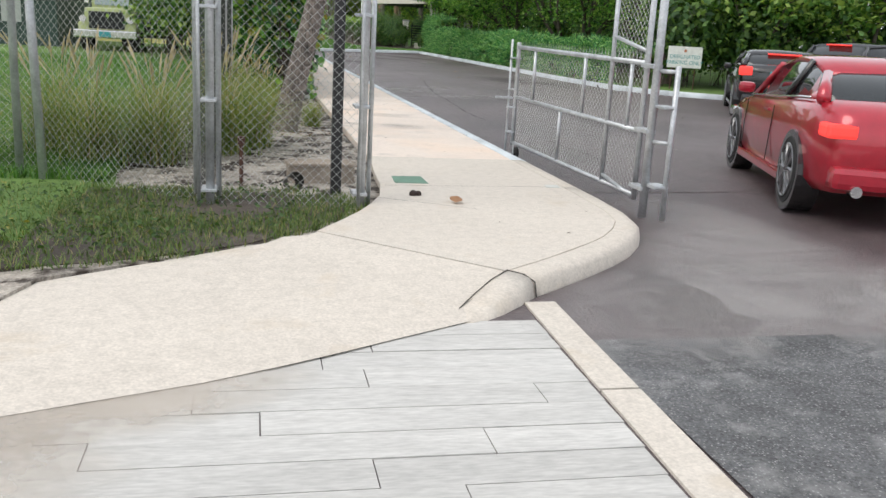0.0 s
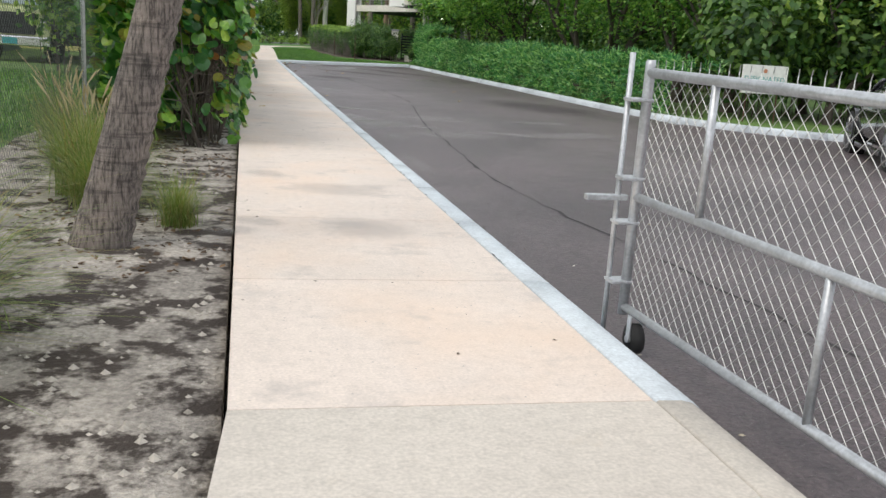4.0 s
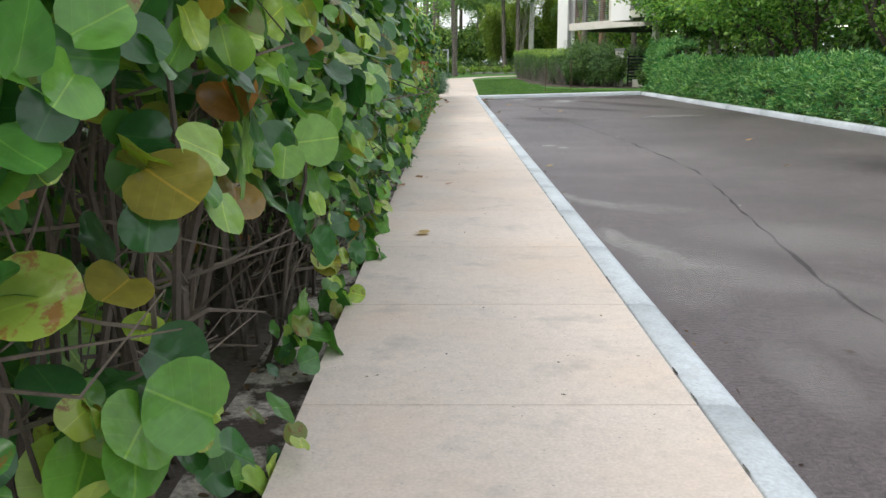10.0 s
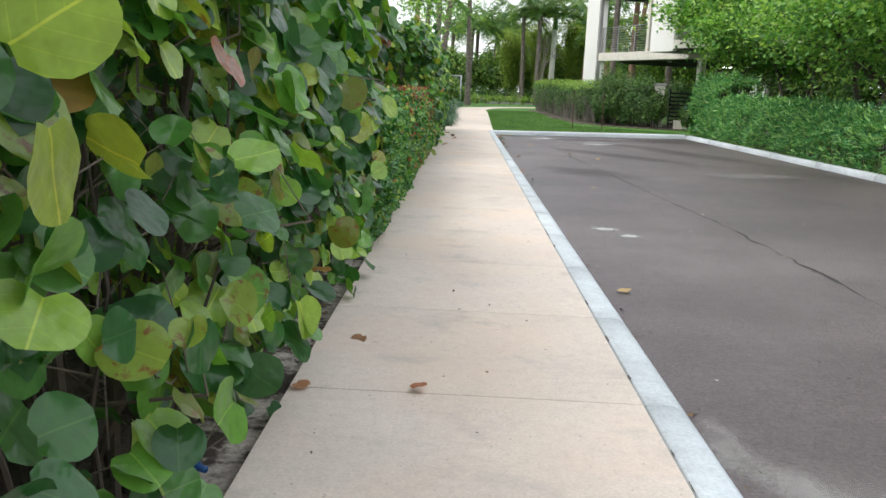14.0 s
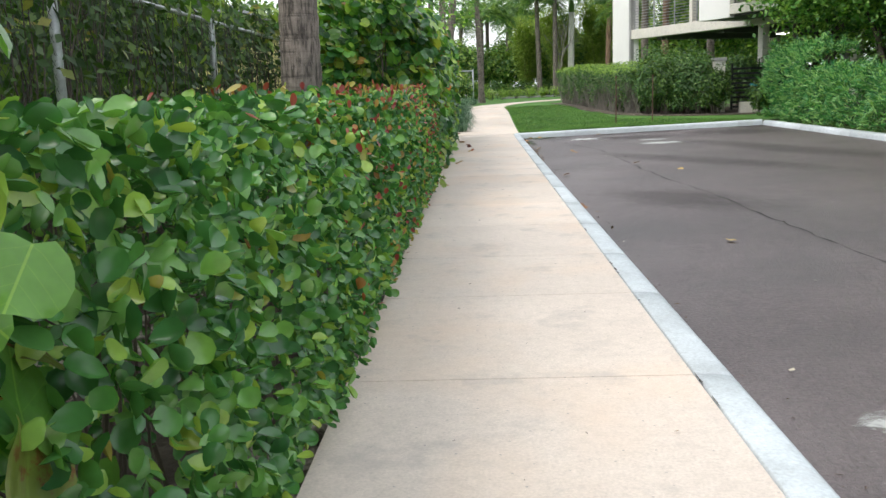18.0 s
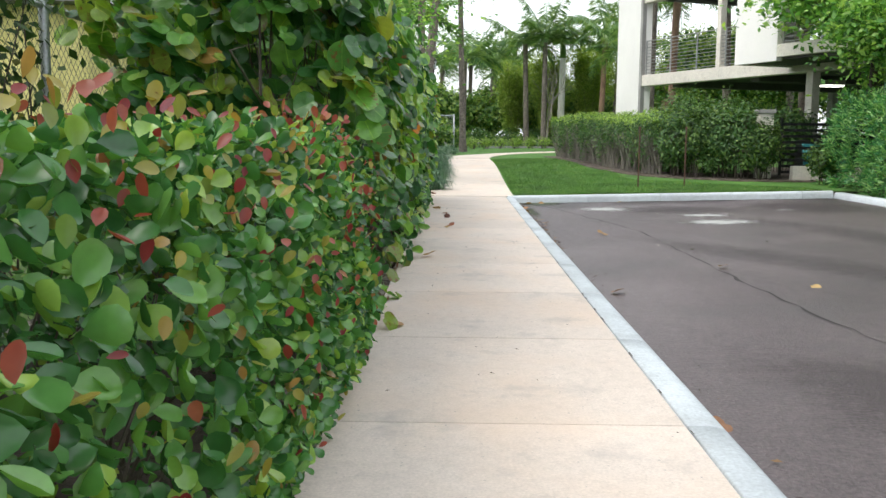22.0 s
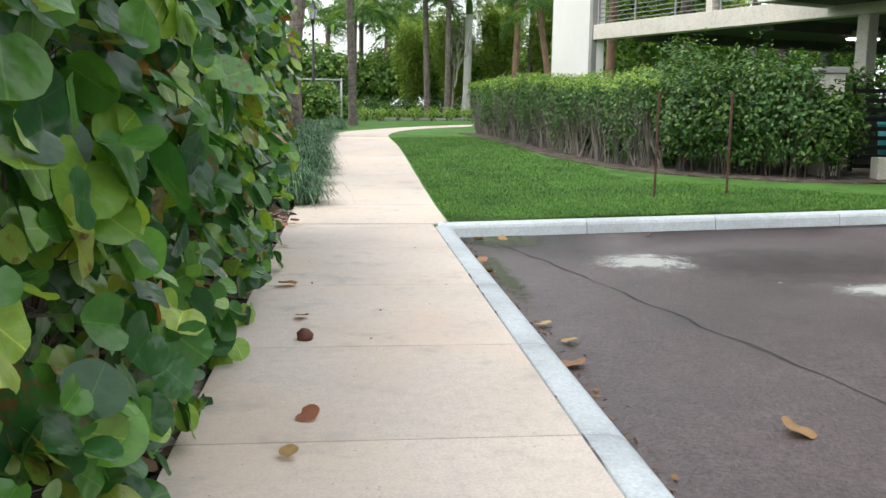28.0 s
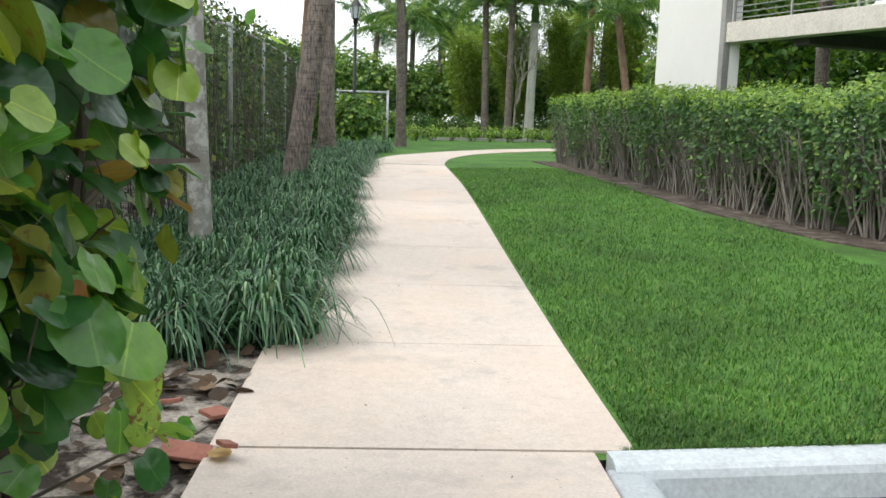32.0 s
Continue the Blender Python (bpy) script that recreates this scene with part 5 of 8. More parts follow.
for i, (x, y, h, r) in enumerate([(6.35, 59.75, 1.9, 0.62), (6.75, 59.3, 2.15, 0.62), (7.3, 59.1, 1.95, 0.6), (7.75, 58.75, 2.2, 0.6), (8.15, 58.4, 1.7, 0.55), (6.6, 60.6, 2.45, 0.75), (7.5, 60.0, 2.35, 0.75), (8.2, 59.6, 2.2, 0.6), (7.0, 61.4, 2.5, 0.8), (8.1, 60.9, 2.5, 0.8), (9.3, 57.2, 1.2, 0.6), (9.6, 61, 2.3, 0.8), (7.4, 62.4, 2.4, 0.8)]):
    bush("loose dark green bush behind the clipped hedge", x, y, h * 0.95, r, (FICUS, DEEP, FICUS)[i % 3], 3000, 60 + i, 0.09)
for i, (x, y, h, r) in enumerate([(9.9, 60.8, 1.9, 0.8), (10.9, 60.2, 1.8, 0.8), (11.9, 59.8, 1.8, 0.8)]):
    bush("dark bush behind the slatted gate", x, y, h, r, FICUS, 1500, 90 + i, 0.12)
# the one orange leaf that stands out of the hedge face
SG2 = bpy.data.objects["sea_grape_hedge.001"]
ORANGE = leafy("orange_leaf", [(0, (0.62, 0.22, 0.03)), (1, (0.66, 0.26, 0.04))], 0.4, 0.35)
og = leaf_mesh("orange_leaf", round_leaf(0.25, 0.15, 0.06), [(0, 0, 0)], [(0, 0, 1)], [(1, 0, 0)], [1.0], ORANGE)
ol = part("leaf", og, ORANGE, SG2, "withered orange leaf")
ol.matrix_world = pose_leaf((0.14, 44.9, 1.43), (0.7, -0.5, 0.4), (0.4, -0.3, -0.6), 0.13)


# ---------------------------------------------------------------- trees
def branchy(m, p, d, length, r, depth, rr, ends):
    q = p + d * length
    mid = (p + q) / 2 + Vector((rr.uniform(-1, 1), rr.uniform(-1, 1), rr.uniform(-1, 1))) * length * 0.06
    m.tube([p, mid, q], [r, r * 0.82, r * 0.62], 6 if depth > 1 else 5, False)
    if depth == 0:
        ends.append((q, d))
        return
    ends.append((q, d))
    for _ in range(rr.choice((2, 3, 3))):
        nd = (d + Vector((rr.uniform(-1, 1), rr.uniform(-1, 1), rr.uniform(-0.35, 0.6))) * 0.8).normalized()
        branchy(m, q, nd, length * rr.uniform(0.6, 0.85), r * 0.58, depth - 1, rr, ends)


def tree_data(height, seed, leafmat, per=60, leaf=0.16, blob=0.8, shape=None, trunk=0.13, first=0.3, flat=0.7):
    """Trunk with limbs, and a crown of leaf sprays on the branch ends."""
    rr = random.Random(seed)
    rg = np.random.default_rng(seed)
    m = Mesh()
    ends = []
    d0 = Vector((rr.uniform(-0.1, 0.1), rr.uniform(-0.1, 0.1), 1)).normalized()
    m.tube([(0, 0, -0.1), (0, 0, 0.05), d0 * height * first * 0.5, d0 * height * first], [trunk * 1.35, trunk * 1.1, trunk, trunk * 0.9], 9, False)
    for _ in range(4):
        nd = (d0 + Vector((rr.uniform(-1, 1), rr.uniform(-1, 1), rr.uniform(-0.2, 0.5))) * 0.85).normalized()
        branchy(m, d0 * height * first, nd, height * 0.25, trunk * 0.62, 3, rr, ends)
    c = np.array([list(e[0]) for e in ends])
    n = len(c) * per
    base = np.repeat(c, per, 0) + rg.normal(0, 1, (n, 3)) * np.array([blob, blob, blob * flat]) * 0.42
    T = rg.normal(0, 1, (n, 3)) + np.array([0, 0, -0.25])
    N = rg.normal(0, 0.6, (n, 3)) + np.array([0, 0, 0.9])
    me = leaf_mesh("crown", shape or scrap_leaf(0.3), base, N, T, rg.uniform(0.6, 1.2, n) * leaf, leafmat)
    return m.data("trunk", TWIG, True), me


def tree(data, label, m, name="tree", group=""):
    ob = thing(name, label, "tree", group, m)
    part("trunk", data[0], TWIG, ob)
    part("crown", data[1], None, ob)
    return ob


def at(x, y, z=None, turn=0, s=1.0):
    return pose(x, y, ground_z(x, y) if z is None else z, 0, 0, turn) @ Matrix.Scale(s, 4)


T_A = tree_data(5.2, 101, BROAD, 130, 0.12, 1.0, first=0.09, flat=0.5)
T_B = tree_data(5.8, 102, BROAD, 130, 0.12, 1.0, first=0.08, flat=0.5)
T_C = tree_data(7.5, 103, JUNGLE, 75, 0.32, 1.4, first=0.14)
T_D = tree_data(6.5, 104, JUNGLE, 60, 0.28, 1.2, first=0.08)
spots = [(11.8, 54.0, 0, 0, 1.25), (12.4, 49.5, 1, 70, 1.3), (11.8, 44.8, 0, 140, 1.35), (12.6, 40.5, 1, 200, 1.4), (12.0, 36.3, 0, 260, 1.4), (12.5, 32.0, 1, 310, 1.35), (12.0, 28.2, 0, 30, 1.25), (15.5, 50.5, 1, 20, 1.15), (15.8, 43.5, 0, 95, 1.2), (16, 36.0, 1, 160, 1.15), (15, 29.5, 0, 215, 1.1), (13.6, 58.0, 1, 280, 0.9)]
for x, y, k, turn, s in spots:
    tree((T_A, T_B)[k], "leafy green tree with light feathery foliage behind the hedge", at(x, y, 0.1, turn, s), "tree", "trees along the road")
T_E = tree_data(5.0, 107, BROAD, 130, 0.17, 1.15, first=0.22, flat=0.45)
tree(T_E, "tree with bright feathery foliage at the end of the oleander hedge", at(11.3, 57.4, 0.15, 40, 1.3), "tree", "trees along the road")
tree(T_E, "tree with bright feathery foliage at the end of the oleander hedge", at(13.6, 55.6, 0.15, 170, 1.35), "tree", "trees along the road")
tree(T_E, "tree with bright feathery foliage leaning out over the hedge end", at(10.4, 56.6, 0.15, 255, 0.95), "tree", "trees along the road")
# trees behind the car park and round the place
back = [(13, 25.5, 3, 0, 0.8), (17, 25, 2, 50, 0.9), (21, 24.6, 3, 100, 0.9), (25.5, 25, 2, 150, 1.0), (31, 26, 3, 200, 1.0), (20, 31, 2, 250, 1.1), (27, 33, 3, 300, 1.2), (36, 30, 2, 10, 1.2), (22, 40, 2, 60, 1.2), (22, 50, 3, 110, 1.3), (38, 20, 3, 20, 1.2), (40, 10, 2, 0, 1.2), (40, 0, 3, 40, 1.2)]
for x, y, k, turn, s in back:
    tree((T_A, T_B, T_C, T_D)[k], "dark green tree behind the car park", at(x, y, 0.1, turn, s), "tree", "background trees")
rr = random.Random(12)
for i in range(20):
    x = -14 + i * 2.3 + rr.uniform(-0.8, 0.8)
    tree((T_C, T_D)[i % 2], "dense dark green tree in the wood behind the lawn", at(x, 114 + rr.uniform(-3, 8) + 0.25 * x, 0.35, rr.uniform(0, 360), rr.uniform(0.75, 1.1)), "tree", "wood behind the lawn")
for i in range(12):
    x = -26 + i * 2.0 + rr.uniform(-0.8, 0.8)
    tree((T_C, T_D)[i % 2], "dense dark green tree beyond the fence", at(x - 3.0 if x > -5 else x, 74 + rr.uniform(-4, 12), 0.3, rr.uniform(0, 360), rr.uniform(0.6, 0.85)), "tree", "trees beyond the fence")
for i in range(14):
    tree((T_C, T_D)[i % 2], "dark green tree beyond the field", at(-50 + i * 3.0, 62 + rr.uniform(-3, 6) - 0.6 * i, 0.0, rr.uniform(0, 360), rr.uniform(0.8, 1.1)), "tree", "trees beyond the field")
for i in range(9):
    tree((T_C, T_D)[i % 2], "dark green tree behind the garage", at(14 + i * 3.2, 84 + rr.uniform(-3, 6), 0.3, rr.uniform(0, 360), rr.uniform(0.9, 1.2)), "tree", "trees behind the garage")

# dense bushes that close the gaps behind hedge and fence
rr = random.Random(19)
# DEEP puts the shade of the background into the leaf colour
for i in range(17):
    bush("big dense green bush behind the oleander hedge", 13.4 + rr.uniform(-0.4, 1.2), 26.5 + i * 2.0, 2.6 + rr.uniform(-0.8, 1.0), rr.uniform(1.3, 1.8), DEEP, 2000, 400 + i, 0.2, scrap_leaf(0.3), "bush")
for i in range(17):
    x = -12 + 2.1 * i
    bush("tall dense green thicket at the edge of the wood", x, 106.5 - 0.3 * max(x - 8, 0) + rr.uniform(-1, 1), 5.2 + rr.uniform(-0.8, 1.0), 2.3, JUNGLE, 2600, 520 + i, 0.34, scrap_leaf(0.3), "thicket")
for i in range(6):
    bush("big dense green bush beyond the vine-covered fence", -3.6 + rr.uniform(-0.7, 0.5), 31.0 + i * 1.85, 4.2 + rr.uniform(-0.6, 0.8), 1.7, JUNGLE, 1700, 440 + i, 0.24, scrap_leaf(0.3), "bush")
for i in range(12):
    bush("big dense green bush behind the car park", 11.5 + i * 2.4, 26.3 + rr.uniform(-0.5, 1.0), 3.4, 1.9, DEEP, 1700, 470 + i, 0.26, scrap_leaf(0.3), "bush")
for i in range(12):
    bush("dense green bush beyond the fence", -3.6 + rr.uniform(-0.7, 0.4), 57.5 + i * 2.0, 3.0 + rr.uniform(-0.5, 0.6), 1.5, JUNGLE, 1300, 490 + i, 0.24, scrap_leaf(0.3), "bush")

# bamboo: many thin leaning canes with narrow leaves
rg = np.random.default_rng(77)
bm_ = Mesh()
tips = []
rb = random.Random(8)
for _ in range(34):
    a, sp = rb.uniform(0, 6.28), rb.uniform(0.3, 1.6)
    h = rb.uniform(5.5, 8.5)
    pts = [Vector((math.cos(a) * (0.3 + sp * q * q), math.sin(a) * (0.3 + sp * q * q), h * (q - 0.12 * q ** 3))) for q in (0, 0.25, 0.5, 0.75, 1)]
    bm_.tube(pts, [0.035, 0.034, 0.028, 0.02, 0.008], 5, False)
    for q in range(14):
        t = rb.uniform(0.1, 1) ** 0.7 * 3.99
        tips.append(pts[int(t)].lerp(pts[int(t) + 1], t % 1))
c = np.repeat(np.array([list(p) for p in tips]), 26, 0)
c = c + rg.normal(0, 0.28, c.shape)
bam_leaf = leaf_mesh("foliage", lance_leaf(0.1), c, rg.normal(0, 0.6, c.shape) + [0, 0, 0.8], rg.normal(0, 1, c.shape) + [0, 0, -0.9], rg.uniform(0.2, 0.42, len(c)), BAMBOO)
CANE = surface("bamboo_cane", (0.25, 0.27, 0.09), 0.3, 2, 30, 0.6)
bam_cane = bm_.data("cane_stand", CANE, True)
for i, (x, y, s) in enumerate([(4.8, 104, 0.85), (7.5, 103, 0.95), (10.3, 102.5, 1.0), (13.0, 101, 1.05), (15.6, 99, 1.05), (18.5, 97, 1.1), (21.5, 95, 1.1), (11.5, 108, 1.1), (6.5, 109, 0.9)]):
    ob = thing("bamboo_clump", "tall yellow-green clump of bamboo", "bamboo", "bamboo", at(x, y, 0.35, 40 * i, s))
    tagged(part("cane_stand", bam_cane, None, ob), kind="stuff")
    tagged(part("foliage", bam_leaf, None, ob), kind="stuff")


# palms
def frond(length, n, droop, width, seed, up=0.6):
    """A feather leaf along +x, base at the origin."""
    rg_ = np.random.default_rng(seed)
    s = np.linspace(0.12, 1, n)
    mid = lambda q: np.stack([length * (q - 0.18 * droop * q ** 2), 0 * q, length * (up * q - droop * q ** 2)], -1)
    P = mid(s)
    Ps = np.concatenate([P, P])
    sd = np.concatenate([np.ones(n), -np.ones(n)])
    wl_ = np.concatenate([s, s])
    L = width * np.sin(np.clip(wl_ * 2.9 + 0.25, 0, math.pi)) + 0.12
    T = np.stack([np.full(2 * n, 0.45), sd * 0.9, np.full(2 * n, -0.35)], 1) + rg_.normal(0, 0.12, (2 * n, 3))
    N = np.stack([np.zeros(2 * n), sd * 0.35, np.ones(2 * n)], 1) + rg_.normal(0, 0.2, (2 * n, 3))
    leaf = leaf_mesh("leaflets", lance_leaf(0.055), Ps, N, T, L, FROND)
    st = Mesh().tube([tuple(mid(np.array(q))) for q in (0.0, 0.2, 0.4, 0.6, 0.8, 1.0)], [0.045, 0.035, 0.028, 0.02, 0.012, 0.005], 5, False)
    return leaf, st.data("midrib", FROND, True)


FR = [frond(2.6, 46, d, 0.62, 300 + i, u) for i, (d, u) in enumerate([(0.55, 0.85), (0.75, 0.6), (0.95, 0.35), (0.5, 1.2)])]


def palm(name, label, x, y, h, r, bark, lean=(0, 0), fronds=15, size=1.0, base=None, flare=1.35, rings=0.16, shaft=False, seed=1, curve=0.0, group=""):
    rr_ = random.Random(seed)
    bz = ground_z(x, y) + 0.03 if base is None else base
    ob = thing(name, label, "palm tree", group, pose(x, y, bz))
    n = int(h / rings)
    pts, rad = [], []
    for k in range(n + 1):
        q = k / n
        w = q + curve * q * (1 - q)
        for e in (0, 1):
            zz = h * q + (0.0 if e == 0 else rings * 0.28)
            if k == n and e:
                continue
            pts.append((lean[0] * w, lean[1] * w, zz - 0.06))
            bulge = (flare - 1) * math.exp(-zz * 1.6) + 1
            rad.append(r * bulge * (1.0 - 0.22 * q) * (1.025 if e == 0 else 0.98) * rr_.uniform(0.985, 1.015))
    part("trunk", Mesh().tube(pts, rad, 14, True), bark, ob, "", True)
    top = Vector((lean[0], lean[1], h - 0.06))
    if shaft:
        part("crownshaft", Mesh().tube([top, top + Vector((0, 0, 0.5)), top + Vector((0, 0, 1.0))], [r * 0.8, r * 0.85, r * 0.5], 12), FROND, ob, "smooth green crownshaft", True)
        top = top + Vector((0, 0, 0.95))
    for i in range(fronds):
        lf, st = FR[(i * 7 + seed) % 4]
        fr = part("frond", st, None, ob)
        tagged(part("feather", lf, None, fr), kind="stuff")
        fr.matrix_local = Matrix.Translation(top) @ pose(0, 0, 0, 0, rr_.uniform(-18, 10), i * 360 / fronds * 2.4 + rr_.uniform(-12, 12)) @ Matrix.Scale(size * rr_.uniform(0.85, 1.1), 4)
    return ob


palm("palm_tree", "leaning palm with a ringed brown trunk beside the walk", -0.84, 13.15, 5.4, 0.140, PALM, (1.3, 0.1), 13, 1.0, -0.06, 1.4, 0.11, seed=3)
palm("palm_tree", "palm with a dark ringed trunk behind the low hedge", -0.55, 35.6, 6.2, 0.142, PALM, (0.05, 0.0), 14, 1.0, -0.05, 1.3, 0.16, seed=5)
palm("palm_tree", "leaning palm with a ringed grey-brown trunk by the fence", -0.72, 64.2, 6.6, 0.165, PALM, (0.75, 0.3), 15, 1.0, None, 1.2, 0.2, seed=7, curve=0.3)
palm("palm_tree", "palm with a swollen foot by the fence", -0.88, 72.7, 7.4, 0.175, PALM, (0.0, 0.0), 15, 1.0, None, 1.7, 0.2, seed=9)
palm("palm_tree", "slim tall palm standing beside the bend of the walk", 0.92, 85.5, 9.5, 0.17, PALM, (-0.25, 0), 15, 1.1, None, 1.5, 0.22, seed=11)
palm("royal_palm", "royal palm with a smooth pale grey trunk", 7.85, 100.0, 6.3, 0.26, ROYAL, (0.1, 0), 14, 1.2, None, 1.2, 0.5, True, seed=13)
tall = [(6.6, 99, 7.5, PALM, 0), (1.0, 100, 6.3, PALM, 0.1), (5.5, 100, 7.3, PALM, -0.2), (10.2, 97, 7.6, PALM_RED, 0.2), (11.8, 101, 8.8, PALM, 0.3), (3.6, 113, 6.9, PALM, 0.2), (12.0, 94, 6.2, PALM_RED, -1.1), (12.6, 90, 8.6, PALM_RED, 0.9), (11.0, 80.5, 9.0, PALM_RED, 0.15), (9.5, 78.2, 9.0, PALM, 0.05), (-2.2, 84, 7.0, PALM, 0.3), (-3.4, 90, 8.0, PALM_RED, 0.5), (3.2, 108, 6.5, PALM, 0.2), (5.4, 112, 6.2, PALM, -0.4), (1.6, 112, 7.2, PALM, 0.1), (-1.0, 110, 6.6, PALM, 0.4)]
for i, (x, y, h, bk, ln) in enumerate(tall):
    palm("palm_tree", "tall palm with a slim trunk in front of the wood" if i < 10 else "tall palm with arching fronds in the wood", x, y, h, 0.2, bk, (ln, 0), 14, 1.25, None, 1.25, 0.25, seed=20 + i, group="tall palms")
# palms seen through the garage
for i, (x, y) in enumerate([(12.5, 76), (15, 74), (18, 77), (16.5, 80)]):
    palm("palm_tree", "tall palm behind the garage", x, y, 7.5, 0.2, PALM, (0.2 * i - 0.3, 0), 13, 1.2, None, 1.2, 0.25, seed=40 + i, group="palms behind the garage")
# slim tree with lichen
lich = thing("slim_tree", "slim tree trunk blotched with pale lichen in the planting bed", "tree", "", pose(-0.80, 58.7, ground_z(-0.8, 58.7)))
part("trunk", Mesh().tube([(0, 0, -0.1), (0.0, 0, 0.1), (-0.03, 0, 1.0), (-0.07, 0, 2.2), (-0.05, 0, 3.6)], [0.13, 0.1, 0.088, 0.085, 0.07], 12), LICHEN, lich, "", True)
part("branch", Mesh().tube([(-0.06, 0, 2.2), (0.25, 0.1, 2.9), (0.5, 0.1, 3.5)], [0.05, 0.035, 0.02], 7), LICHEN, lich, "", True)
lc = np.random.default_rng(3)
part("crown", leaf_mesh("crown", oval_leaf(0.3), lc.normal(0, 0.8, (1500, 3)) + [0.1, 0, 4.4], lc.normal(0, 0.6, (1500, 3)) + [0, 0, 1], lc.normal(0, 1, (1500, 3)), lc.uniform(0.08, 0.16, 1500), BROAD), None, lich)
# bare tree
bare = thing("bare_tree", "small bare pale tree in front of the bamboo", "tree", "", at(6.6, 97, 0.36))
bmesh_ = Mesh()
ends_ = []
branchy(bmesh_, Vector((0, 0, -0.1)), Vector((0.05, 0, 1)), 1.9, 0.07, 4, random.Random(5), ends_)
part("trunk", bmesh_, PALE_TWIG, bare)

# shrubs along the foot of the wood
for i in range(20):
    x = -1.0 + i * 1.05
    y = 101 - 0.4 * max(x - 8, 0) + (i % 3) * 0.5 - (4 if x < 1 else 0)
    bush("low rounded shrub at the foot of the wood", x, y, 1.3 + 0.3 * (i % 2), 1.0, (JUNGLE, FICUS)[i % 2], 700, 200 + i, 0.16, scrap_leaf(), "shrub")
for i in range(16):
    x = 1.6 + i * 0.95
    bush("clipped low shrub along the far lawn", x, 95.5 - 0.25 * max(x - 7, 0), 0.85, 0.62, FICUS_TOP, 450, 240 + i, 0.13, scrap_leaf(), "shrub")
for i, (x, y, h, r) in enumerate([(-0.5, 80.2, 1.9, 0.9), (-1.6, 81, 2.2, 1.0), (-2.6, 83, 2.4, 1.2), (0.4, 92, 1.5, 0.9)]):
    bush("dark broad-leaved shrub by the lamp post", x, y, h, r, JUNGLE, 1300, 270 + i, 0.2, oval_leaf(), "shrub")
# low kerb wall in front of the wood
struct("garden_edging", Mesh().cham((2.5, 97.6, 0.2), (22, 97.9, 0.55), 0.03), CONC, "low pale garden wall", "wall")


# ---------------------------------------------------------------- strap-leaved groundcover, grasses
RNG = np.random.default_rng(81)


def clump_mesh(name, n, h, lean, w, mat, r=0.06, seg=4, bend=1.0):
    roots = np.stack([RNG.normal(0, r, n), RNG.normal(0, r, n), np.full(n, -0.02)], 1)
    return blades(name, roots, h, lean, w, mat, seg, bend)


def fountain(name, n, high, reach, width, mat, r=0.07, seg=8):
    """A dense dome of strap leaves that arch over and hang to the ground."""
    roots = np.stack([RNG.normal(0, r, n), RNG.normal(0, r, n), np.full(n, -0.02)], 1)
    ang = np.arctan2(roots[:, 1], roots[:, 0]) + RNG.normal(0, 0.8, n)
    d = np.stack([np.cos(ang), np.sin(ang), np.zeros(n)], 1)
    side_ = np.stack([-d[:, 1], d[:, 0], np.zeros(n)], 1)
    u = rnd(n) ** 0.7
    H, L, drop = high * (1.25 - 0.55 * u) * rnd(n, 0.8, 1.15), reach * (0.15 + 0.9 * u) * rnd(n, 0.8, 1.15), rnd(n, 0.74, 0.99)
    rows = []
    for k in range(seg + 1):
        q = k / seg
        c = roots + d * (L * q ** 1.2)[:, None] + np.array([0, 0, 1.0]) * (H * np.sin(math.pi * q * drop) ** 0.85)[:, None]
        w = width * (1 - 0.75 * q ** 1.5)
        rows += [c - side_ * w / 2, c + side_ * w / 2]
    allv = np.stack(rows, 1)
    m = len(rows)
    quad = np.array([(2 * k, 2 * k + 1, 2 * k + 3, 2 * k + 2) for k in range(seg)])
    allf = (quad[None] + (np.arange(n) * m)[:, None, None]).reshape(-1)
    me = bpy.data.meshes.new(name)
    me.vertices.add(n * m)
    me.vertices.foreach_set("co", allv.astype(np.float32).ravel())
    me.loops.add(n * seg * 4)
    me.loops.foreach_set("vertex_index", allf.astype(np.int32))
    me.polygons.add(n * seg)
    me.polygons.foreach_set("loop_start", (np.arange(n * seg) * 4).astype(np.int32))
    me.update(calc_edges=True)
    me.materials.append(mat)
    return me


MG = [fountain("blades", 430, 0.28, 0.36, 0.017, MONDO, 0.085) for _ in range(4)]
rr = random.Random(14)
strap_at = [(-0.02, 56.85, 1.3), (-0.55, 56.6, 1.2), (-0.06, 57.9, 1.2), (0.02, 58.95, 1.15), (0.04, 60.2, 1.2), (0.06, 61.0, 1.2), (-0.95, 57.1, 1.2)]
for k in range(54):
    y = 57.1 + k * 0.28 + rr.uniform(-0.1, 0.1)
    x = [-0.1, -0.58, -1.0, -1.4][k % 4] + rr.uniform(-0.14, 0.08) + 0.06 * float(smooth01((y - 57) / 6))
    if (x + 0.8) ** 2 + (y - 58.7) ** 2 > 0.05:
        strap_at.append((x, y, rr.uniform(0.9, 1.2)))
for k, (x, y, sc) in enumerate(strap_at):
    ob = thing("strap_grass", "arching clump of dark green strap leaves beside the walk", "plant", "strap grass clumps", pose(x, y, ground_z(x, y) + 0.03, 0, 0, rr.uniform(0, 360)) @ Matrix.Scale(sc, 4))
    tagged(part("blade_tuft", MG[(k * 7 // 3) % 4], None, ob), kind="stuff")
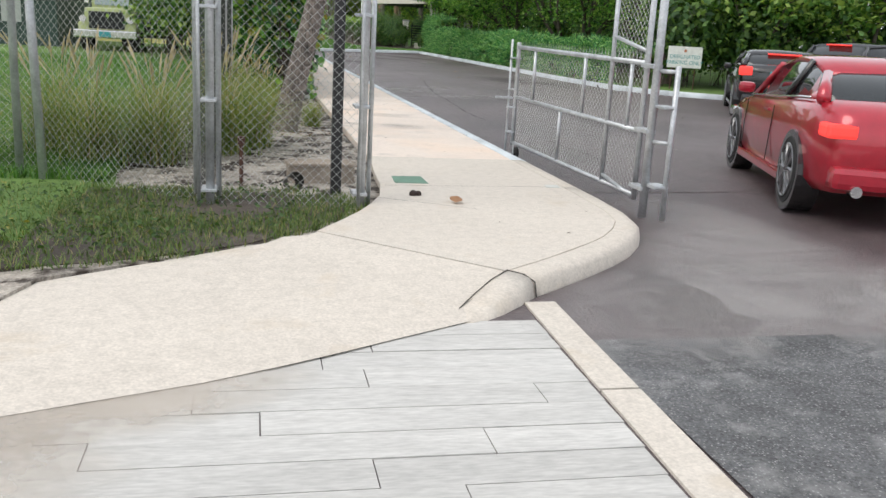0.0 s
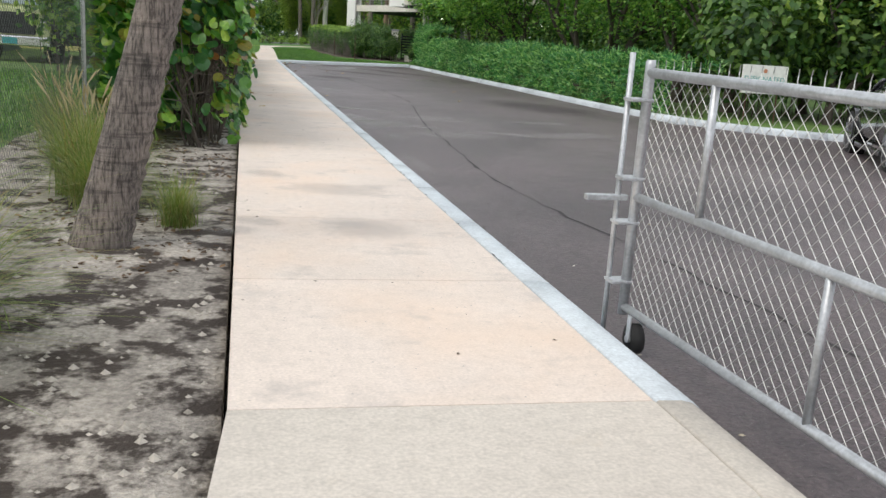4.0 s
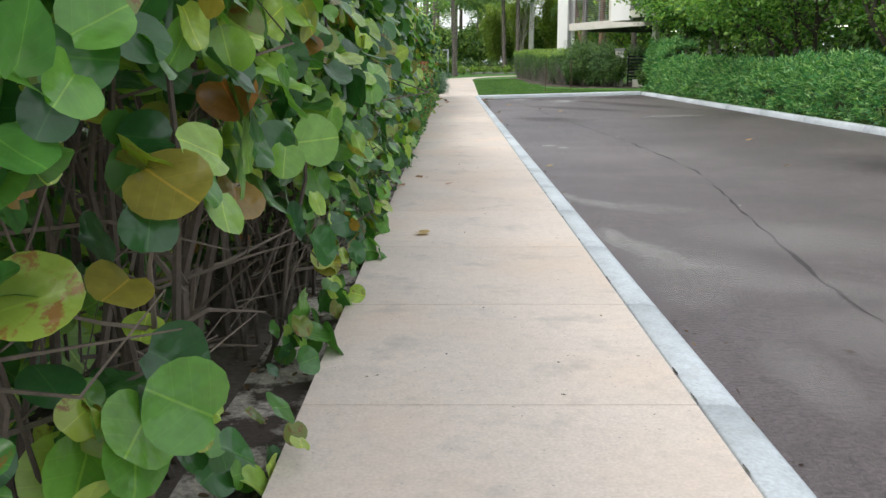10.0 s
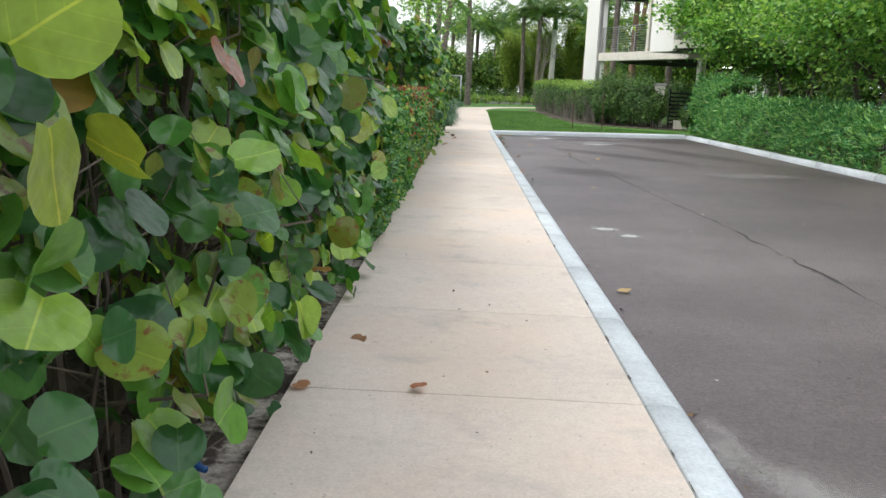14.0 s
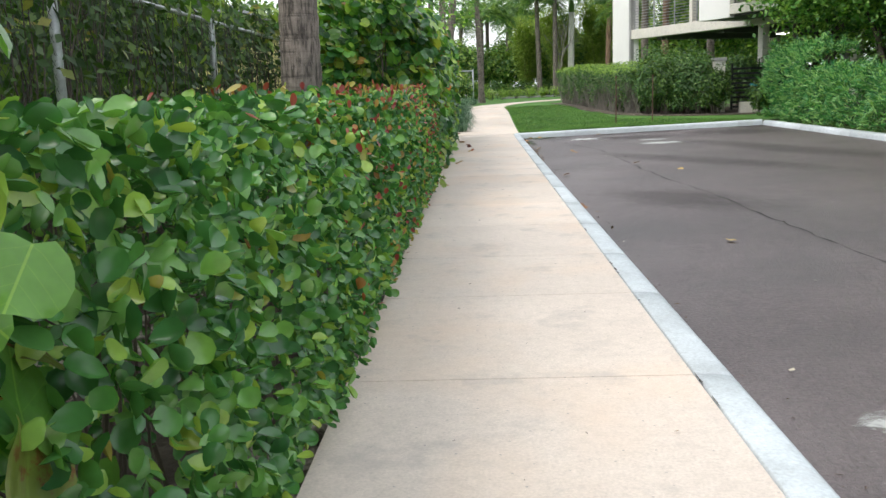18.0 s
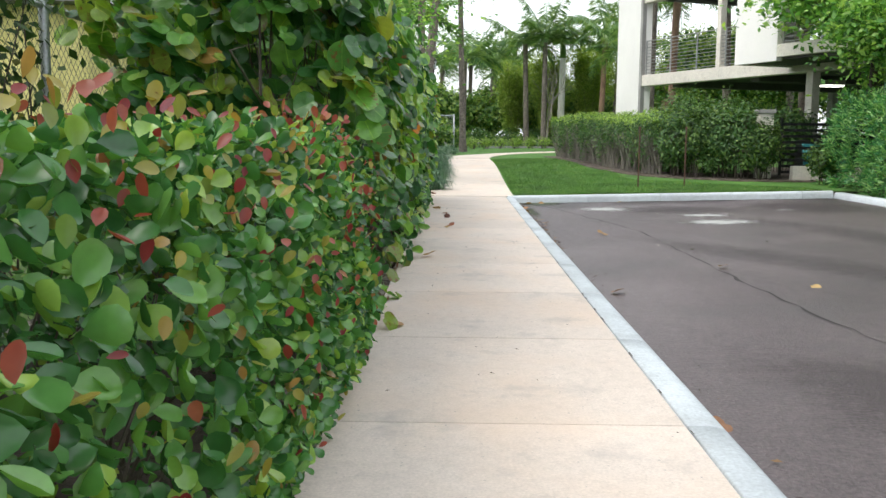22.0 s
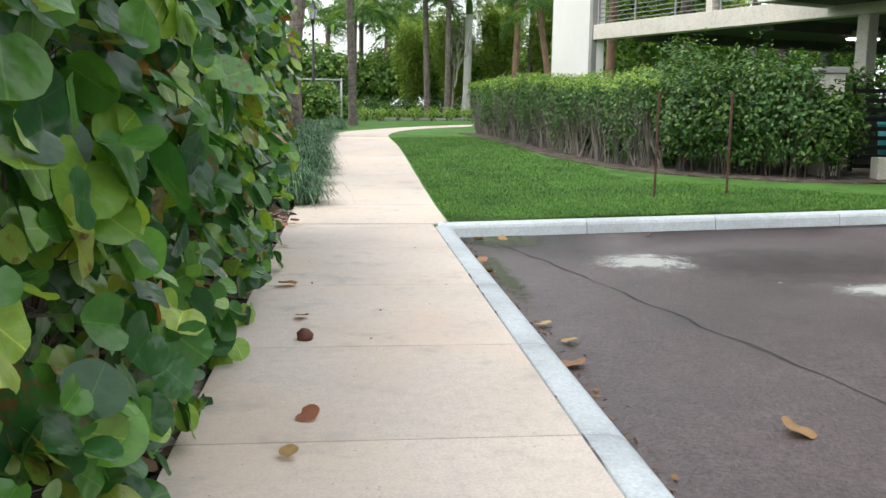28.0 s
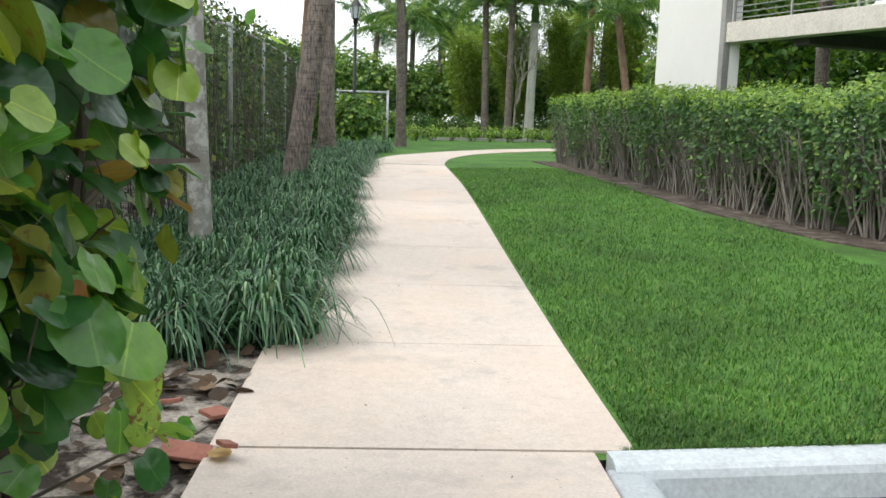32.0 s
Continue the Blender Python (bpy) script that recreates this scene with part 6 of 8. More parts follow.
for k, (x, y) in enumerate([(-1.0, 76), (-0.6, 75), (-0.2, 74.2), (0.1, 76.5), (0.3, 78), (0.6, 79.5), (-0.3, 77.5)]):
    ob = thing("strap_grass", "arching clump of dark green strap leaves beside the walk", "plant", "strap grass clumps", pose(x - 0.35, y - 0.6, ground_z(x, y) + 0.03, 0, 0, 50 * k) @ Matrix.Scale(1.3, 4))
    tagged(part("blade_tuft", MG[k % 3], None, ob), kind="stuff")

# lawn blades, thickest by the walk
n = 175000
x = KERB_X - 0.15 + (8.6 - KERB_X) * rnd(n) ** 1.25
y = LAWN_Y + 0.2 + 0.05 * (x - KERB_X) + 16 * rnd(n) ** 1.7
inside = np.array([(b > 58.0 + (6.3 - a) * 0.9 if a > 5.0 else a > 4.45 and b > 62) for a, b in zip(x, y)])
edge = np.array([center(b) + half(b) for b in y])
ok = ~inside & (x > edge + 0.03)
x, y = x[ok], y[ok]
R = np.stack([x, y, np.array([lawn_z(a, b) for a, b in zip(x, y)])], 1)
tagged(new("lawn_grass", blades("lawn_grass", R, 0.05, 0.05, 0.007, BLADE, 2, 0.5)), "short mown bright green grass", "grass", kind="stuff")

WEED = leafy("weed_blade", [(0, (0.05, 0.10, 0.022)), (0.5, (0.09, 0.16, 0.035)), (0.85, (0.18, 0.22, 0.07)), (1, (0.32, 0.26, 0.14))], 0.6, 0.25)
# weeds on the verge in front of the fence and long field grass
struct("verge_soil", Mesh().prism([(-6.5, 4.6), (-2.9, 5.72), (-2.2, 5.88), (-1.7, 6.1), (-1.3, 6.36), (-0.85, 6.86), (-0.55, 7.35), (-0.5, 7.9), (-1.0, 8.2), (-6.5, 8.7)], -0.2, lambda a, b: ground_z(a, b) + 0.014), EARTH, "brown soil of the verge", "ground")
n = 62000
x, y = rnd(n, -6.5, -0.3), rnd(n, 5.0, 8.4)
lum = np.array([noise.noise((a * 1.3, b * 1.3, 3.3)) for a, b in zip(x, y)])
lim = np.interp(x, [-6.5, -2.9, -2.2, -1.7, -1.3, -0.85, -0.5, -0.3], [4.4, 5.6, 5.75, 5.95, 6.2, 6.7, 7.2, 7.7])
ok = (y > lim + 0.03) & (rnd(n) < 0.57 + 1.1 * lum - 0.3 * smooth01((x + 1.2) / 0.9) + 0.25 * smooth01((-x - 3) / 2))
R = np.stack([x[ok], y[ok], np.full(ok.sum(), -0.055)], 1)
tagged(new("verge_weeds", blades("verge_weeds", R, 0.08, 0.07, 0.008, WEED, 2, 0.6)), "low green weeds along the verge", "grass", kind="stuff")
bl_n = 1500
x, y = rnd(bl_n, -4.5, -0.9), rnd(bl_n, 6.0, 8.3)
ok = y > np.interp(x, [-4.5, -2.2, -0.9], [5.9, 5.85, 6.75]) + 0.1
P = np.stack([x[ok], y[ok], rnd(ok.sum(), -0.04, 0.05)], 1)
tagged(new("broadleaf_weeds", leaf_mesh("broadleaf_weeds", oval_leaf(0.3), P, jit(len(P), 0.4) + [0, 0, 1], jit(len(P)), rnd(len(P), 0.02, 0.05), VINE)), "small broad-leaved weeds on the verge", "weeds", kind="stuff")
n = 60000
x, y = -2.5 - 9 * rnd(n) ** 1.4, 8.6 + 22 * rnd(n) ** 1.4
R = np.stack([x, y, np.array([ground_z(a, b) for a, b in zip(x, y)]) + 0.02], 1)
tagged(new("field_grass", blades("field_grass", R, 0.13, 0.10, 0.012, BLADE, 2, 0.5)), "long green field grass", "grass", kind="stuff")

TUFT = [clump_mesh("blades", 650, 0.95, 0.8, 0.008, DRYGRASS, 0.10, 5, 0.95) for _ in range(2)]
SEED_H = leafy("seed_head", [(0, (0.42, 0.36, 0.24)), (1, (0.55, 0.48, 0.33))], 0.8, 0.3)
for k, (x, y, s, hd) in enumerate([(-2.75, 9.6, 1.15, 1), (-2.2, 9.9, 1.1, 1), (-3.2, 10.3, 1.2, 1), (-1.55, 10.7, 1.25, 1), (-1.7, 11.6, 1.2, 1), (-1.25, 11.3, 0.9, 0), (-2.3, 11.0, 1.0, 1), (-1.0, 14.2, 0.6, 0), (-1.05, 14.5, 0.7, 0), (-1.2, 14.9, 0.9, 1), (-1.05, 15.2, 0.75, 1), (-0.40, 13.75, 0.5, 0), (-1.3, 16.2, 0.75, 1), (-1.02, 16.5, 0.5, 0), (-0.9, 15.5, 0.3, 0), (-1.7, 17.0, 0.8, 1), (-2.0, 18.3, 0.9, 1), (-3.9, 9.3, 1.0, 1)]):
    ob = thing("grass_tuft", "tall tuft of fine dry fountain grass" if s > 0.7 else "small tuft of fine dry grass on the sand", "grass tuft", "grass tufts", pose(x, y, ground_z(x, y) - 0.0, 0, 0, 77 * k) @ Matrix.Scale(s, 4))
    tagged(part("blade_tuft", TUFT[k % 2], None, ob), kind="stuff")
    if hd:
        hm = Mesh()
        r2 = random.Random(k)
        for _ in range(12):
            a, q = r2.uniform(0, 6.28), r2.uniform(0.1, 0.45)
            h = r2.uniform(0.65, 0.95)
            hm.tube([(0, 0, 0), (q * 0.3 * math.cos(a), q * 0.3 * math.sin(a), h * 0.6), (q * 0.8 * math.cos(a), q * 0.8 * math.sin(a), h)], [0.003, 0.0025, 0.002], 4, False)
            hm.tube([(q * 0.8 * math.cos(a), q * 0.8 * math.sin(a), h), (q * math.cos(a), q * math.sin(a), h + 0.1), (q * 1.2 * math.cos(a), q * 1.2 * math.sin(a), h + 0.2)], [0.003, 0.012, 0.002], 5, False)
        part("plume", hm, SEED_H, ob, "pale feathery seed heads")

# stones and litter on the sand
pebm = Mesh()
r2 = random.Random(33)
for _ in range(900):
    x, y = r2.uniform(-2.3, -0.08), r2.choice((r2.uniform(8.4, 18.5), r2.uniform(8.4, 12)))
    if x > np.interp(y, [7, 7.6, 8.3, 9.4, 10], [-0.75, -0.45, -0.28, -0.12, -0.06]):
        continue
    s = r2.uniform(0.006, 0.022)
    z = ground_z(x, y)
    pebm.add([(x - s, y, z), (x, y - s, z), (x + s * 1.2, y, z), (x, y + s * 0.8, z), (x, y, z + s * 0.9)], [(0, 1, 4), (1, 2, 4), (2, 3, 4), (3, 0, 4)])
PEB = surface("pebble", (0.5, 0.46, 0.4), 0.4, 6, 40, 0.9)
tagged(part("pebbles", pebm, PEB), "scattered pale pebbles on the sand", "pebbles", kind="stuff")
n = 2600
x, y = rnd(n, -1.6, -0.04), rnd(n, 11.5, 31.5)
P = np.stack([x, y, np.array([ground_z(a, b) for a, b in zip(x, y)]) + 0.012], 1)
LITTER = leafy("leaf_litter", [(0, (0.05, 0.035, 0.025)), (0.7, (0.14, 0.09, 0.055)), (1, (0.3, 0.2, 0.12))], 0.8, 0.1)
ok = np.array([noise.noise((a, b * 0.7, 2)) for a, b in zip(x, y)]) > -0.05
tagged(new("leaf_litter", leaf_mesh("leaf_litter", oval_leaf(0.3, 0.08), P[ok], jit(ok.sum(), 0.25) + [0, 0, 1], jit(ok.sum()), rnd(ok.sum(), 0.02, 0.06), LITTER)), "dark dead leaves and twigs on the soil", "leaf litter", kind="stuff")
n = 900
x, y = rnd(n, -1.2, -0.02), rnd(n, 43, 57)
P = np.stack([x, y, np.array([ground_z(a, b) for a, b in zip(x, y)]) + 0.045], 1)
tagged(new("leaf_litter", leaf_mesh("leaf_litter", round_leaf(), P, jit(n, 0.3) + [0, 0, 1], jit(n), rnd(n, 0.05, 0.11), LITTER)), "brown dead leaves under the hedge", "leaf litter", kind="stuff")

# single dead leaves on the walk and the road
one_leaf = leaf_mesh("leaf", round_leaf(), [(0, 0, 0)], [(0, 0, 1)], [(1, 0, 0)], [1.0], DEADLEAF)
on_walk = [(0.34, 23.93, 0.12), (0.25, 27.7, 0.09), (0.56, 26.85, 0.08), (0.03, 26.85, 0.08), (0.28, 45.5, 0.15), (0.47, 48.8, 0.1), (0.31, 51.6, 0.14), (0.43, 50.6, 0.09), (0.44, 48.3, 0.07), (0.36, 7.6, 0.10), (0.15, 41.9, 0.08), (0.12, 54.93, 0.10), (0.1, 53.4, 0.08)]
on_road = [(1.93, 40.2, 0.11), (1.99, 43.9, 0.12), (2.72, 48.76, 0.15), (3.42, 45.45, 0.10), (3.91, 44.2, 0.09), (1.99, 50.3, 0.10), (1.96, 49.92, 0.15), (1.95, 50.8, 0.10), (1.94, 52.7, 0.11), (1.92, 53.15, 0.10), (2.9, 37.5, 0.08), (2.05, 29.7, 0.1), (2.6, 8.9, 0.07), (6.0, 33, 0.12), (5.2, 29.0, 0.08), (2.15, 54.6, 0.12), (2.4, 54.6, 0.10), (4.0, 54.6, 0.09)]
r2 = random.Random(44)
for x, y, s in on_walk:
    o = tagged(part("dead_leaf", one_leaf, None), "dry brown curled leaf on the walk", "leaf", "fallen leaves")
    o.matrix_world = pose_leaf((x, y, 0.022), (r2.uniform(-0.4, 0.4), r2.uniform(-0.4, 0.4), 1), (r2.uniform(-1, 1), r2.uniform(-1, 1), 0), s)
for x, y, s in on_road:
    o = tagged(part("dead_leaf", one_leaf, None), "dry brown curled leaf on the asphalt", "leaf", "fallen leaves")
    o.matrix_world = pose_leaf((x, y, road_z(x) + 0.022), (r2.uniform(-0.4, 0.4), r2.uniform(-0.4, 0.4), 1), (r2.uniform(-1, 1), r2.uniform(-1, 1), 0), s)
# small bits lying on the walk and in the gutter
sp = Mesh()
r2 = random.Random(71)
for _ in range(420):
    if r2.random() < 0.35:
        x, y = r2.uniform(0.03, SLAB - 0.05), r2.uniform(6, 70)
        z = 0.003 + (float(rise(y)) + 0.006 if y > 52.5 else 0)
    else:
        x = KERB_X + abs(r2.gauss(0, 0.13)) + 0.02
        y = r2.uniform(10, LAWN_Y)
        z = road_z(x) + 0.004
    s = r2.uniform(0.004, 0.016)
    a = r2.uniform(0, 3.14)
    sp.add([(x - s * math.cos(a), y - s * math.sin(a), z), (x + s * 0.4 * math.sin(a), y - s * 0.4 * math.cos(a), z + 0.002), (x + s * math.cos(a), y + s * math.sin(a), z), (x - s * 0.4 * math.sin(a), y + s * 0.4 * math.cos(a), z + s * 0.4)], [(0, 1, 2, 3), (0, 3, 2)])
tagged(part("crumbs", sp, surface("crumbs", (0.16, 0.12, 0.09), 0.5, 9, 40, 0.9)), "small dark crumbs and twigs scattered about", "debris", kind="stuff")

# covers and bits by the gate
cov = thing("utility_cover", "green rectangular plastic utility cover set in the walk", "cover", "", pose(0, 0, 0))
part("lid", Mesh().prism([(0.03, 8.58), (0.34, 8.57), (0.34, 8.97), (0.05, 8.95)], -0.05, 0.004), COVERG, cov)
cov2 = thing("utility_cover", "small pale plastic cover set in the walk", "cover", "", pose(0, 0, 0))
part("lid", Mesh().prism([(1.45, 8.48), (1.59, 8.47), (1.61, 8.61), (1.48, 8.62)], -0.05, 0.004), COVERW, cov2)
lump = Mesh()
for dx, dy, r in ((0, 0, 0.035), (0.045, 0.01, 0.03), (0.02, 0.03, 0.026)):
    lump.tube([(0.09 + dx, 7.96 + dy, 0.0), (0.09 + dx, 7.96 + dy, r * 0.8), (0.09 + dx, 7.96 + dy, r * 1.3)], [r, r * 0.95, r * 0.35], 8)
tagged(part("dark_clod", lump, surface("dark_clod", (0.035, 0.022, 0.018), 0.3, 9, 50, 0.8), None, "", True), "small dark brown clod on the walk", "clod")
clod = Mesh().tube([(0.435, 50.08, 0.0), (0.435, 50.08, 0.035), (0.44, 50.08, 0.06)], [0.045, 0.05, 0.025], 9)
tagged(part("seed_pod", clod, surface("seed_pod", (0.16, 0.06, 0.04), 0.3, 9, 50, 0.7), None, "", True), "round brown seed pod on the walk", "seed pod")
box_ = thing("concrete_block", "low weathered concrete block on the sand by the gate", "block", "", pose(-0.63, 8.92, -0.07, 0, 0, 6))
part("body", Mesh().cham((-0.3, -0.14, 0), (0.3, 0.14, 0.17), 0.012), surface("weathered_block", (0.33, 0.28, 0.23), 0.25, 4, 40, 0.95, 0.8, 0.01), box_)
part("lid", Mesh().cham((-0.32, -0.16, 0.17), (0.32, 0.16, 0.20), 0.008), surface("block_lid", (0.30, 0.25, 0.2), 0.3, 4, 40, 0.95, 0.8, 0.01), box_)
pot = thing("black_pot", "broken black plastic pot on the sand", "pot", "", pose(-0.93, 8.60, -0.03, 70, 0, 20))
pm_ = Mesh().tube([(0, 0, 0), (0, 0, 0.16)], [0.06, 0.08], 12, False)
part("body", pm_, BLACKM, pot)
st_ = thing("iron_stake", "short rusty iron stake with a cap", "stake", "", pose(-1.35, 8.55, -0.08))
part("rod", Mesh().tube([(0, 0, 0), (0, 0, 0.42)], 0.018, 8), RUST, st_)
part("cap", Mesh().tube([(0, 0, 0.40), (0, 0, 0.47)], 0.032, 8), RUST, st_)
bot_ = thing("plastic_bottle", "crushed blue plastic bottle lying under the hedge", "bottle", "", pose(-0.28, 26.0, -0.0, 90, 0, 60))
part("body", Mesh().tube([(0, 0, 0), (0, 0, 0.02), (0, 0, 0.13), (0, 0, 0.16), (0, 0, 0.19)], [0.02, 0.032, 0.032, 0.014, 0.013], 10), BLUEP, bot_, "", True)
cup_ = thing("paper_cup", "crumpled white paper cup under the hedge", "cup", "", pose(-0.22, 18.55, -0.03, 75, 0, 30))
part("body", Mesh().tube([(0, 0, 0), (0, 0, 0.10)], [0.03, 0.042], 10, False), WHITEP, cup_)
for k, (x, y, s) in enumerate([(-0.08, 54.97, 0.10), (-0.05, 55.45, 0.075), (0.10, 54.90, 0.05), (-0.3, 55.6, 0.06), (-0.2, 55.2, 0.035)]):
    t_ = thing("tile_shard", "broken red terracotta shard on the soil", "shard", "tile shards", pose(x, y, max(ground_z(x, y) + 0.03, 0.06 if x > 0 else -1), 12, 8, 60 * k))
    part("body", Mesh().cham((-s, -s * 0.6, 0), (s, s * 0.6, 0.02), 0.004), TILE, t_)

sheet = thing("plastic_sheet", "folded white plastic sheet standing under the end of the hedge", "plastic sheet", "", pose(-0.85, 55.08, ground_z(-0.85, 55.08) - 0.01, 0, 0, 4))
zig = [(0.0, 0.0, 0.26), (0.05, 0.05, 0.15), (0.10, 0.0, 0.28), (0.15, 0.05, 0.17), (0.20, 0.01, 0.27), (0.25, 0.04, 0.24)]
part("fold", Mesh().loft([[(x, y, 0), (x, y, h), (x, y + 0.004, h), (x, y + 0.004, 0)] for x, y, h in zig]), WHITEP, sheet)

# leaf scraps and dirt in the gutter, and crumbled gaps between slab and kerb
rg5 = np.random.default_rng(95)
n = 260
y = np.concatenate([rg5.uniform(47, 55, 200), rg5.uniform(12, 47, 60)])
x = KERB_X + 0.03 + np.abs(rg5.normal(0, 0.05, n))
P = np.stack([x, y, road_z(x) + 0.012], 1)
tagged(new("gutter_litter", leaf_mesh("gutter_litter", scrap_leaf(0.3), P, rg5.normal(0, 0.35, (n, 3)) + [0, 0, 1], rg5.normal(0, 1, (n, 3)), rg5.uniform(0.015, 0.06, n), leafy("gutter_scrap", [(0, (0.07, 0.05, 0.035)), (0.6, (0.16, 0.10, 0.06)), (1, (0.34, 0.2, 0.08))], 0.8, 0.1))), "brown leaf scraps in the gutter", "litter", kind="stuff")
gm = Mesh()
for _ in range(80):
    a = rg5.uniform(12.5, 54.5)
    l, w = rg5.uniform(0.015, 0.10), rg5.uniform(0.002, 0.008)
    gm.add([(SLAB - w, a, 0.0045), (SLAB - w * 0.2, a - l, 0.0045), (SLAB + w, a - l * 0.2, 0.0045), (SLAB + w * 0.5, a + l, 0.0045), (SLAB - w * 0.6, a + l * 0.8, 0.0045)], [(0, 1, 2, 3, 4)])
tagged(part("kerb_gap", gm, JOINT), "dark crumbled gaps between walk and kerb", "gap", kind="stuff")

# pale chips, twigs and dark scuffs over the road
n = 170
x, y = KERB_X + 0.1 + 6.2 * rg5.uniform(0, 1, n) ** 1.6, rg5.uniform(9, 54.5, n)
P = np.stack([x, y, road_z(x) + 0.008], 1)
tagged(new("road_litter", leaf_mesh("road_litter", scrap_leaf(0.35), P, rg5.normal(0, 0.2, (n, 3)) + [0, 0, 1], rg5.normal(0, 1, (n, 3)), rg5.uniform(0.015, 0.05, n), leafy("road_scrap", [(0, (0.05, 0.045, 0.04)), (0.45, (0.12, 0.10, 0.08)), (0.6, (0.5, 0.48, 0.42)), (0.85, (0.62, 0.6, 0.55)), (1, (0.45, 0.33, 0.14))], 0.8, 0.05))), "pale chips and scraps on the asphalt", "litter", kind="stuff")
n = 90
x, y = rg5.uniform(0.15, SLAB - 0.1, n), rg5.uniform(12, 54.5, n)
P = np.stack([x, y, np.full(n, 0.006)], 1)
tagged(new("walk_litter", leaf_mesh("walk_litter", scrap_leaf(0.3), P, rg5.normal(0, 0.25, (n, 3)) + [0, 0, 1], rg5.normal(0, 1, (n, 3)), rg5.uniform(0.008, 0.03, n), leafy("walk_scrap", [(0, (0.04, 0.03, 0.025)), (0.7, (0.12, 0.08, 0.05)), (1, (0.3, 0.2, 0.1))], 0.8, 0.05))), "small dark scraps on the walk", "litter", kind="stuff")


# ---------------------------------------------------------------- chain-link work
def mesh_panel(w, h, pitch=0.055, r=0.0016, m=None):
    """Diamond wire over a rectangle w by h, in the xz plane."""
    out = Mesh()
    d = pitch * math.sqrt(2) * 0.92
    for s in (1, -1):
        k = -int(h / d) - 1
        while k * d < w + h:
            c = k * d
            # line x = c + s*z (s=1) or x = c - z + h
            x0, z0, x1, z1 = (c, 0, c + h, h) if s == 1 else (c + h, 0, c, h)
            pts = []
            for (xa, za), (xb, zb) in (((x0, z0), (x1, z1)),):
                ts = [0, 1]
                if xa != xb:
                    ta, tb = (0 - xa) / (xb - xa), (w - xa) / (xb - xa)
                    lo, hi = max(0, min(ta, tb)), min(1, max(ta, tb))
                    if hi - lo > 0.01:
                        pts = [(xa + (xb - xa) * lo, za + (zb - za) * lo), (xa + (xb - xa) * hi, za + (zb - za) * hi)]
            if pts:
                a, b = [Vector((p[0], 0.001 * s, p[1])) for p in pts]
                out.tube([m @ a, m @ b] if m else [a, b], r, 3, False)
            k += 1
    return out


def bar(m, a, b, r, n=10):
    return m.tube([a, b], r, n)


def frame_to(a, b):
    """A pose whose x runs level from a to b."""
    d = Vector(b) - Vector(a)
    return Matrix.Translation(a) @ pose(0, 0, 0, 0, 0, math.degrees(math.atan2(d.y, d.x)))


# road gate, standing open along the kerb
gate = thing("chain_link_gate", "galvanised chain-link gate on a small wheel, standing open along the kerb", "gate", "", pose(0, 0, 0))
GX0, GY0, GX1, GY1 = 2.15, 8.05, 1.93, 11.32   # from the hinge to the free end
gp = lambda q, z: (GX0 + (GX1 - GX0) * q, GY0 + (GY1 - GY0) * q, z)
qy = lambda y: (y - GY0) / (GY1 - GY0)
part("post", Mesh().tube([gp(1, 0.04), gp(1, 1.27), gp(1, 1.30)], [0.026, 0.026, 0.022], 12), GALV, gate, "", True)
part("post", bar(Mesh(), gp(0.0, -0.02), gp(0.0, 2.7), 0.026, 12), GALV, gate, "", True)
part("post", bar(Mesh(), gp(qy(8.74), 0.04), gp(qy(8.74), 2.6), 0.022, 12), GALV, gate, "", True)
part("rail", bar(Mesh(), gp(0, 1.20), gp(1, 1.24), 0.024), GALV, gate, "", True)
part("rail", bar(Mesh(), gp(0, 0.60), gp(1, 0.64), 0.022), GALV, gate, "", True)
part("rail", bar(Mesh(), gp(0, 0.02), gp(1, 0.08), 0.022), GALV, gate, "", True)
part("rail", bar(Mesh(), gp(qy(8.74), 1.42), gp(0, 1.30), 0.018), GALV, gate, "", True)
part("brace", bar(Mesh(), gp(qy(8.74), 0.10), gp(0.02, 0.0), 0.02), GALV, gate, "", True)
for y, lo, hi in ((10.75, 0.64, 1.23), (9.35, 0.63, 1.22), (9.9, 0.06, 0.62), (8.33, 0.61, 1.2)):
    part("upright", bar(Mesh(), gp(qy(y), lo), gp(qy(y), hi), 0.018), GALV, gate, "", True)
fm = Matrix.Translation((GX0 + 0.02, GY0, 0.0)) @ pose(0, 0, 0, 0, 0, math.degrees(math.atan2(GY1 - GY0, GX1 - GX0)))
part("mesh", mesh_panel(3.26, 1.2, m=fm @ Matrix.Translation((0.01, 0, 0.05))), WIRE, gate, "galvanised diamond wire")
part("mesh", mesh_panel(0.69, 1.4, m=fm @ Matrix.Translation((0.01, 0, 1.24))), WIRE, gate, "galvanised diamond wire")
tw = Mesh()
for k in range(44):
    q = 0.02 + 0.96 * k / 43
    p = gp(q, 1.25)
    tw.tube([(p[0], p[1], p[2] - 0.02), (p[0] + 0.008, p[1] + 0.012, p[2] + 0.03), (p[0] - 0.004, p[1] - 0.01, p[2] + 0.055)], 0.0022, 3, False)
tagged(part("wire_fringe", tw, WIRE, gate, "twisted wire ends"), kind="stuff")
part("drop_rod", bar(Mesh(), (GX1 - 0.07, GY1 + 0.06, -0.09), (GX1 - 0.07, GY1 + 0.06, 1.33), 0.014), GALV, gate, "", True)
for z in (1.1, 0.72, 0.5, 0.2):
    part("clamp", Mesh().cham((GX1 - 0.09, GY1 - 0.028, z), (GX1 + 0.028, GY1 + 0.075, z + 0.018), 0.006), GALV, gate)
part("latch", Mesh().cham((GX1 - 0.24, GY1 + 0.04, 0.61), (GX1 - 0.02, GY1 + 0.08, 0.64), 0.006), GALV, gate)
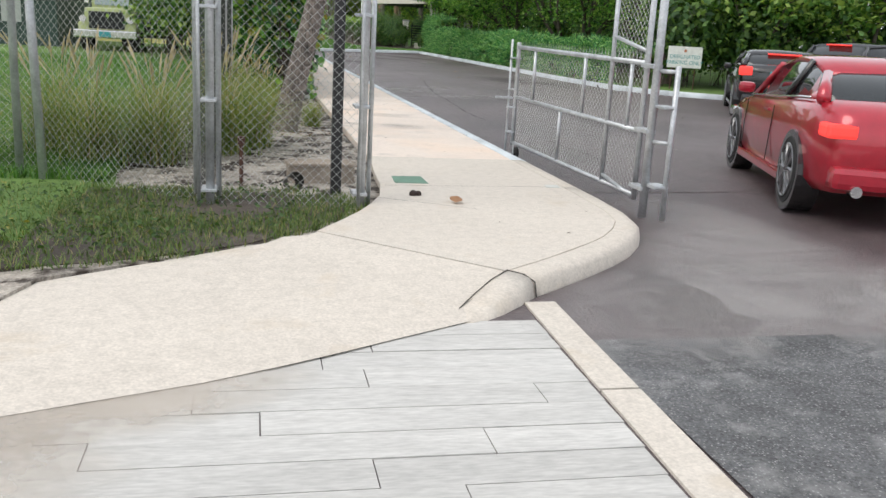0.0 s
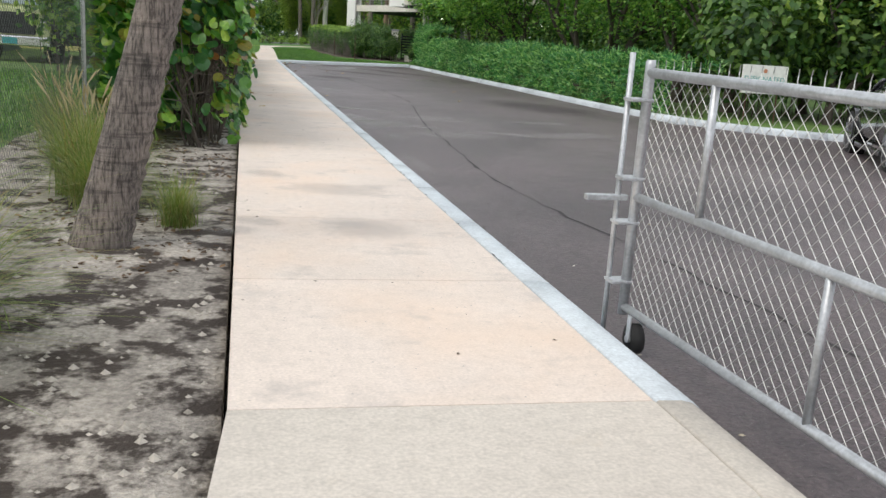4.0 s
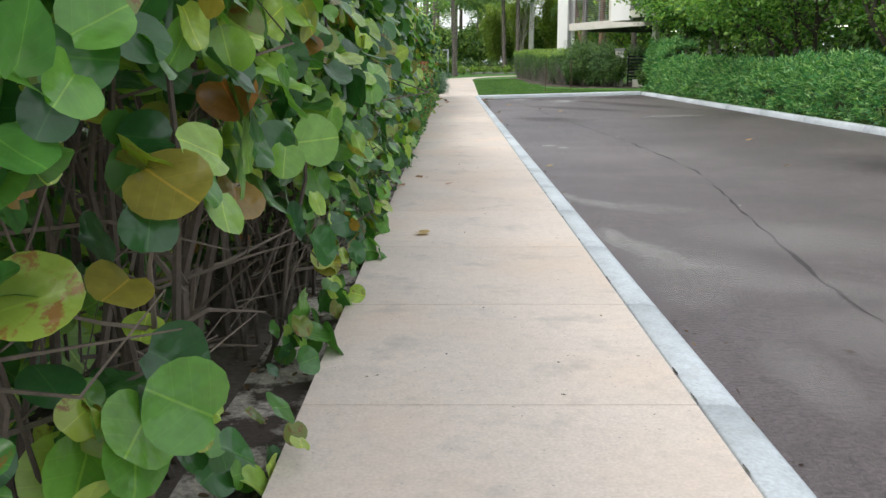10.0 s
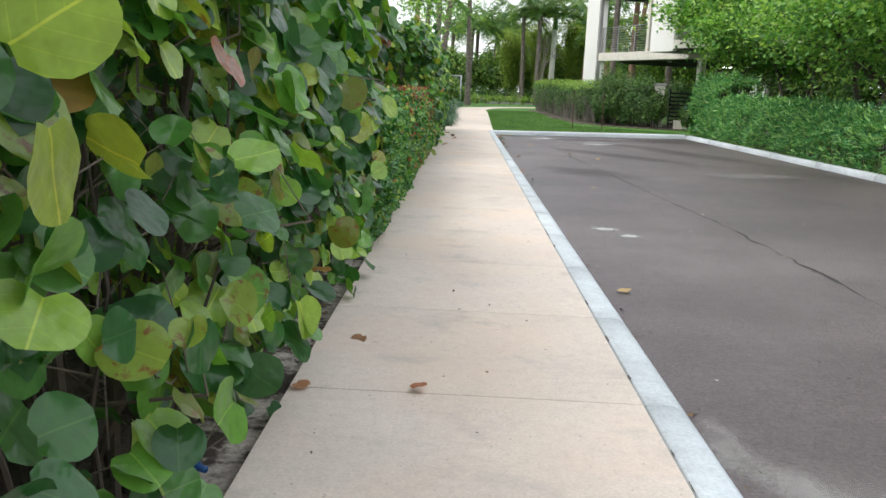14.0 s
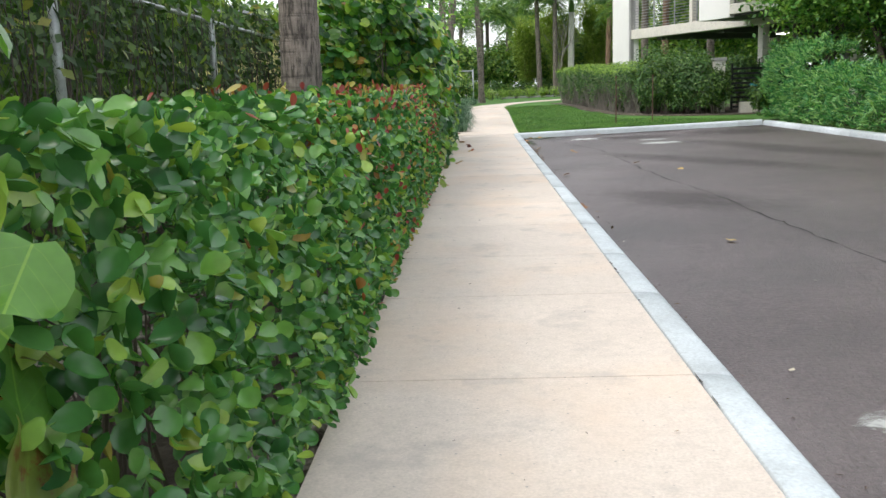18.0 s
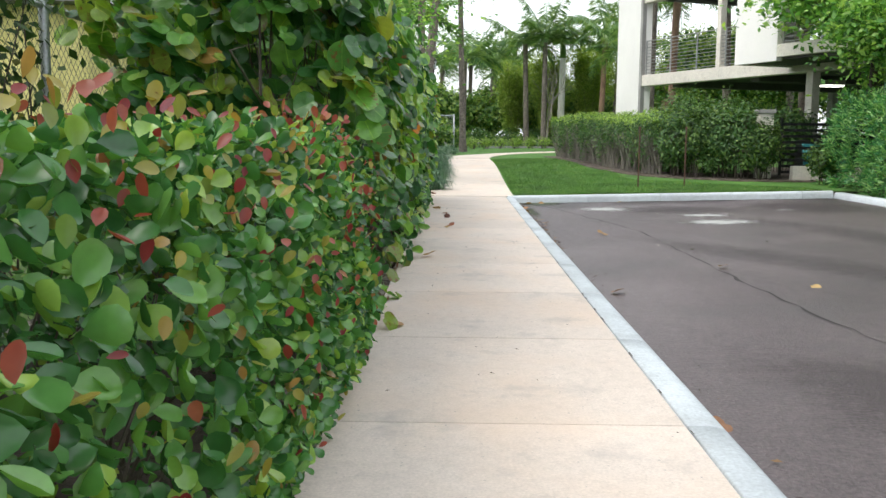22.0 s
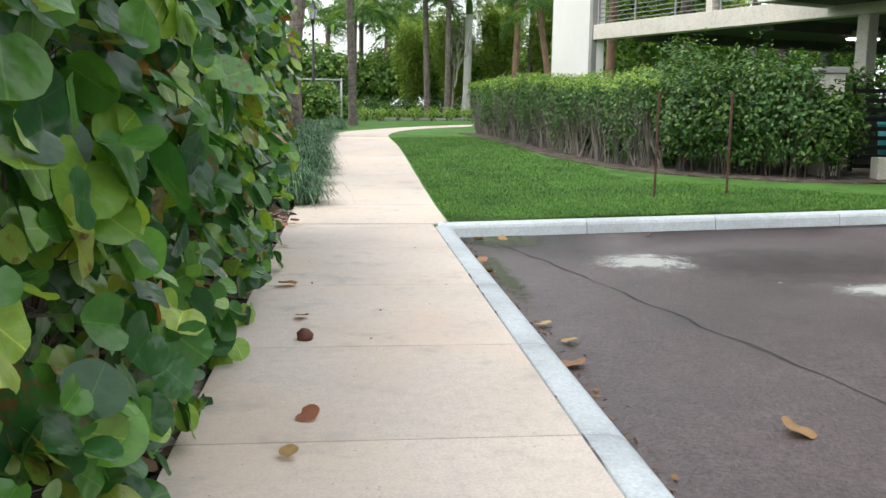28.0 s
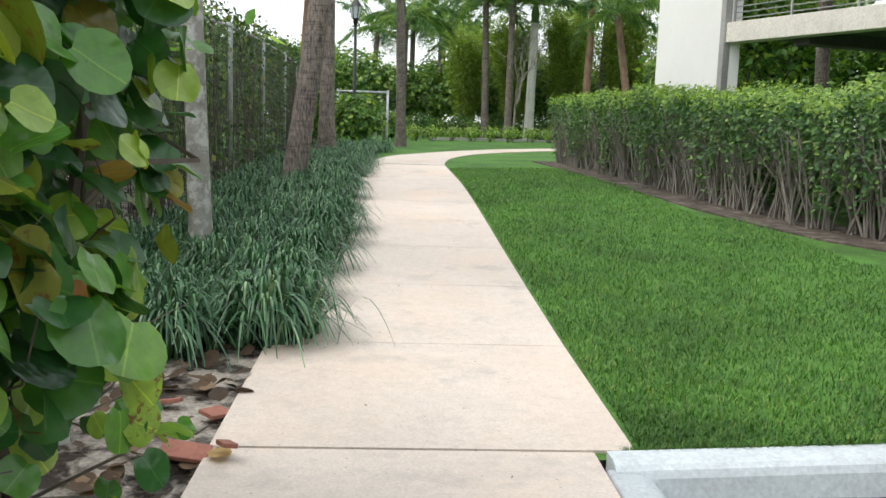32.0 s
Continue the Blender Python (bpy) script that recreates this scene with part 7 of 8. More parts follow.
wheel = part("wheel", Mesh().tube([(GX1 - 0.03, GY1 - 0.17, -0.035), (GX1 + 0.02, GY1 - 0.17, -0.035)], 0.075, 18), RUBBER, gate, "small black rubber wheel", True)
part("hub", Mesh().tube([(GX1 - 0.045, GY1 - 0.17, -0.035), (GX1 + 0.035, GY1 - 0.17, -0.035)], 0.02, 10), GALV, wheel)
part("fork", Mesh().box((GX1 - 0.04, GY1 - 0.19, -0.03), (GX1 - 0.034, GY1 - 0.15, 0.08)).box((GX1 + 0.024, GY1 - 0.19, -0.03), (GX1 + 0.03, GY1 - 0.15, 0.08)), GALV, gate)

# its hinge posts
for x, y, h, r in ((2.10, 7.73, 3.0, 0.036),):
    ps = thing("gate_post", "tall galvanised steel gate post", "post", "", pose(x, y, road_z(x) - 0.02))
    part("tube", Mesh().tube([(0, 0, 0), (0, 0, h)], r, 14), GALV, ps, "", True)
    for z in (0.25, 0.75, 1.3):
        part("hinge", Mesh().cham((-0.05, -0.02, z), (0.04, 0.24, z + 0.035), 0.006), GALV, ps)
leaf2 = thing("chain_link_gate", "second narrow galvanised gate leaf folded beside the post", "gate", "", pose(0, 0, 0))
part("post", bar(Mesh(), (2.21, 7.56, road_z(2.1)), (2.21, 7.56, 1.2), 0.024), GALV, leaf2, "", True)
part("rail", bar(Mesh(), (2.10, 7.73, 1.15), (2.21, 7.56, 1.15), 0.018), GALV, leaf2, "", True)
part("rail", bar(Mesh(), (2.10, 7.73, 0.55), (2.21, 7.56, 0.55), 0.018), GALV, leaf2, "", True)
part("latch", Mesh().cham((2.10, 7.54, 0.16), (2.23, 7.74, 0.19), 0.006), GALV, leaf2)
part("latch", Mesh().cham((2.10, 7.54, 0.84), (2.23, 7.74, 0.865), 0.006), GALV, leaf2)


# fence on the left of the walk
def fence_run(label, pts, h, mat_post=GALV, wire=WIRE, r=0.028, rail=True, z0=None, tall=None, pitch=0.055, wr=0.0016):
    ob = thing("chain_link_fence", label, "fence", "", pose(0, 0, 0))
    base = lambda p: (ground_z(*p) if z0 is None else z0) - 0.02
    for p in pts:
        part("post", Mesh().tube([(p[0], p[1], base(p)), (p[0], p[1], base(p) + h), (p[0], p[1], base(p) + h + 0.03)], [r, r, r * 0.6], 12), mat_post, ob, "", True)
    for a, b in zip(pts, pts[1:]):
        za = base(a)
        if rail:
            part("rail", bar(Mesh(), (*a, za + h - 0.03), (*b, base(b) + h - 0.03), 0.018), mat_post, ob, "", True)
        w = math.dist(a, b)
        part("mesh", mesh_panel(w, h - 0.06, pitch, wr, frame_to((*a, za + 0.03), (*b, za))), wire, ob, "diamond wire")
    return ob


left = fence_run("galvanised chain-link fence across the verge", [(-0.40, 7.64), (-1.58, 7.72), (-3.26, 8.95), (-6.2, 9.6)], 2.6, r=0.034)
for x, y, r in ((-0.32, 7.78, 0.02), (-0.43, 7.52, 0.014), (-1.52, 7.88, 0.022), (-1.66, 7.62, 0.014)):
    part("post", bar(Mesh(), (x, y, -0.05), (x, y, 2.6), r, 10), GALV, left, "", True)
for x, y in ((-0.40, 7.64), (-1.58, 7.72)):
    for z in (0.05, 0.75, 1.45):
        part("clamp", Mesh().cham((x - 0.07, y - 0.05, z), (x + 0.05, y + 0.16, z + 0.025), 0.005), GALV, left)
part("post", bar(Mesh(), (-3.0, 8.62, -0.05), (-3.08, 8.66, 2.6), 0.036, 12), GALV, left, "", True)
long_f = fence_run("dark chain-link fence between the sandy strip and the field", [(-1.7, 8.0), (-1.62, 10.2), (-1.62, 13.6), (-1.62, 17.6), (-1.62, 21), (-1.66, 25), (-1.7, 31.5)], 2.3, wire=DARKWIRE, r=0.024)
bp = thing("black_post", "square black metal post standing in the sand", "post", "", pose(-0.54, 8.32, -0.08))
part("tube", Mesh().cham((-0.045, -0.045, 0), (0.045, 0.045, 3.2), 0.008), BLACKP, bp)

# vine-covered fence behind the low hedge and by the planting bed
def vines(name_label, y0, y1, x, h, n, seed, posts, thick=0.22):
    global RNG
    RNG = np.random.default_rng(seed)
    ob = fence_run(name_label, posts, h, wire=DARKWIRE, r=0.03)
    y = rnd(n, y0, y1)
    z = rnd(n, 0.1, h + 0.25) ** 1.0
    lum = np.array([noise.noise((a * 0.8, b * 1.2, seed)) for a, b in zip(y, z)])
    fx = np.interp(y, [p[1] for p in posts], [p[0] for p in posts])
    ok = rnd(n) < (0.55 + 1.2 * lum + 0.35 * smooth01((z - h + 0.7) / 0.7)) * np.where((y > 41.35) & (y < 43.3), 0.04, 1.0)
    P = np.stack([fx - 0.06 + RNG.normal(0, thick * 0.5, n), y, z], 1)[ok]
    P[:, 2] += np.array([ground_z(-1.5, b) for b in P[:, 1]])
    me = leaf_mesh("vine_leaves", scrap_leaf(0.3), P, jit(len(P), 0.5) + [0.7, -0.1, 0.4], jit(len(P), 0.5) + [0, 0, -0.6], rnd(len(P), 0.05, 0.11), VINE)
    tagged(part("vine_leaves", me, VINE, ob, "dark green climbing vine"), kind="stuff")
    m = Mesh()
    r_ = random.Random(seed)
    for _ in range(int((y1 - y0) * 9)):
        a = r_.uniform(y0, y1)
        if 41.3 < a < 43.4:
            continue
        fxa = float(np.interp(a, [p[1] for p in posts], [p[0] for p in posts]))
        b0 = ground_z(-1.5, a)
        m.tube([(fxa + r_.uniform(-0.05, 0.05), a + r_.uniform(-0.3, 0.3) * q, b0 + h * q) for q in (0, 0.35, 0.7, 1.0)], [0.008, 0.007, 0.005, 0.003], 4, False)
    part("dry_vine", m, TWIG, ob, "bare brown vine stems")


vines("chain-link fence overgrown with dark climbing vine", 31.0, 43.9, -1.75, 2.15, 14000, 91, [(-1.7, 31.5), (-1.75, 34.6), (-1.8, 37.9), (-1.88, 41.3), (-1.9, 44.2), (-1.95, 47), (-1.95, 51), (-1.9, 55)])
vines("chain-link fence overgrown with vine and dry stems", 54.0, 76.0, -1.75, 2.35, 15000, 92, [(-1.8, 55.0), (-1.72, 58.6), (-1.65, 62.2), (-1.6, 64.4), (-1.58, 67.4), (-1.6, 70.6), (-1.7, 73.6), (-2.0, 77)], 0.3)

# ---------------------------------------------------------------- sign and rods
sign = thing("parking_sign", "white sign on two thin posts with teal lettering", "sign", "", pose(10.9, 24.9, 0.1, 0, 0, -8))
part("panel", Mesh().cham((-0.5, -0.015, 0.64), (0.5, 0.015, 1.24), 0.006), SIGNW, sign)
for x in (-0.34, 0.34):
    part("post", bar(Mesh(), (x, 0.03, -0.05), (x, 0.03, 0.66), 0.014), RUST, sign)


def text_mesh(words, size, mat, m, parent, name="lettering"):
    cu = bpy.data.curves.new("words", "FONT")
    cu.body, cu.size, cu.align_x, cu.extrude = words, size, "CENTER", 0.001
    tmp = bpy.data.objects.new("words", cu)
    scene.collection.objects.link(tmp)
    me = bpy.data.meshes.new_from_object(tmp.evaluated_get(bpy.context.evaluated_depsgraph_get()))
    bpy.data.objects.remove(tmp)
    bpy.data.curves.remove(cu)
    me.materials.clear()
    me.materials.append(mat)
    ob = part(name, me, mat, parent)
    ob.matrix_local = m
    return ob


text_mesh("DESIGNATED", 0.15, SIGNT, pose(0, -0.018, 0.90, 90, 0, 0), sign)
text_mesh("PARKING ONLY", 0.15, SIGNT, pose(0, -0.018, 0.74, 90, 0, 0), sign)
part("mark", Mesh().tube([(0, -0.016, 1.12), (0, -0.02, 1.12)], 0.045, 12), surface("mark_red", (0.5, 0.22, 0.12), 0.1), sign, "small reddish round mark")

for x, y, h in ((4.78, 56.75, 1.42), (5.92, 57.05, 1.40)):
    rod = thing("iron_rod", "thin rusty iron stake standing in the lawn", "stake", "iron stakes", pose(x, y, lawn_z(x, y) - 0.02))
    part("rod", Mesh().cham((-0.014, -0.014, 0), (0.014, 0.014, h), 0.003), RUST, rod)
    part("tip", Mesh().cham((-0.02, -0.02, h - 0.05), (0.02, 0.02, h), 0.003), RUST, rod)


# lamp posts
def lamp_post(x, y, h, label):
    ob = thing("street_lamp", label, "lamp post", "lamp posts", pose(x, y, ground_z(x, y)))
    part("pole", Mesh().tube([(0, 0, -0.05), (0, 0, 0.25), (0, 0, 0.3), (0, 0, 0.9), (0, 0, 0.95), (0, 0, h)], [0.13, 0.12, 0.08, 0.075, 0.06, 0.045], 12), BLACKM, ob, "", True)
    part("collar", Mesh().tube([(0, 0, h - 0.05), (0, 0, h), (0, 0, h + 0.1), (0, 0, h + 0.14)], [0.05, 0.09, 0.07, 0.14], 12), BLACKM, ob, "", True)
    lan = part("lantern", Mesh().tube([(0, 0, h + 0.14), (0, 0, h + 0.5)], [0.12, 0.19], 6), plain("lantern_glass", (0.55, 0.6, 0.62), 0.1), ob, "clear six-sided glass")
    part("cap", Mesh().tube([(0, 0, h + 0.5), (0, 0, h + 0.62), (0, 0, h + 0.72), (0, 0, h + 0.85)], [0.22, 0.13, 0.05, 0.01], 6), BLACKM, lan)
    for k in range(6):
        a = math.pi * k / 3
        part("rib", bar(Mesh(), (0.12 * math.cos(a), 0.12 * math.sin(a), h + 0.14), (0.19 * math.cos(a), 0.19 * math.sin(a), h + 0.5), 0.01, 5), BLACKM, lan)


lamp_post(-0.62, 80.5, 4.0, "black lantern lamp post beside the walk")
lamp_post(12.2, 86.0, 4.0, "black lantern lamp post beyond the hedge")
# frame of a small chain-link gate beside the bend
gf = thing("chain_link_gate", "galvanised chain-link gate frame standing by the bend", "gate", "", pose(0, 0, 0))
for x in (-1.3, 0.42):
    part("post", bar(Mesh(), (x, 83, 0.3), (x, 83, 2.35), 0.04), GALV, gf, "", True)
part("rail", bar(Mesh(), (-1.3, 83, 2.28), (0.42, 83, 2.28), 0.035), GALV, gf, "", True)
part("mesh", mesh_panel(1.7, 1.9, 0.07, 0.002, Matrix.Translation((-1.29, 83, 0.36))), WIRE, gf)

# ---------------------------------------------------------------- garage building
A = Vector((7.42, 69.9, 0))
ux = Vector((0.356, -0.934, 0)).normalized()
BM = Matrix.Translation(A) @ pose(0, 0, 0, 0, 0, math.degrees(math.atan2(ux.y, ux.x)))   # x along the front, y into the building is +y
# in this frame the front faces -y
garage = thing("parking_garage", "white open parking garage with concrete decks and wire railings", "building", "", BM)
gb = lambda nm, a, b, mt, par=garage, lab="", c=0.015: part(nm, Mesh().cham(a, b, c), mt, par, lab)
ew = gb("end_wall", (0, -4.4, -0.2), (0.34, -0.02, 10.5), WHITEW, lab="tall white rendered end wall")
ew.matrix_local = BM.inverted() @ Matrix.Translation((7.42, 69.9, 0)) @ pose(0, 0, 0, 0, 0, 180 + 2.0) @ Matrix.Translation((-0.34, 0, 0))
# the end face is grey because its shade is put into the colour
gb("end_post", (-0.12, -0.05, -0.2), (0.02, 0.36, 10.5), CONC, lab="end of the white wall, coloured grey for its shaded side")
for zb, zt in ((3.15, 3.55), (6.15, 6.6), (9.4, 9.8)):
    gb("edge_beam", (0.0, 0.0, zb), (26, 0.35, zt), CREAM)
    # decks and joists carry their underside shade as a dark colour
    gb("deck", (0.0, 0.35, zb + 0.12), (26, 15, zt - 0.06), SHADED_SOFFIT, lab="concrete deck, coloured dark for the shade beneath it")
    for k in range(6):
        gb("joist", (1.5 + 4.2 * k, 0.36, zb - 0.12), (1.9 + 4.2 * k, 14.5, zb + 0.13), SHADED_SOFFIT)
gb("floor", (0.0, 0.1, 0.0), (26, 15, 0.22), CONC, lab="concrete floor")
for x, y in ((8.5, 0.04), (4.2, 7.5), (8.4, 7.5), (12.6, 7.5), (0.8, 8), (12.5, 0.4), (17, 0.4), (4.2, 13), (10, 13), (16, 13), (21, 0.4)):
    gb("column", (x, y, 0.1), (x + 0.27, y + 0.27, 3.2 if y < 0.1 else 9.5), CREAM if y < 1 else CONC)
for x in (4.3, 9.5):
    gb("upper_column", (x, 0.05, 3.5), (x + 0.2, 0.27, 6.2), CREAM)
# projecting block with a white parapet
gb("parapet", (7.8, -1.9, 3.32), (9.53, -1.7, 6.32), WHITEW, lab="white projecting parapet")
gb("parapet", (7.8, -1.7, 3.32), (8.0, 0.0, 6.32), WHITEW)
gb("balcony_deck", (8.0, -1.7, 3.36), (20, 0.0, 3.6), SHADED_SOFFIT)
gb("edge_beam", (9.53, -1.9, 3.42), (22, -1.6, 3.75), CREAM)
gb("parapet", (7.8, -1.9, 6.32), (22, -1.7, 7.6), WHITEW)
gb("balcony_deck", (8.0, -1.7, 6.34), (22, 0.0, 6.5), SHADED_SOFFIT)


def railing(x0, x1, y, z, h, n, parent, pm=STEEL):
    k = max(2, round((x1 - x0) / 1.5) + 1)
    for i in range(k):
        x = x0 + (x1 - x0) * i / (k - 1)
        part("rail_post", Mesh().cham((x - 0.02, y - 0.02, z), (x + 0.02, y + 0.02, z + h), 0.004), pm, parent)
    for i in range(n):
        zz = z + 0.08 + (h - 0.1) * i / (n - 1)
        part("rail_wire", bar(Mesh(), (x0, y, zz), (x1, y, zz), 0.011 if i < n - 1 else 0.02, 6), pm, parent)


railing(0.1, 7.8, 0.12, 3.55, 1.25, 11, garage)
railing(9.6, 18, -1.75, 3.75, 1.2, 11, garage)
railing(0.1, 7.3, 0.12, 6.6, 1.2, 10, garage)
for x, y in ((6.0, 3.2), (12.0, 2.0), (14, 6.5), (9, 9)):
    cl = part("ceiling_lamp", Mesh().cham((x - 0.1, y - 0.35, 2.98), (x + 0.35, y + 0.35, 3.14), 0.02), CONC, garage, "round-edged ceiling lamp")
    part("lens", Mesh().cham((x - 0.08, y - 0.33, 2.93), (x + 0.33, y + 0.33, 2.985), 0.02), LAMP, cl)
for x in (10.3, 13.0):
    part("pipe", Mesh().tube([(x, 1.0, 0.2), (x, 1.0, 2.3), (x + 0.1, 1.0, 2.6), (x + 0.5, 1.0, 2.85), (x + 3, 1.0, 2.9)], 0.11, 10), CREAM, garage, "thick pale drain pipe", True)
# low wall, pillar and slatted gate by the hedge
gw = thing("garden_wall", "low pale block wall beside the slatted gate", "wall", "", pose(8.9, 58.3, 0.1, 0, 0, 0))
part("body", Mesh().cham((0, 0, 0), (3.6, 0.22, 0.5), 0.012), CREAM, gw)
pl = thing("gate_pillar", "square rendered gate pillar with a cap", "pillar", "", pose(8.38, 59.0, 0.15))
part("shaft", Mesh().cham((-0.17, -0.17, 0), (0.17, 0.17, 1.75), 0.012), CREAM, pl)
part("cap", Mesh().cham((-0.21, -0.21, 1.75), (0.21, 0.21, 1.85), 0.015), CONC, pl)
sg = thing("slatted_gate", "black metal gate of horizontal slats beside the pillar", "gate", "", pose(8.75, 58.9, 0.35))
for k in range(9):
    part("slat", Mesh().cham((0, -0.02, 0.05 + 0.15 * k), (3.2, 0.02, 0.12 + 0.15 * k), 0.004), BLACKM, sg)
for x in (0.03, 1.6, 3.17):
    part("post", Mesh().cham((x - 0.03, -0.03, 0), (x + 0.03, 0.03, 1.45), 0.005), BLACKM, sg)
# a covered scooter and bin behind it
bn = thing("storage_box", "dark storage box behind the slatted gate", "box", "", pose(10.4, 60.0, 0.15))
part("body", Mesh().cham((-0.7, -0.4, 0), (0.7, 0.4, 1.1), 0.04), BLACKM, bn)
tb = thing("blue_bin", "small teal plastic bin behind the slatted gate", "bin", "", pose(9.75, 59.3, 0.35))
part("body", Mesh().tube([(0, 0, 0), (0, 0, 0.75)], [0.2, 0.26], 14), PLATE, tb, "", True)
part("lid", Mesh().tube([(0, 0, 0.75), (0, 0, 0.8), (0, 0, 0.86)], [0.28, 0.27, 0.12], 14), PLATE, tb)

# yellow house behind the fence
yh = thing("yellow_house", "low pale yellow house behind the fence", "house", "", pose(-4.3, 47.9, -0.1))
part("wall", Mesh().cham((-6, 0, 0), (0, 6.8, 3.1), 0.02), surface("yellow_render", (0.80, 0.72, 0.30), 0.1, 0.7, 30, 0.85), yh)
part("roof", Mesh().add([(-6.4, -0.4, 3.05), (0.4, -0.4, 3.05), (0.4, 7.2, 3.05), (-6.4, 7.2, 3.05), (-3, 2.5, 4.4), (-3, 4.5, 4.4)], [(0, 1, 4), (1, 2, 5, 4), (2, 3, 5), (3, 0, 4, 5), (3, 2, 1, 0)]), ROOFG, yh)

# ---------------------------------------------------------------- house and truck in the field
house = thing("green_house", "low dark green house with a grey shingle roof", "house", "", pose(-8.4, 37.5, -0.1))
part("wall", Mesh().cham((-14, 0, 0), (0, 8, 2.55), 0.02), GREENW, house)
rf = Mesh().add([(-14.5, -0.5, 2.5), (0.5, -0.5, 2.5), (0.5, 8.5, 2.5), (-14.5, 8.5, 2.5), (-11, 4, 4.4), (-3, 4, 4.4)], [(0, 1, 5, 4), (1, 2, 5), (2, 3, 4, 5), (3, 0, 4), (3, 2, 1, 0)])
part("roof", rf, ROOFG, house)
part("eave", Mesh().cham((-14.5, -0.52, 2.38), (0.5, -0.46, 2.52), 0.01), GREENW, house)
for x in (-3.2, -2.0, -7.5, -6.3):
    wd = part("window", Mesh().cham((x, -0.05, 0.9), (x + 0.85, 0.02, 1.95), 0.01), GREENW, house)
    part("pane", Mesh().box((x + 0.08, -0.06, 0.98), (x + 0.77, -0.052, 1.87)), plain("curtained_pane", (0.5, 0.52, 0.5), 0.15), wd, "pane with a pale curtain")


def truck():
    ob = thing("truck", "pale lime old truck with a black grille parked in the field", "truck", "", pose(-6.3, 35.2, 0.0, 0, 0, -8))
    part("hood", Mesh().cham((-0.8, 0, 0.75), (0.8, 1.7, 1.55), 0.12), LIMEP, ob)
    part("grille", Mesh().cham((-0.62, -0.04, 0.82), (0.62, 0.05, 1.42), 0.03), BLACKM, ob)
    part("bumper", Mesh().cham((-1.1, -0.25, 0.5), (1.1, -0.02, 0.78), 0.04), CHROME, ob)
    part("number_plate", Mesh().cham((-0.2, -0.27, 0.55), (0.2, -0.252, 0.73), 0.005), PLATE, ob)
    part("cab", Mesh().cham((-1.0, 1.5, 0.7), (1.0, 3.2, 2.45), 0.15), LIMEP, ob)
    # the windscreen's pale blue is reflected sky put into the base colour
    part("windscreen", Mesh().cham((-0.85, 1.46, 1.65), (0.85, 1.52, 2.3), 0.03), plain("sky_tinted_glass", (0.35, 0.42, 0.48), 0.08), ob)
    part("body", Mesh().cham((-1.15, 3.3, 0.7), (1.15, 8.0, 2.7), 0.06), LIMEP, ob)
    part("tank", Mesh().tube([(0.9, 0.6, 1.0), (2.6, 0.9, 1.0)], 0.45, 12), BLACKM, ob, "dark tank beside the truck")
    for sx in (-1, 1):
        part("headlamp", Mesh().tube([(0.82 * sx, -0.06, 1.15), (0.82 * sx, 0.06, 1.15)], 0.12, 12), CHROME, ob)
        part("fender", Mesh().cham((0.72 * sx - 0.3, 0.0, 0.65), (0.72 * sx + 0.3, 1.4, 1.05), 0.08), LIMEP, ob)
        w = part("wheel", Mesh().tube([(0.75 * sx, 0.7, 0.48), (1.0 * sx, 0.7, 0.48)], 0.48, 18), RUBBER, ob)
        w2 = part("wheel", Mesh().tube([(0.75 * sx, 6.2, 0.48), (1.1 * sx, 6.2, 0.48)], 0.48, 18), RUBBER, ob)
        part("mirror", Mesh().cham((1.12 * sx - 0.08, 1.4, 1.7), (1.12 * sx + 0.08, 1.46, 2.2), 0.02), CHROME, ob)


truck()


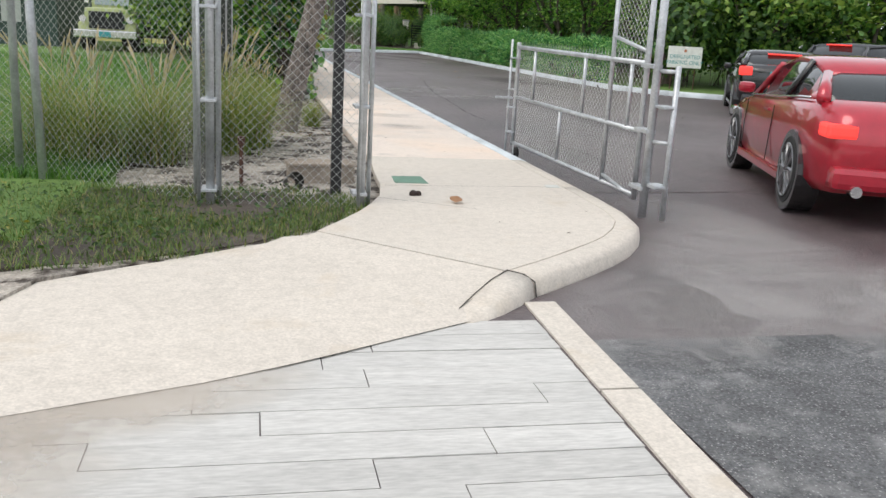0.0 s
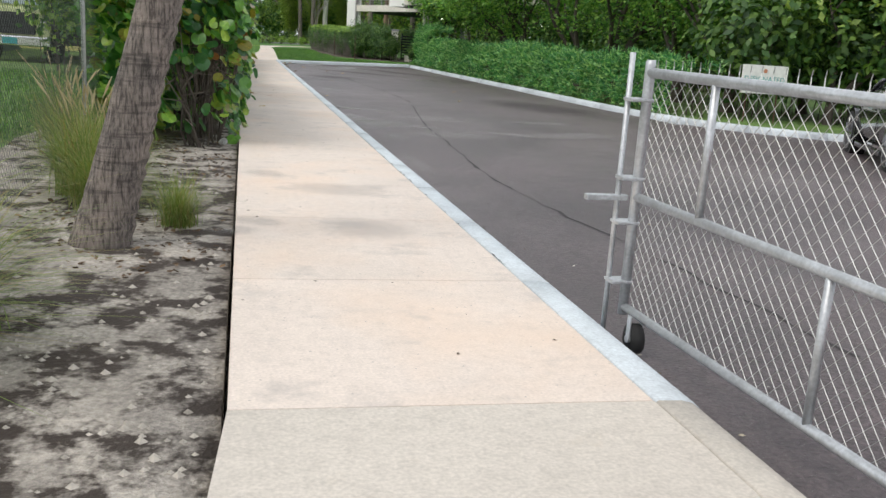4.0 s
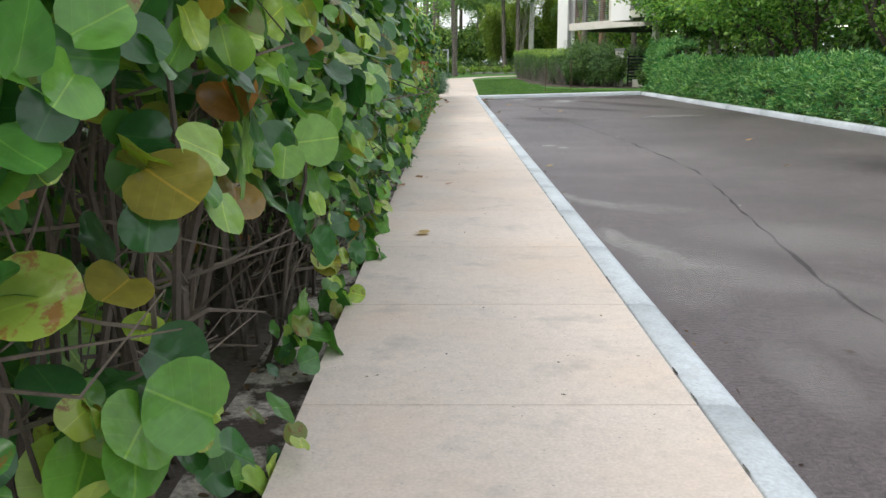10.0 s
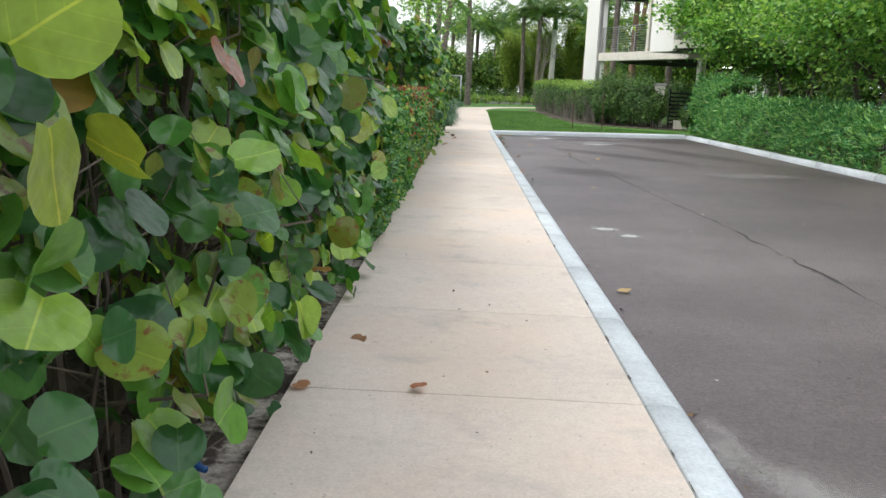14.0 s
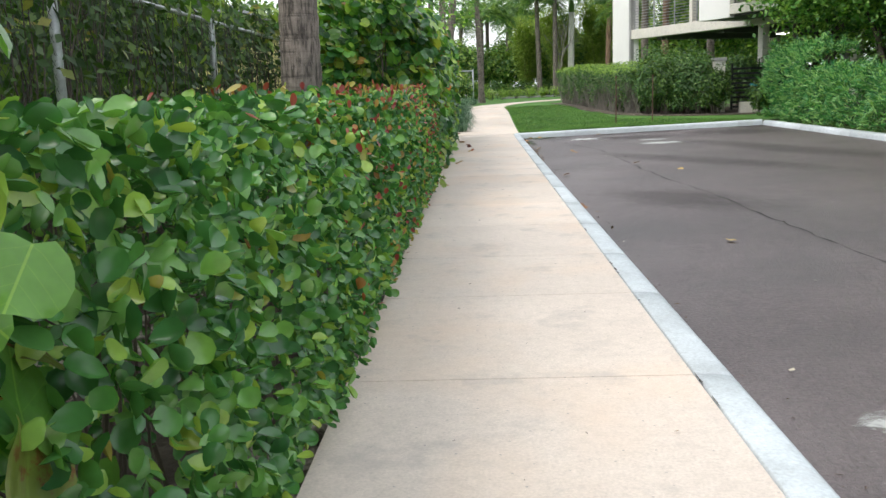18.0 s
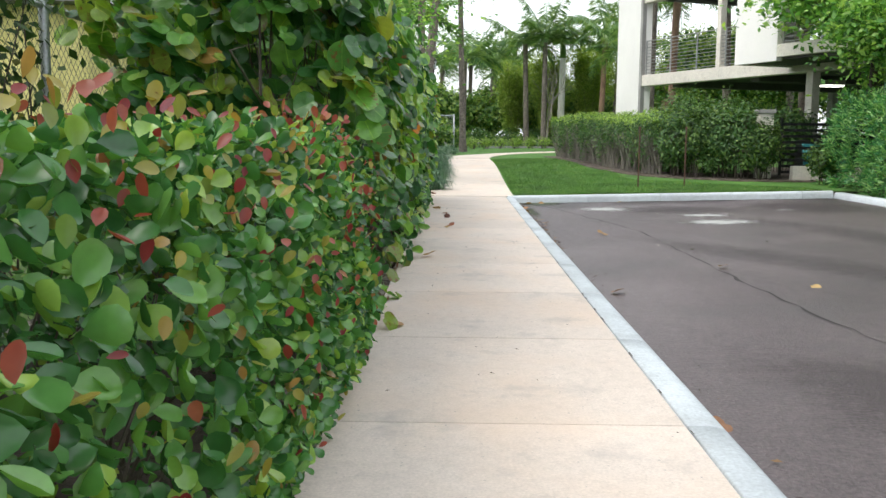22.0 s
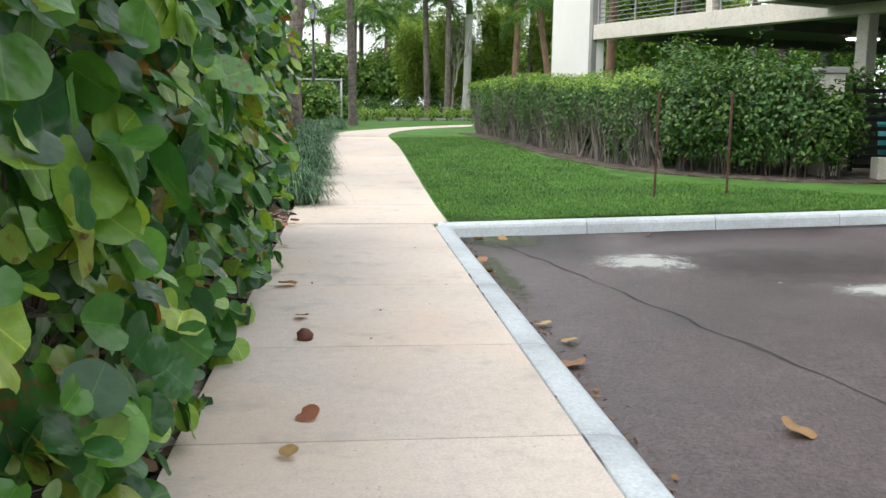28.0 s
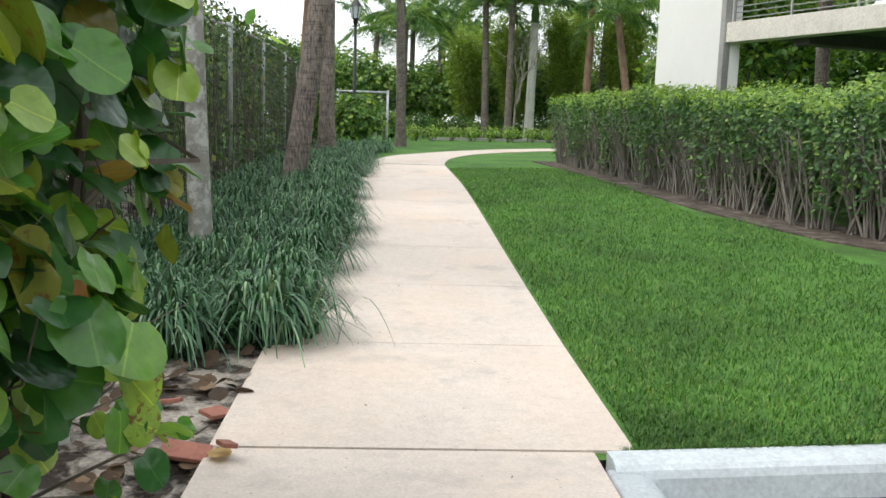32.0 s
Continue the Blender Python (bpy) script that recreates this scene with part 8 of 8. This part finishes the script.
# ---------------------------------------------------------------- cars
def car(name, label, m, L, W, H, paint, kind="coupe", lit=True):
    """A car along +y, its nose in front, wheels on z = 0."""
    ob = thing(name, label, "car", "cars at the gate", m)
    hw = W / 2
    if kind == "coupe":
        low = [(-L / 2, 0.42, 0.86, 0.80), (-L / 2 + 0.12, 0.26, 0.98, 0.90), (-L / 2 + 0.6, 0.22, 1.03, 0.98), (-L / 2 + 1.3, 0.2, 1.0, 1.0), (-0.2, 0.19, 0.95, 1.0), (L / 2 - 1.5, 0.19, 0.92, 1.0), (L / 2 - 0.9, 0.2, 0.86, 0.98), (L / 2 - 0.35, 0.22, 0.78, 0.92), (L / 2 - 0.08, 0.3, 0.68, 0.82), (L / 2, 0.4, 0.6, 0.72)]
        roof = [(-L / 2 + 0.45, 1.02, 0.0), (-L / 2 + 0.95, H - 0.13, 0.72), (-0.75, H - 0.01, 0.70), (-0.1, H, 0.69), (0.45, H - 0.08, 0.71), (L / 2 - 1.35, 0.93, 0.0)]
    else:
        low = [(-L / 2, 0.5, 1.02, 0.86), (-L / 2 + 0.1, 0.35, 1.08, 0.94), (-L / 2 + 0.7, 0.3, 1.08, 1.0), (0, 0.28, 1.05, 1.0), (L / 2 - 1.4, 0.28, 1.04, 1.0), (L / 2 - 0.4, 0.3, 0.98, 0.94), (L / 2 - 0.05, 0.4, 0.85, 0.84), (L / 2, 0.5, 0.75, 0.78)]
        roof = [(-L / 2 + 0.06, 1.08, 0.0), (-L / 2 + 0.38, H - 0.08, 0.76), (-0.9, H, 0.76), (0.2, H - 0.02, 0.75), (0.55, H - 0.1, 0.75), (L / 2 - 1.25, 1.03, 0.0)]
    rings = []
    for y, zb, zt, k in low:
        w = hw * k
        mid = zb + (zt - zb) * 0.55
        rings.append([(-w * 0.86, y, zb), (-w * 0.97, y, zb + 0.1), (-w, y, mid), (-w * 0.985, y, zt - 0.12), (-w * 0.93, y, zt - 0.03), (-w * 0.8, y, zt), (0, y, zt + 0.02), (w * 0.8, y, zt), (w * 0.93, y, zt - 0.03), (w * 0.985, y, zt - 0.12), (w, y, mid), (w * 0.97, y, zb + 0.1), (w * 0.86, y, zb)])
    body = part("body", Mesh().loft(rings), paint, ob, "", True)
    # glass house
    gr = []
    belt = lambda y: np.interp(y, [q[0] for q in low], [q[2] for q in low])
    for y, z, k in roof:
        b = float(belt(y)) - 0.02
        wt = hw * (k if k else 0.8)
        wb = hw * 0.9
        gr.append([(-wb, y, b), (-wt - 0.01, y, z - 0.03 if k else b + 0.005), (-wt * 0.85, y, z if k else b + 0.012), (0, y, z + 0.025 if k else b + 0.03), (wt * 0.85, y, z if k else b + 0.012), (wt + 0.01, y, z - 0.03 if k else b + 0.005), (wb, y, b)])
    part("glass", Mesh().loft(gr), GLASS, ob, "dark tinted glass", True)
    rp = []
    for y, z, k in roof[1:-1]:
        wt = hw * k
        rp.append([(-wt - 0.025, y, z - 0.05), (-wt - 0.005, y, z - 0.012), (-wt * 0.85, y, z + 0.014), (0, y, z + 0.038), (wt * 0.85, y, z + 0.014), (wt + 0.005, y, z - 0.012), (wt + 0.025, y, z - 0.05), (0, y, z - 0.02)])
    part("roof", Mesh().loft(rp), paint, ob, "", True)
    for sx in (-1, 1):
        # pillars and chrome line
        a, b, c, d = roof[0], roof[1], roof[-2], roof[-1]
        part("pillar", Mesh().tube([(sx * hw * 0.9, a[0], float(belt(a[0]))), (sx * (hw * b[2] + 0.02), b[0], b[1] - 0.03)], [0.06, 0.055], 8), paint, ob, "", True)
        part("pillar", Mesh().tube([(sx * hw * 0.88, d[0], float(belt(d[0])) - 0.01), (sx * (hw * c[2] + 0.015), c[0], c[1] - 0.03)], [0.04, 0.04], 6), paint, ob, "", True)
        if kind == "coupe":
            quarter = []
            for f in (0.0, 0.35, 0.7, 1.0):
                y0, y1 = a[0] - 0.02 + (b[0] - a[0]) * f, -0.98 - 0.16 * f * f
                xo = hw * 0.915 + (hw * b[2] + 0.03 - hw * 0.915) * f
                zz = float(belt(a[0])) - 0.03 + (b[1] - float(belt(a[0]))) * f
                quarter.append([(sx * (xo - 0.07), y0, zz), (sx * xo, y0 + 0.05, zz), (sx * xo, max(y1, y0 + 0.2), zz), (sx * (xo - 0.07), max(y1, y0 + 0.2) + 0.02, zz)])
            part("rear_quarter", Mesh().loft(quarter), paint, ob, "", True)
        my = -0.55 if kind == "coupe" else -0.2
        part("pillar", Mesh().tube([(sx * hw * 0.915, my - 0.1, float(belt(my)) - 0.01), (sx * (hw * 0.71 + 0.02), my - 0.25, H - 0.04)], [0.045, 0.035], 6), GLOSSB, ob, "black door pillar", True)
        part("trim", Mesh().tube([(sx * hw * 0.945, y, float(belt(y)) - 0.012) for y in np.linspace(roof[0][0] + 0.25, roof[-1][0] - 0.05, 7)], 0.012, 6), CHROME, ob, "chrome window trim", True)
        part("door_gap", Mesh().tube([(sx * hw * 1.003, y, z) for y, z in ((-0.42, 0.3), (-0.45, 0.6), (-0.5, 0.86))], 0.006, 4), GLOSSB, ob)
        part("door_gap", Mesh().tube([(sx * hw * 1.003, y, z) for y, z in ((0.85, 0.3), (0.88, 0.6), (0.8, 0.84))], 0.006, 4), GLOSSB, ob)
        part("door_handle", Mesh().cham((sx * hw * 1.0 - 0.015, -0.28, 0.79), (sx * hw * 1.0 + 0.02, -0.08, 0.82), 0.008), paint, ob)
        part("sill", Mesh().cham((sx * hw * 0.97 - 0.03, -L / 2 + 1.25, 0.18), (sx * hw * 0.97 + 0.03, L / 2 - 1.25, 0.27), 0.02), paint, ob)
        part("mirror", Mesh().cham((sx * (hw + 0.07) - 0.09, 0.62, 0.92), (sx * (hw + 0.07) + 0.09, 0.73, 1.04), 0.045), GLOSSB if kind != "coupe" else paint, ob)
        part("tail_lamp", Mesh().cham((sx * hw * 0.8 - 0.14, -L / 2 - 0.012, 0.72 if kind == "coupe" else 0.86), (sx * hw * 0.8 + 0.11, -L / 2 + 0.28, 0.84 if kind == "coupe" else 1.04), 0.03), TAILLIT if lit else TAIL, ob, "lit red tail lamp")
        part("headlamp", Mesh().cham((sx * hw * 0.7 - 0.2, L / 2 - 0.3, 0.56), (sx * hw * 0.7 + 0.12, L / 2 - 0.02, 0.68), 0.03), CHROME, ob)
        for wy in (-1.38, 1.38) if kind == "coupe" else (-1.42, 1.42):
            R = 0.33 if kind == "coupe" else 0.36
            ax = sx * (hw - 0.1)
            part("wheel_arch", Mesh().tube([(ax - sx * 0.12, wy, R), (ax + sx * 0.104, wy, R)], R + 0.045, 24), GLOSSB, ob, "black wheel arch")
            wh = part("wheel", Mesh().tube([(ax - sx * 0.1, wy, R), (ax - sx * 0.09, wy, R), (ax + sx * 0.09, wy, R), (ax + sx * 0.112, wy, R)], [R - 0.02, R, R, R - 0.03], 28), RUBBER, ob, "black tyre")
            part("rim", Mesh().tube([(ax + sx * 0.06, wy, R), (ax + sx * 0.114, wy, R)], [R * 0.74, R * 0.74], 24, True), GLOSSB, wh)
            sm = Mesh()
            for k in range(5):
                for off in (-0.13, 0.13):
                    a = 2 * math.pi * k / 5 + off + 0.3
                    a2 = 2 * math.pi * k / 5 + off * 2.1 + 0.3
                    sm.tube([(ax + sx * 0.118, wy + 0.03 * math.cos(a), R + 0.03 * math.sin(a)), (ax + sx * 0.122, wy + R * 0.4 * math.cos(a), R + R * 0.4 * math.sin(a)), (ax + sx * 0.116, wy + R * 0.72 * math.cos(a2), R + R * 0.72 * math.sin(a2))], [0.012, 0.014, 0.012], 6)
            part("spoke_star", sm, ALLOY, wh, "machined alloy spokes")
            part("rim_lip", Mesh().tube([(ax + sx * 0.117, wy + R * 0.74 * math.cos(q * math.pi / 12), R + R * 0.74 * math.sin(q * math.pi / 12)) for q in range(25)], 0.008, 5, False), ALLOY, wh)
    part("number_plate", Mesh().cham((-0.26, -L / 2 - 0.03, 0.66 if kind == "coupe" else 0.82), (0.26, -L / 2 - 0.005, 0.79 if kind == "coupe" else 0.96), 0.006), PLATE, ob)
    part("rear_bumper", Mesh().cham((-hw * 0.86, -L / 2 - 0.04, 0.3), (hw * 0.86, -L / 2 + 0.2, 0.5), 0.06), paint, ob)
    if kind != "coupe":
        part("brake_lamp", Mesh().cham((-0.32 if kind != "coupe" else -0.2, roof[1][0] - 0.10, roof[1][1] + 0.0), (0.32 if kind != "coupe" else 0.2, roof[1][0] + 0.02, roof[1][1] + 0.03), 0.01), TAILLIT, ob, "lit red high brake lamp")
    for sx in (-0.55, 0.55):
        part("exhaust", Mesh().tube([(sx, -L / 2 - 0.05, 0.3), (sx, -L / 2 + 0.1, 0.3)], 0.05, 10), CHROME, ob)
    return ob


hx_, hy_ = 0.33, 0.944
turn = math.degrees(math.atan2(-hx_, hy_))
mid = Vector((3.69, 7.94, 0)) + Vector((hx_, hy_, 0)) * 1.40 + Vector((hy_, -hx_, 0)) * 0.80
car("red_coupe", "glossy red coupe with black alloy wheels waiting at the gate", pose(mid.x, mid.y, road_z(mid.x) + 0.01, 0, 1.0, turn), 4.6, 1.77, 1.37, REDP, "coupe")
car("black_suv", "black car with lit tail lamps waiting ahead", pose(9.95, 18.7, 0.0, 0, 0, turn - 7), 4.3, 1.75, 1.36, BLACKC, "suv")
car("dark_pickup", "dark tall car at the head of the queue", pose(14.6, 21.2, 0.03, 0, 0, turn - 50), 4.7, 1.85, 1.62, BLACKC, "suv")
